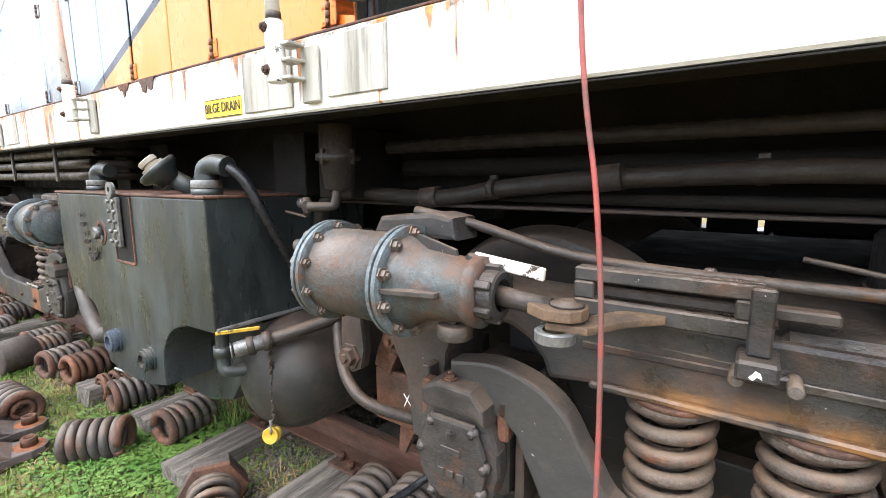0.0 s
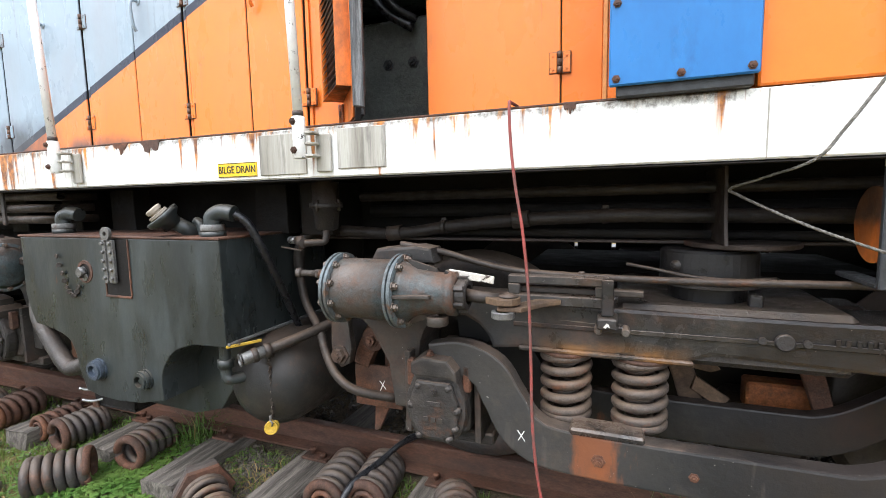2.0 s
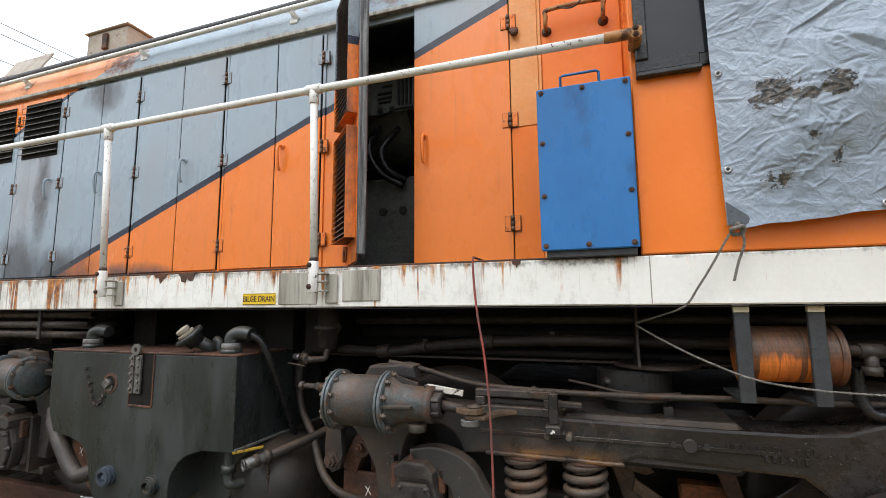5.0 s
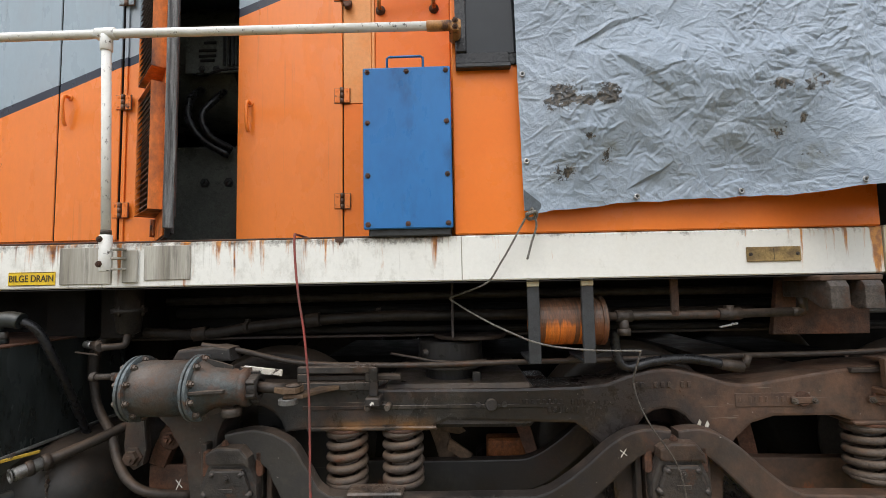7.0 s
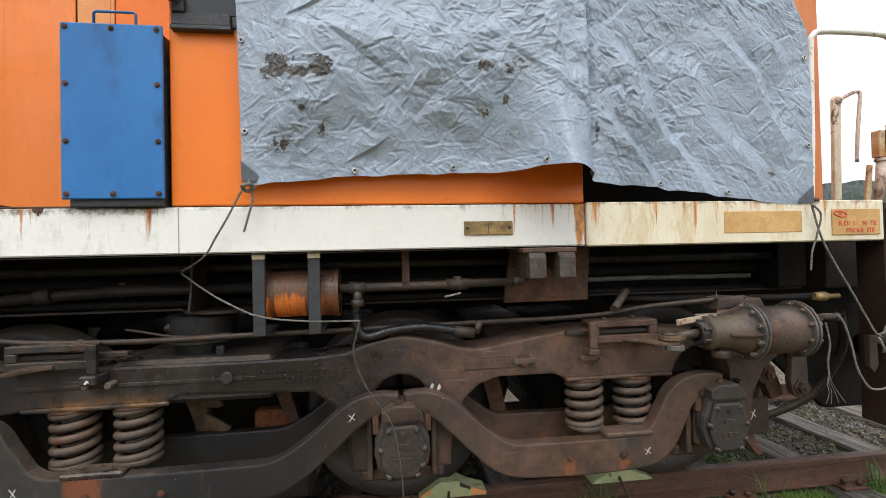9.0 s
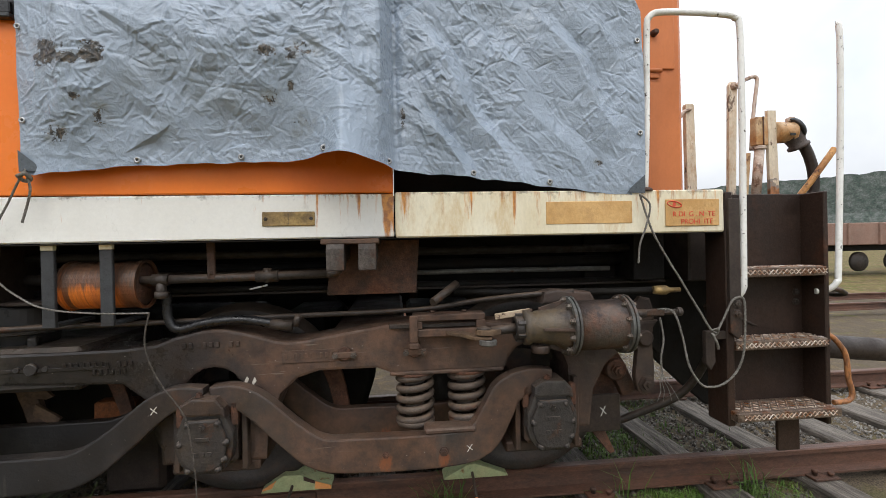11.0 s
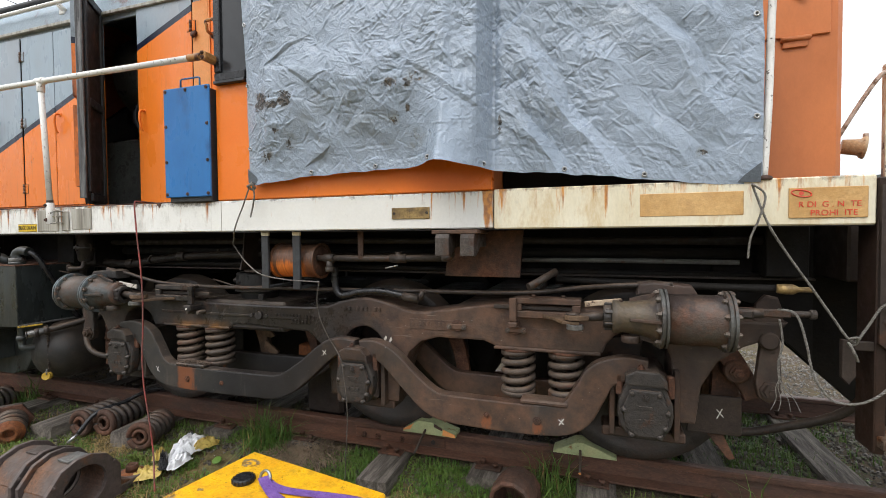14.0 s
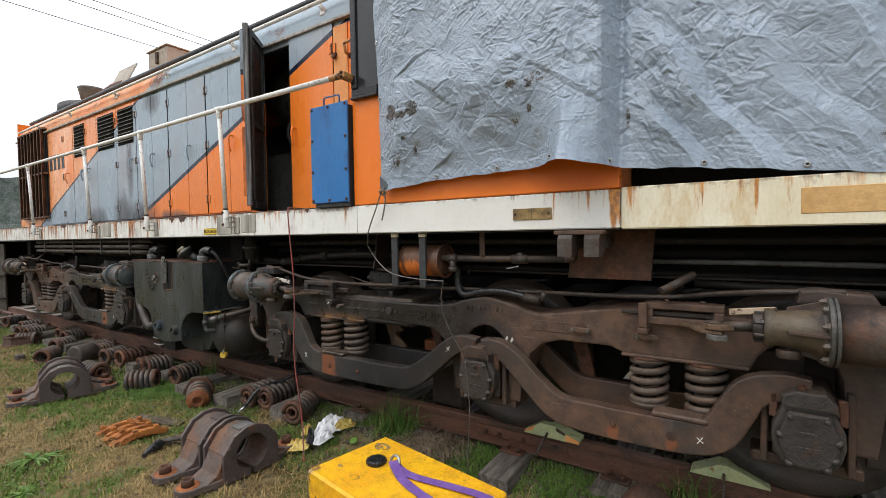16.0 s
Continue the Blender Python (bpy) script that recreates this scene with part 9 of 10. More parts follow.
for (a, b), (c, d) in (((-6.01, 0.15), (-6.06, 0.41)), ((-6.25, 0.16), (-6.28, 0.44)), ((-7.01, 0.0), (-7.12, 0.28)), ((-7.45, 0.25), (-7.5, 0.52)), ((-7.84, 0.3), (-7.87, 0.58)), ((-8.6, 0.1), (-8.63, 0.38)), ((-8.85, 0.05), (-8.9, 0.34)), ((-9.3, 0.2), (-9.33, 0.5)), ((-10.2, 0.2), (-10.3, 0.5)), ((-8.2, -0.1), (-8.0, 0.1)), ((-6.4, -0.3), (-6.6, -0.1)), ((-5.55, 0.1), (-5.62, 0.4))):
    loose_spring((a, b), (c, d), turns=6.6, inner=False)


def capped_spring():
    t = thing("capped_spring", "rusty spring stack with a dark hexagonal cap, lying tilted", "spring")
    p, d = Vector((-3.22, 0.10, -0.06)), Vector((0.80, -0.50, -0.12)).normalized()
    part("cap", S().lathe(p, d, [(-0.06, 0.0), (-0.055, 0.11), (-0.04, 0.128), (0.0, 0.14), (0.03, 0.138)], 6, False), M_DRUM, t, "dark hexagonal cap")
    part("rim", S().lathe(p, d, [(0.03, 0.14), (0.035, 0.145), (0.06, 0.145), (0.065, 0.11)], 6, False), M_RUST, t, "rusty red rim")
    part("outer_coil", S().coil(p + d * 0.05, d, 0.092, 0.017, 4.5, 0.22, 9, 22), M_SPRING, t)
    part("seat", S().lathe(p + d * 0.26, d, [(0, 0.06), (0, 0.10), (0.02, 0.10), (0.022, 0.07), (0.05, 0.06), (0.05, 0.038), (0.01, 0.036)], 24), M_RUSTY2, t, "bright rusty spring seat")


def bearing_cap(m, label):
    """A motor suspension-bearing cap: two ribbed shells side by side, each with bolted feet."""
    t = thing("bearing_cap", label, "machine part", "bearing caps")
    out = [(-0.205, 0.0), (-0.205, 0.20), (-0.125, 0.30), (-0.04, 0.335), (0.04, 0.335), (0.125, 0.30), (0.205, 0.20), (0.205, 0.0)]
    hole = arc(0, 0.160, 0.118, -83, 263, 26)
    body = out + [(0.014, 0.0)] + hole + [(-0.014, 0.0)]
    inner = [(x * 0.88, z * 0.93) for x, z in out] + [(0.014, 0.0)] + arc(0, 0.160, 0.122, -83, 263, 26) + [(-0.014, 0.0)]
    for y in (-0.152, 0.152):
        s = part("shell", S().prism(inner, y - 0.106, y + 0.106, 0.006), M_CAPSHELL, t, "rust-brown and grey shell")
        for e in (-1, 1):
            part("flange", S().prism(body, y + e * 0.120 - 0.013, y + e * 0.120 + 0.013, 0.005), M_CAPRIB, s, "grimy purple-brown flange")
            for x, z in ((-0.165, 0.235), (0.165, 0.235)):
                part("stud", S().bolts([(x, y + e * 0.134, z)], (0, e, 0), 0.009, 0.008), M_CAPRIB, s)
        for sx in (-1, 1):
            foot = [(sx * 0.18, -0.125), (sx * 0.24, -0.12), (sx * 0.31, -0.095), (sx * 0.38, -0.085), (sx * 0.435, -0.055), (sx * 0.455, 0.0), (sx * 0.435, 0.055), (sx * 0.38, 0.085), (sx * 0.31, 0.095), (sx * 0.24, 0.12), (sx * 0.18, 0.125)]
            f = part("foot", S().prism(foot, -0.045, 0.0, 0.008, Matrix.Translation((0, y, 0.0)) @ Matrix.Rotation(radians(-90), 4, "X")), M_CAPRIB, t)
            part("web", S().prism([(sx * 0.17, 0.03), (sx * 0.30, 0.046), (sx * 0.235, 0.075), (sx * 0.20, 0.14), (sx * 0.17, 0.2)], y - 0.10, y + 0.10, 0.008), M_CAPSHELL, f)
            part("rust_ring", S().lathe((sx * 0.372, y, 0.044), (0, 0, 1), [(0, 0.072), (0.003, 0.068), (0.004, 0.0)], 20), M_RUSTY2, f, "bright rust ring")
            part("bush", S().lathe((sx * 0.372, y, 0.046), (0, 0, 1), [(0, 0.038), (0.043, 0.036), (0.046, 0.033), (0.046, 0.024), (0.004, 0.024)], 20, True, True), M_RUST, f, "rusty bush")
    part("cover_plate", S().box(-0.055, 0.055, -0.23, -0.13, 0.308, 0.322, 0.003), M_GREYPLATE, t, "speckled grey cover plate")
    part("cover_plate", S().box(-0.05, 0.05, 0.07, 0.17, 0.308, 0.320, 0.003), M_DRUM, t)
    t.matrix_world = m
    return t


capped_spring()
bearing_cap(pose(-1.705, -0.50, GROUND + 0.02, 0, 0, 89), "large grey and rust-brown bearing cap lying on dry grass")
bearing_cap(pose(-4.68, -0.57, GROUND + 0.02, 0, 0, 76), "large grey bearing cap with rusty feet on the grass")


def drum():
    t = thing("steel_sleeve", "plain grey steel sleeve lying on the ground", "sleeve")
    part("body", S().lathe((-5.95, -0.08, -0.06), (-0.35, 1, 0), [(0, 0.10), (0, 0.125), (0.01, 0.13), (0.24, 0.13), (0.25, 0.12), (0.25, 0.0)], 28), M_DRUM, t)
    t = thing("steel_sleeve", "short grey steel block among the springs", "sleeve")
    part("body", S().box(-7.03, -6.90, -0.42, -0.33, GROUND, GROUND + 0.09, 0.015), M_DRUM, t)
    t = thing("hexagonal_casting", "dark hollow hexagonal casting lying among the springs", "casting")
    hexa = [(0.21 * math.cos(math.pi * k / 3 + 0.2), 0.21 * math.sin(math.pi * k / 3 + 0.2)) for k in range(6)]
    ring = S()
    n = len(hexa)
    v = [(x * q * 1.15 - 8.2, y * q * 1.15 - 0.04, GROUND + z) for q, z in ((1, 0.0), (1.06, 0.02), (1, 0.045), (0.94, 0.13), (1, 0.14), (1, 0.165), (0.8, 0.165), (0.76, 0.02)) for x, y in hexa]
    part("body", ring.add(v, [(j * n + i, j * n + (i + 1) % n, (j + 1) * n + (i + 1) % n, (j + 1) * n + i) for j in range(7) for i in range(n)]), M_RUST, t)
    t = thing("steel_sleeve", "rusty hollow casting half hidden in the grass", "casting")
    part("body", S().lathe((0.95, 0.17, -0.075), (0.12, 1, 0.02), [(0.19, 0.0), (0.19, 0.09), (0.0, 0.105), (-0.004, 0.118), (0.01, 0.130), (0.05, 0.135), (0.2, 0.13), (0.21, 0.0)], 11, False), M_RUST, t)


def brake_blocks():
    t = thing("brake_block_pile", "pile of bright rusty orange brake blocks on the grass", "brake blocks")
    random.seed(3)
    for i in range(8):
        x, y = -3.08 + 0.055 * i + random.uniform(-0.015, 0.015), -0.67 + random.uniform(-0.04, 0.04)
        m = pose(x, y, GROUND + 0.03 + 0.025 * (i % 2), random.uniform(-8, 8), random.uniform(-6, 6), 84 + random.uniform(-16, 16))
        b = part("brake_block", S().prism(bar_outline([(-0.165, -0.02, 0.04), (-0.06, 0.010, 0.05), (0.06, 0.010, 0.05), (0.165, -0.02, 0.04)]), -0.026, 0.026, 0.006, m), M_WOODCUT, t)
        for dx in random.sample((-0.12, -0.06, 0.02, 0.09), 1 + i % 2):
            part("lug", S().box(dx - 0.018, dx + 0.018, -0.02, 0.02, 0.024, 0.052 + 0.01 * (dx == 0), 0.005, m), M_WOODCUT, b)
    t = thing("scrap_plate", "flat grey plate lying on gravel", "plate")
    part("plate", S().box(-0.24, 0.24, -0.06, 0.06, -0.01, 0.012, 0.004, pose(-2.98, -0.40, GROUND + 0.02, 0, 3, 22)), M_DRUM, t)
    t = thing("dark_tool", "dark greasy lump of metal on the grass", "scrap")
    part("body", S().tube([(-2.34, -0.80, GROUND + 0.03), (-2.37, -0.74, GROUND + 0.04), (-2.40, -0.68, GROUND + 0.045), (-2.42, -0.62, GROUND + 0.035)], [0.018, 0.032, 0.036, 0.038, 0.022], 6, 2), M_RUBBER, t)
    part("bar", S().box(-0.16, 0.16, -0.03, 0.03, -0.02, 0.02, 0.006, pose(-2.41, -0.52, GROUND + 0.03, 4, 5, 75)), M_DRUM, t)


def plastic_bag():
    t = thing("plastic_bag", "crumpled white and yellow plastic bag by the rail", "litter")

    def crumple(cx, cy, w, d, h, seed, ang, base, sag=0.0):
        """A crushed sheet: sharp ridges of folded noise over a ragged mound."""
        nx = 34
        v, f = [], []
        ca, sa = math.cos(radians(ang)), math.sin(radians(ang))
        for j in range(nx + 1):
            for i in range(nx + 1):
                a, b = i / nx - 0.5, j / nx - 0.5
                n = noise.noise((a * 4 + seed, b * 4, 0))
                fold = 1 - abs(noise.noise((a * 3.5 + b * 2 + seed + n, b * 3 - a * 1.5, 4))) * 1.9
                fine = abs(noise.noise((a * 14 + seed + 2 * n, b * 11, 8)))
                rim = 1 + 0.35 * noise.noise((math.atan2(b, a) * 1.3 + seed, seed, 2))
                lift = max(0.0, 1 - (2.0 * math.hypot(a, b) / rim) ** 2)
                x, y = a * w * rim + 0.10 * n * w, b * d * rim + 0.08 * fine * d
                z = base + h * lift ** 0.7 * (0.35 + 0.65 * max(0.0, fold)) + 0.16 * h * fine * lift ** 0.3 - sag * (0.5 - b)
                v.append((cx + x * ca - y * sa, cy + x * sa + y * ca, z))
        for j in range(nx):
            for i in range(nx):
                k = j * (nx + 1) + i
                f.append((k, k + 1, k + nx + 2, k + nx + 1))
        return S().add(v, f, True)
    part("white_sheet", crumple(-1.43, 0.19, 0.14, 0.28, 0.13, 1.0, -14, -0.12, 0.02), M_PLASTIC, t)
    part("white_flap", crumple(-1.34, 0.05, 0.08, 0.20, 0.075, 3.0, 6, -0.13), M_PLASTIC, t)
    part("yellow_sheet", crumple(-1.46, -0.10, 0.17, 0.20, 0.045, 5.0, 35, -0.145), M_YBAG, t, "printed yellow part")
    part("yellow_edge", crumple(-1.35, 0.26, 0.035, 0.22, 0.085, 9.0, -24, -0.12), M_YBAG, t, "printed yellow part")
    part("yellow_corner", crumple(-1.54, 0.07, 0.06, 0.10, 0.08, 6.0, 20, -0.13), M_YBAG, t, "printed yellow part")
    part("black_patch", crumple(-1.43, 0.0, 0.06, 0.20, 0.10, 7.0, 42, -0.125), M_RUBBER, t, "black printed part")
    part("grey_patch", crumple(-1.50, 0.30, 0.10, 0.06, 0.09, 2.0, 10, -0.12), M_PATCH, t, "dark grey printed part")


def yellow_box():
    """A low steel box with a filler cap and a lifting strap."""
    t = thing("yellow_box", "yellow painted steel box with black cap, scuffed and chipped", "box")
    m = pose(-0.44, -0.235, 0, 0, 0, -15.0 + 5)
    L, W, z1 = 0.92, 0.54, 0.22
    body = part("body", S().box(0, L, -W, 0, GROUND + 0.005, z1, 0.012), M_YELLOW, t)
    body.matrix_world = m
    c = part("cap", S().lathe((0.227, -0.252, z1), (0, 0, 1), [(0, 0.052), (0.006, 0.054), (0.02, 0.052), (0.026, 0.046), (0.022, 0.03), (0.022, 0.0)], 24), M_RUBBER, t, "black screw cap")
    c.matrix_world = m
    for k in range(16):
        a = 2 * math.pi * k / 16
        q = part("rib", S().box(0.227 + 0.052 * math.cos(a) - 0.004, 0.227 + 0.052 * math.cos(a) + 0.004, -0.252 + 0.052 * math.sin(a) - 0.004, -0.252 + 0.052 * math.sin(a) + 0.004, z1 + 0.004, z1 + 0.022, 0.001), M_RUBBER, c)
    ring = [(0.355 + 0.034 * math.cos(k * math.pi / 8), -0.228 + 0.012 * math.sin(k * math.pi / 8), z1 + 0.035 + 0.034 * math.sin(k * math.pi / 8)) for k in range(17)]
    r = part("shackle", S().tube(ring, 0.0075, 8, 1), M_CHROME, t, "bright steel shackle")
    r.matrix_world = m
    random.seed(5)

    def ribbon(pts, w):
        sh, c2 = S(), spline_3d(pts)
        v, f = [], []
        for i, p in enumerate(c2):
            d = (c2[min(i + 1, len(c2) - 1)] - c2[max(i - 1, 0)])
            n = Vector((-d.y, d.x, 0)).normalized() * w / 2
            v += [p + n, p - n, p - n - Vector((0, 0, 0.003)), p + n - Vector((0, 0, 0.003))]
        for i in range(len(c2) - 1):
            for k in range(4):
                f.append((i * 4 + k, i * 4 + (k + 1) % 4, i * 4 + 4 + (k + 1) % 4, i * 4 + 4 + k))
        return sh.add(v, f)
    s = thing("lifting_strap", "purple webbing strap lying over the yellow box", "strap")
    for pts in ([(0.355, -0.24, z1 + 0.05), (0.39, -0.255, z1 + 0.04), (0.46, -0.275, z1 + 0.012), (0.58, -0.30, z1 + 0.008), (0.72, -0.315, z1 + 0.008), (0.88, -0.33, z1 + 0.008), (0.93, -0.335, z1 - 0.05), (0.935, -0.335, z1 - 0.2)],
                [(0.36, -0.235, z1 + 0.045), (0.42, -0.235, z1 + 0.02), (0.52, -0.215, z1 + 0.010), (0.7, -0.165, z1 + 0.012), (0.86, -0.125, z1 + 0.010), (0.925, -0.11, z1 - 0.02), (0.935, -0.11, z1 - 0.2)]):
        q = part("webbing", ribbon(pts, 0.05), M_PURPLE, s)
        q.matrix_world = m


def ground_cables():
    t = thing("rubber_hose", "black rubber hose with metal end lying over the springs", "hose")
    part("hose", S().tube([(-2.46, 0.12, -0.10), (-2.42, 0.24, 0.03), (-2.36, 0.42, 0.06), (-2.30, 0.56, 0.10), (-2.2, 0.72, 0.11)], 0.016, 10, 5), M_RUBBER, t)
    part("hose", S().tube([(-2.44, 0.25, 0.02), (-2.38, 0.40, 0.05), (-2.31, 0.52, 0.10), (-2.25, 0.62, 0.12), (-2.1, 0.75, 0.11)], 0.013, 10, 5), M_RUBBER, t)
    part("end_fitting", S().cyl((-2.485, 0.06, -0.15), (-2.46, 0.12, -0.10), 0.012, n=10), M_CHROME, t)
    t = thing("padlocked_latch", "dark latch with bright cable ends under the tank", "latch")
    part("plate", S().box(-4.0, -3.68, 0.10, 0.40, 0.26, 0.272, 0.003).box(-4.0, -3.68, 0.10, 0.112, 0.2725, 0.37, 0.003).box(-3.692, -3.68, 0.1125, 0.40, 0.2725, 0.37, 0.003), M_BLACK, t)
    part("lip", S().box(-4.005, -3.96, 0.085, 0.098, 0.255, 0.29, 0.003), M_RUST, t, "rusty lip")
    for z, y in ((0.385, 0.06), (0.315, 0.07)):
        part("cable_end", S().tube([(-4.01, y - 0.03, z), (-3.97, y, z - 0.015), (-3.93, y + 0.05, z - 0.01)], 0.008, 8, 3), M_CHROME, t)
    part("cable", S().tube([(-3.94, 0.10, 0.375), (-3.90, 0.12, 0.40), (-3.86, 0.10, 0.38), (-3.84, 0.12, 0.42)], 0.012, 8, 3), M_RUBBER, t)


drum()
brake_blocks()
plastic_bag()
yellow_box()
ground_cables()


# ---- distance ----
def wagon(x0, x1, y, label):
    t = thing("goods_wagon", label, "wagon", "far wagons")
    part("body", S().box(x0, x1, y, y + 2.6, 1.15, 2.1, 0.03), M_WAGON, t)
    for k in range(int((x1 - x0) / 1.5) + 1):
        part("rib", S().box(x0 + k * 1.5 - 0.05, x0 + k * 1.5 + 0.05, y - 0.08, y, 1.15, 2.1, 0.01), M_WAGON, t)
    part("underframe", S().box(x0, x1, y + 0.3, y + 2.3, 0.9, 1.14, 0.02), M_BLACK, t)
    for x in (x0 + 1.2, x0 + 2.9, x1 - 2.9, x1 - 1.2):
        part("wheel", S().lathe((x, y + 0.5, 0.42), (0, 1, 0), [(0, 0.0), (0, 0.42), (0.12, 0.43), (0.13, 0.0)], 24), M_WHEEL, t)


wagon(11, 24, 15.5, "low brown goods wagon on a far siding")
wagon(24.8, 38, 15.5, "low brown goods wagon on a far siding")
wagon(-40, -27, 17, "low brown goods wagon on a far siding")


def hills():
    s = S()
    for k, (r, h, seed) in enumerate(((400, 9, 0), (430, 15, 3), (470, 26, 5))):
        n = 720
        v = []
        for i in range(n + 1):
            a = 2 * math.pi * i / n
            q = h * (0.55 + 0.6 * abs(noise.noise((math.cos(a) * 2.2 + seed, math.sin(a) * 2.2, seed)))) + 3.5 * abs(noise.noise((i * 0.23, seed, 0))) + 2.2 * abs(noise.noise((i * 0.9, seed, 4)))
            q += (0.0, 10.0, 33.0)[k] * math.exp(-((a - 0.85) / 0.6) ** 4) + (6.0, 20.0, 30.0)[k] * math.exp(-((a - 2.95) / 0.4) ** 4)
            v += [(r * math.cos(a), r * math.sin(a), -2), (r * 1.05 * math.cos(a), r * 1.05 * math.sin(a), q)]
        s.add(v, [(2 * i, 2 * i + 2, 2 * i + 3, 2 * i + 1) for i in range(n)], False)
    single("backdrop", s, M_BUSH, "low wooded hills on the horizon", "hills", kind="structure")


hills()


def overhead():
    for x in (-18.0, -16.35, -15.75):
        w = S().tube([(x, -30, 9.5), (x, -8, 9.05), (x, 6, 9.0), (x, 20, 9.1), (x, 45, 9.8)], 0.011, 5, 5)
        single("power_line", w, M_STRAP, "thin overhead power line against the sky", "cable", "power lines")


overhead()


# ---- stones, grass and weeds ----
def stones(name, n, area, size, m, label, seed):
    rng = random.Random(seed)
    ico = [Vector(p).normalized() for p in ((1, 0, 0), (-1, 0, 0), (0, 1, 0), (0, -1, 0), (0, 0, 1), (0, 0, -1), (0.6, 0.6, 0.6), (-0.6, 0.6, 0.5), (0.5, -0.6, 0.6), (-0.6, -0.5, 0.6))]
    hull = [(4, 6, 7), (4, 7, 9), (4, 9, 8), (4, 8, 6), (0, 6, 8), (0, 2, 6), (2, 7, 6), (2, 1, 7), (1, 9, 7), (1, 3, 9), (3, 8, 9), (3, 0, 8), (0, 5, 2), (2, 5, 1), (1, 5, 3), (3, 5, 0)]
    v, f = [], []
    for _ in range(n):
        x, y = area(rng)
        r = rng.uniform(*size)
        e = Euler((rng.uniform(0, 6), rng.uniform(0, 6), rng.uniform(0, 6))).to_matrix()
        k, z = len(v), gz(x, y) + r * rng.uniform(-0.1, 0.5)
        sc = Vector((rng.uniform(0.7, 1.3), rng.uniform(0.7, 1.2), rng.uniform(0.6, 1.0)))
        for p in ico:
            q = e @ Vector((p.x * sc.x, p.y * sc.y, p.z * sc.z)) * r * rng.uniform(0.8, 1.2)
            v.append((x + q.x, y + q.y, z + q.z))
        f += [(a + k, b + k, c + k) for a, b, c in hull]
    me = bpy.data.meshes.new(name)
    me.from_pydata(v, [], f)
    me.materials.append(m)
    tagged(new(name, me), label, "gravel", kind="stuff")


def grass(name, n, area, length, m, label, seed, lean=0.5, width=0.0035, rest=0.1):
    rng = random.Random(seed)
    v, f = [], []
    while n > 0:
        x, y = area(rng)
        for _ in range(rng.randint(3, 7)):
            n -= 1
            bx, by = x + rng.gauss(0, 0.018), y + rng.gauss(0, 0.018)
            L, a, w = rng.uniform(*length), rng.uniform(0, 6.283), width * rng.uniform(0.6, 1.4)
            tilt = rng.uniform(rest, lean + 0.3)
            dx, dy = math.cos(a), math.sin(a)
            z = gz(bx, by) - 0.005
            k = len(v)
            px, py = -dy * w, dx * w
            mx, my, mz = bx + dx * L * 0.45 * tilt * 0.6, by + dy * L * 0.45 * tilt * 0.6, z + L * 0.55 * math.cos(tilt * 0.6)
            tx, ty, tz = bx + dx * L * tilt, by + dy * L * tilt, z + L * max(0.12, math.cos(tilt))
            v += [(bx - px, by - py, z), (bx + px, by + py, z), (mx + px * 0.8, my + py * 0.8, mz), (mx - px * 0.8, my - py * 0.8, mz), (tx, ty, tz)]
            f += [(k, k + 1, k + 2, k + 3), (k + 3, k + 2, k + 4)]
    me = bpy.data.meshes.new(name)
    me.from_pydata(v, [], f)
    me.materials.append(m)
    tagged(new(name, me), label, "grass", kind="stuff")


def clover(name, n, area, m, label, seed):
    rng = random.Random(seed)
    v, f = [], []
    for _ in range(n):
        x, y = area(rng)
        z = gz(x, y) + rng.uniform(0.01, 0.045)
        for j in range(3):
            a = rng.uniform(0, 6.28) + j * 2.09
            r = rng.uniform(0.003, 0.009)
            cx, cy, k = x + math.cos(a) * r, y + math.sin(a) * r, len(v)
            tz = rng.uniform(-0.5, 0.5)
            v += [(cx + r * math.cos(b), cy + r * math.sin(b), z + tz * r * math.cos(b)) for b in (0, 1.05, 2.1, 3.14, 4.19, 5.24)]
            f.append(tuple(range(k, k + 6)))
    me = bpy.data.meshes.new(name)
    me.from_pydata(v, [], f)
    me.materials.append(m)
    tagged(new(name, me), label, "weeds", kind="stuff")


def weed(x, y, size, seed):
    """A rosette of long broad leaves."""
    rng = random.Random(seed)
    t = thing("weed", "broad-leaved green weed flat on the grass", "weed", "weeds in the grass")
    for k in range(22):
        a, L, w = rng.uniform(0, 6.283), size * rng.uniform(0.5, 1.0), size * rng.uniform(0.07, 0.12)
        lift, v, f = rng.uniform(0.15, 0.45), [], []
        dx, dy = math.cos(a), math.sin(a)
        for i in range(6):
            u = i / 5
            ww = w * math.sin(math.pi * min(0.97, 0.12 + 0.85 * u)) * 0.6
            z = gz(x, y) + 0.01 + L * (lift * u - lift * 0.95 * u * u)
            v += [(x + dx * L * u - dy * ww, y + dy * L * u + dx * ww, z + 0.006), (x + dx * L * u, y + dy * L * u, z), (x + dx * L * u + dy * ww, y + dy * L * u - dx * ww, z + 0.006)]
            if i:
                b = 3 * i
                f += [(b - 3, b - 2, b + 1, b), (b - 2, b - 1, b + 2, b + 1)]
        part("leaf", S().add(v, f, True), M_WEED, t)


weed(-3.02, -1.26, 0.21, 1)
weed(-2.48, -1.44, 0.16, 2)
lid = thing("litter_disc", "small round green plastic disc on the earth", "litter")
part("disc", S().lathe((-1.14, 0.185, gz(-1.14, 0.185) + 0.035), (0.1, -0.45, 1), [(0, 0.030), (0.002, 0.032), (0.006, 0.031), (0.008, 0.026), (0.006, 0.0)], 18), M_WEED, lid)


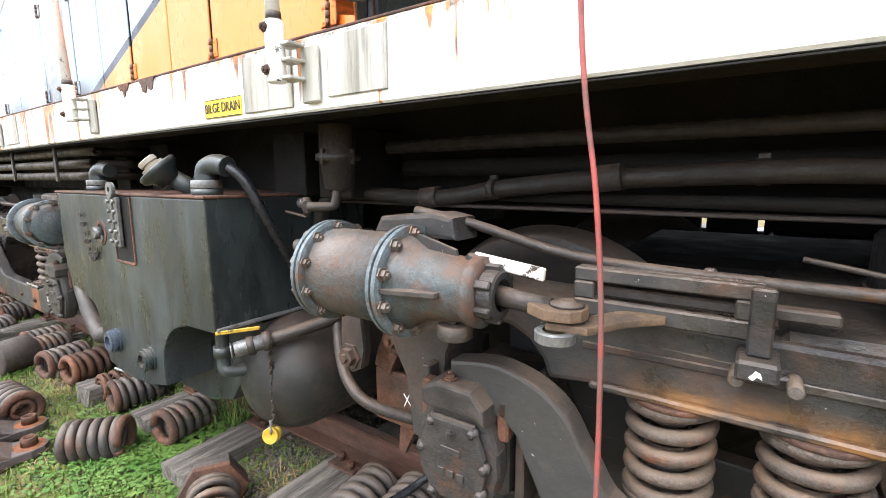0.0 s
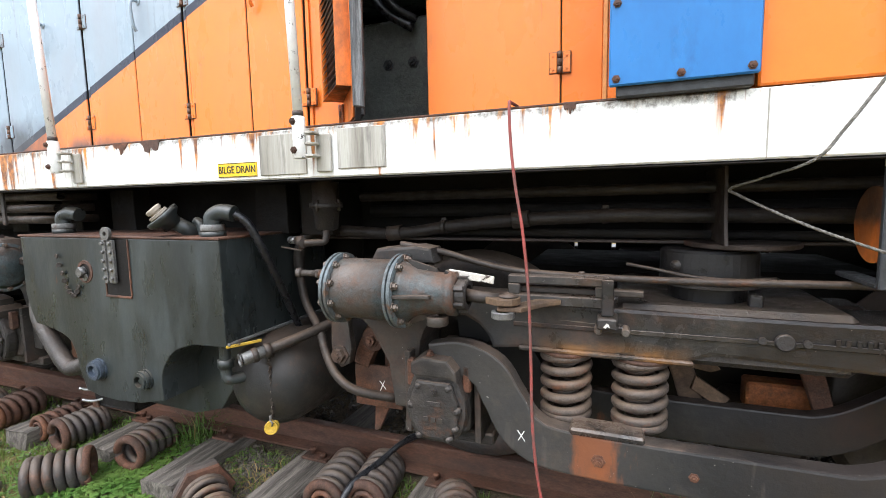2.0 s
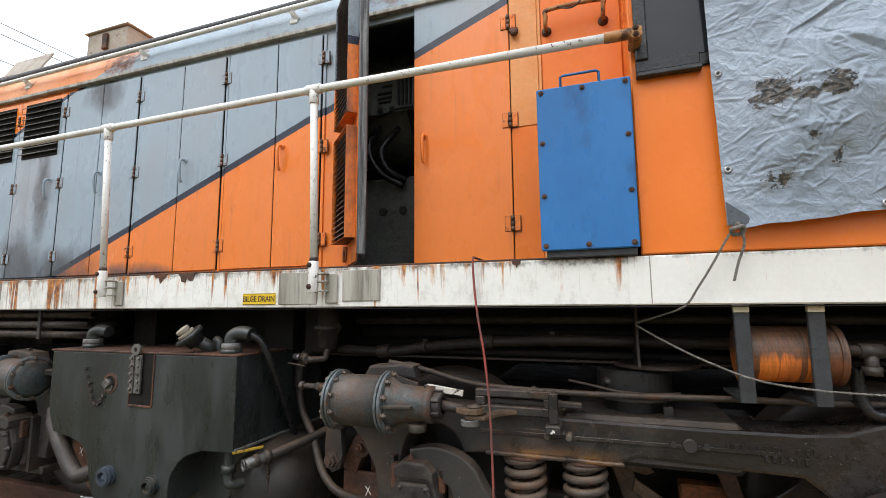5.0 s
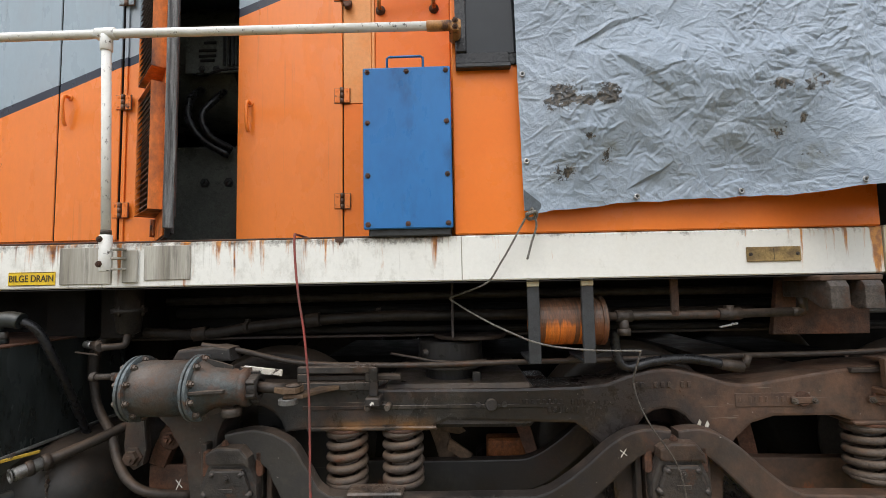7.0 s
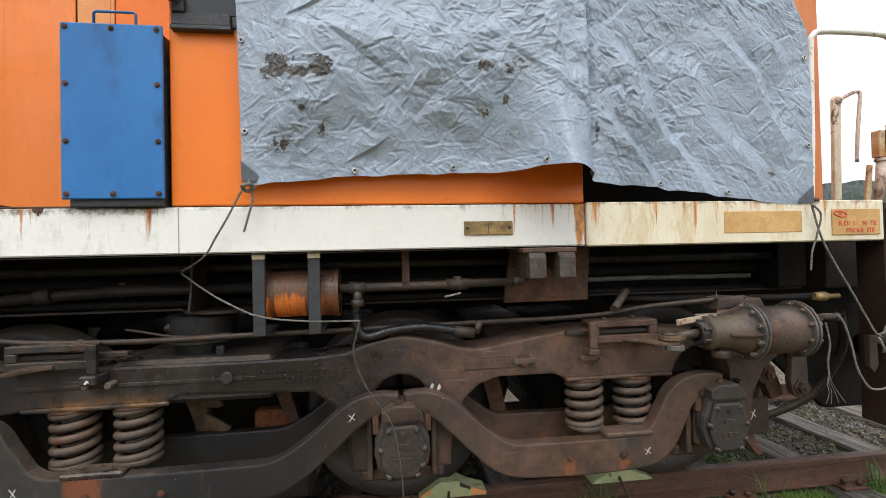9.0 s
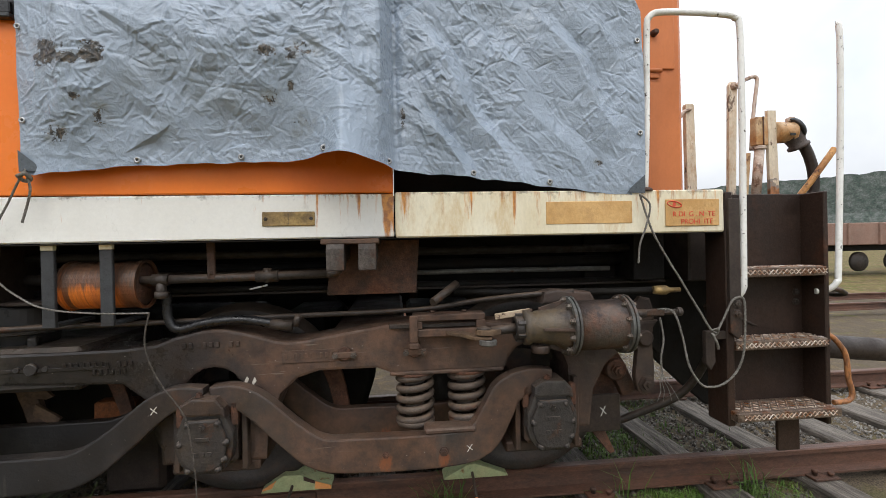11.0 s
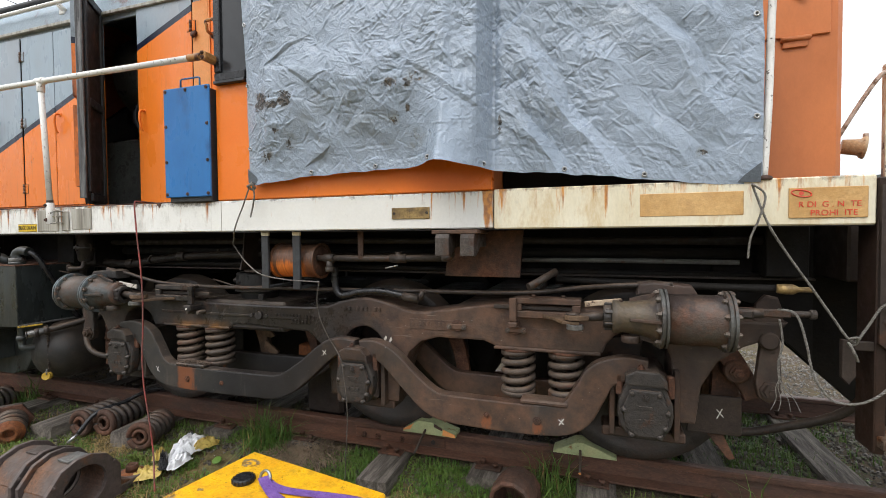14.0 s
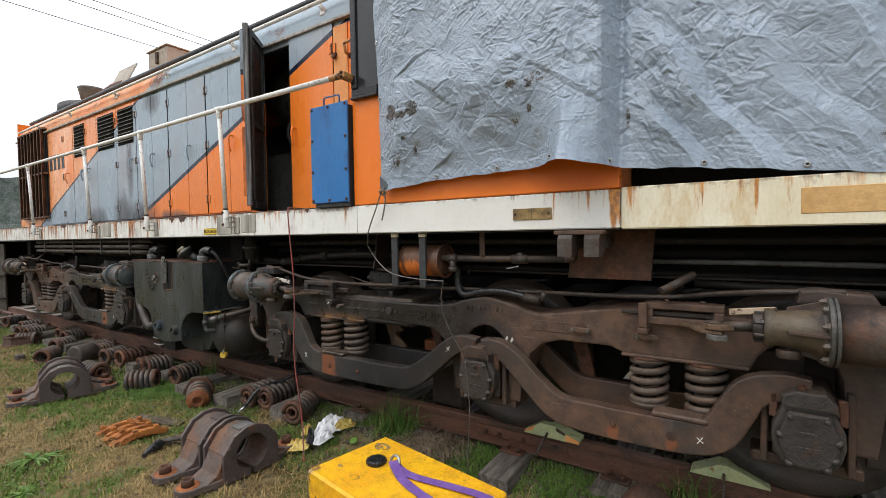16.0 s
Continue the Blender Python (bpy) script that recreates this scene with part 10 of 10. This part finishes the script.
def earth(x, y):
    """Trodden bare earth between the litter and the tall tuft."""
    return ((x + 1.13) / 0.17) ** 2 + ((y - 0.24) / 0.20) ** 2 < 1 + 1.2 * noise.noise((x * 9, y * 9, 2))


def green_here(x, y):
    if -3.6 < x + 0.15 * noise.noise((y * 6, x, 0)) < -2.75 and y > 0.10:
        return -0.3
    return noise.noise((x * 0.9, y * 0.9, 11)) + 0.6 * noise.noise((x * 2.6, y * 2.6, 7))


def lawn(rng):
    while True:
        x, y = rng.uniform(-11, 3.4), rng.uniform(-3.2, 0.56)
        if not earth(x, y) and green_here(x, y) > 0.0 + (0.10 if y < -0.7 else -0.34 if y > -0.35 else -0.16) and rng.random() < 0.35 + 0.65 / (1 + 0.04 * (x + 1.5) ** 2):
            return x, y


def dry(rng):
    while True:
        x, y = rng.uniform(-11, 3.4), rng.uniform(-3.2, 0.45)
        if not earth(x, y) and green_here(x, y) < 0.12 - (0.3 if y > -0.2 else 0) and rng.random() < 0.35 + 0.65 / (1 + 0.04 * (x + 1.5) ** 2):
            return x, y


def tufts(rng):
    c = rng.choice(((-1.02, 0.45), (-0.97, 0.42), (-0.90, 0.47), (-0.85, 0.43), (-0.95, 0.40), (1.12, 0.52), (1.18, 0.50), (-3.75, 0.52), (2.2, 0.5), (3.0, 0.48)))
    return c[0] + rng.gauss(0, 0.05), c[1] + rng.gauss(0, 0.03)


def rail_side(rng):
    """Lush short clumps along the rail, with bare earth between them."""
    while True:
        x, y = rng.uniform(-1.35, 3.4), rng.uniform(0.05, 0.58)
        if noise.noise((x * 3.1, y * 3.1, 21)) + 0.5 * noise.noise((x * 8, y * 8, 3)) > 0.05 and not (-0.75 < x < -0.42 and y > 0.28) and not earth(x, y):
            return x, y


def stalks(rng):
    return rng.gauss(-0.58, 0.11), rng.gauss(0.42, 0.07)


stones("track_ballast", 9500, lambda r: (r.uniform(-6.5, 4.5), r.uniform(0.72, 2.06)), (0.008, 0.024), M_DARKSTONE, "oily dark ballast between the rails", 1)
stones("pale_gravel", 12000, lambda r: (r.uniform(1.9, 6.0), r.uniform(0.7, 5.0)), (0.006, 0.018), M_STONE, "pale grey gravel beyond the track", 2)
stones("shoulder_gravel", 5200, lambda r: (r.uniform(-7, 3.5), 0.34 + abs(r.gauss(0, 0.10)) if r.random() < 0.6 else r.uniform(-0.35, 0.5)), (0.006, 0.020), M_DARKSTONE, "dark crushed stone beside the rail", 3)
stones("spring_gravel", 3600, lambda r: (r.gauss(-3.2, 0.26), r.uniform(0.08, 0.56)), (0.006, 0.020), M_DARKSTONE, "dark crushed stone among the loose springs", 13)
stones("ground_pebbles", 3500, lambda r: (r.uniform(-8, 3), r.uniform(-2.0, 0.5)), (0.004, 0.012), M_STONE, "small pebbles in the grass", 4)
grass("short_grass", 92000, lawn, (0.02, 0.075), M_LEAF, "short green grass", 5, 1.0, 0.0028)
grass("dry_straw", 66000, dry, (0.03, 0.11), M_STRAW, "dry flattened straw-coloured grass", 6, 1.25, 0.0022, 0.75)
grass("tall_grass", 480, tufts, (0.12, 0.40), M_TALL, "tall green grass tufts along the rail", 7, 1.15, 0.0034)
grass("rail_grass", 9000, rail_side, (0.025, 0.085), M_TALL, "lush short grass along the rail", 17, 1.3, 0.0028)
grass("dead_stalks", 900, stalks, (0.07, 0.22), M_STALK, "flattened dead grey-brown stalks beside the rail", 18, 1.25, 0.0026, 1.0)
grass("track_grass", 5200, lambda r: (r.gauss(2.35, 0.45), r.uniform(0.72, 2.6)), (0.03, 0.10), M_TALL, "sparse grass between the rails", 12, 0.9, 0.003)
grass("tall_dry_grass", 60, tufts, (0.12, 0.30), M_STRAW, "tall dry grass stems along the rail", 8, 0.4, 0.0025)
clover("clover_weeds", 9000, lambda r: (lambda p: (p[0], p[1]))(lawn(r)) if r.random() < 0.4 else (r.gauss(-3.95, 0.3), r.gauss(0.12, 0.2)), M_TALL, "small clover and weeds", 9)
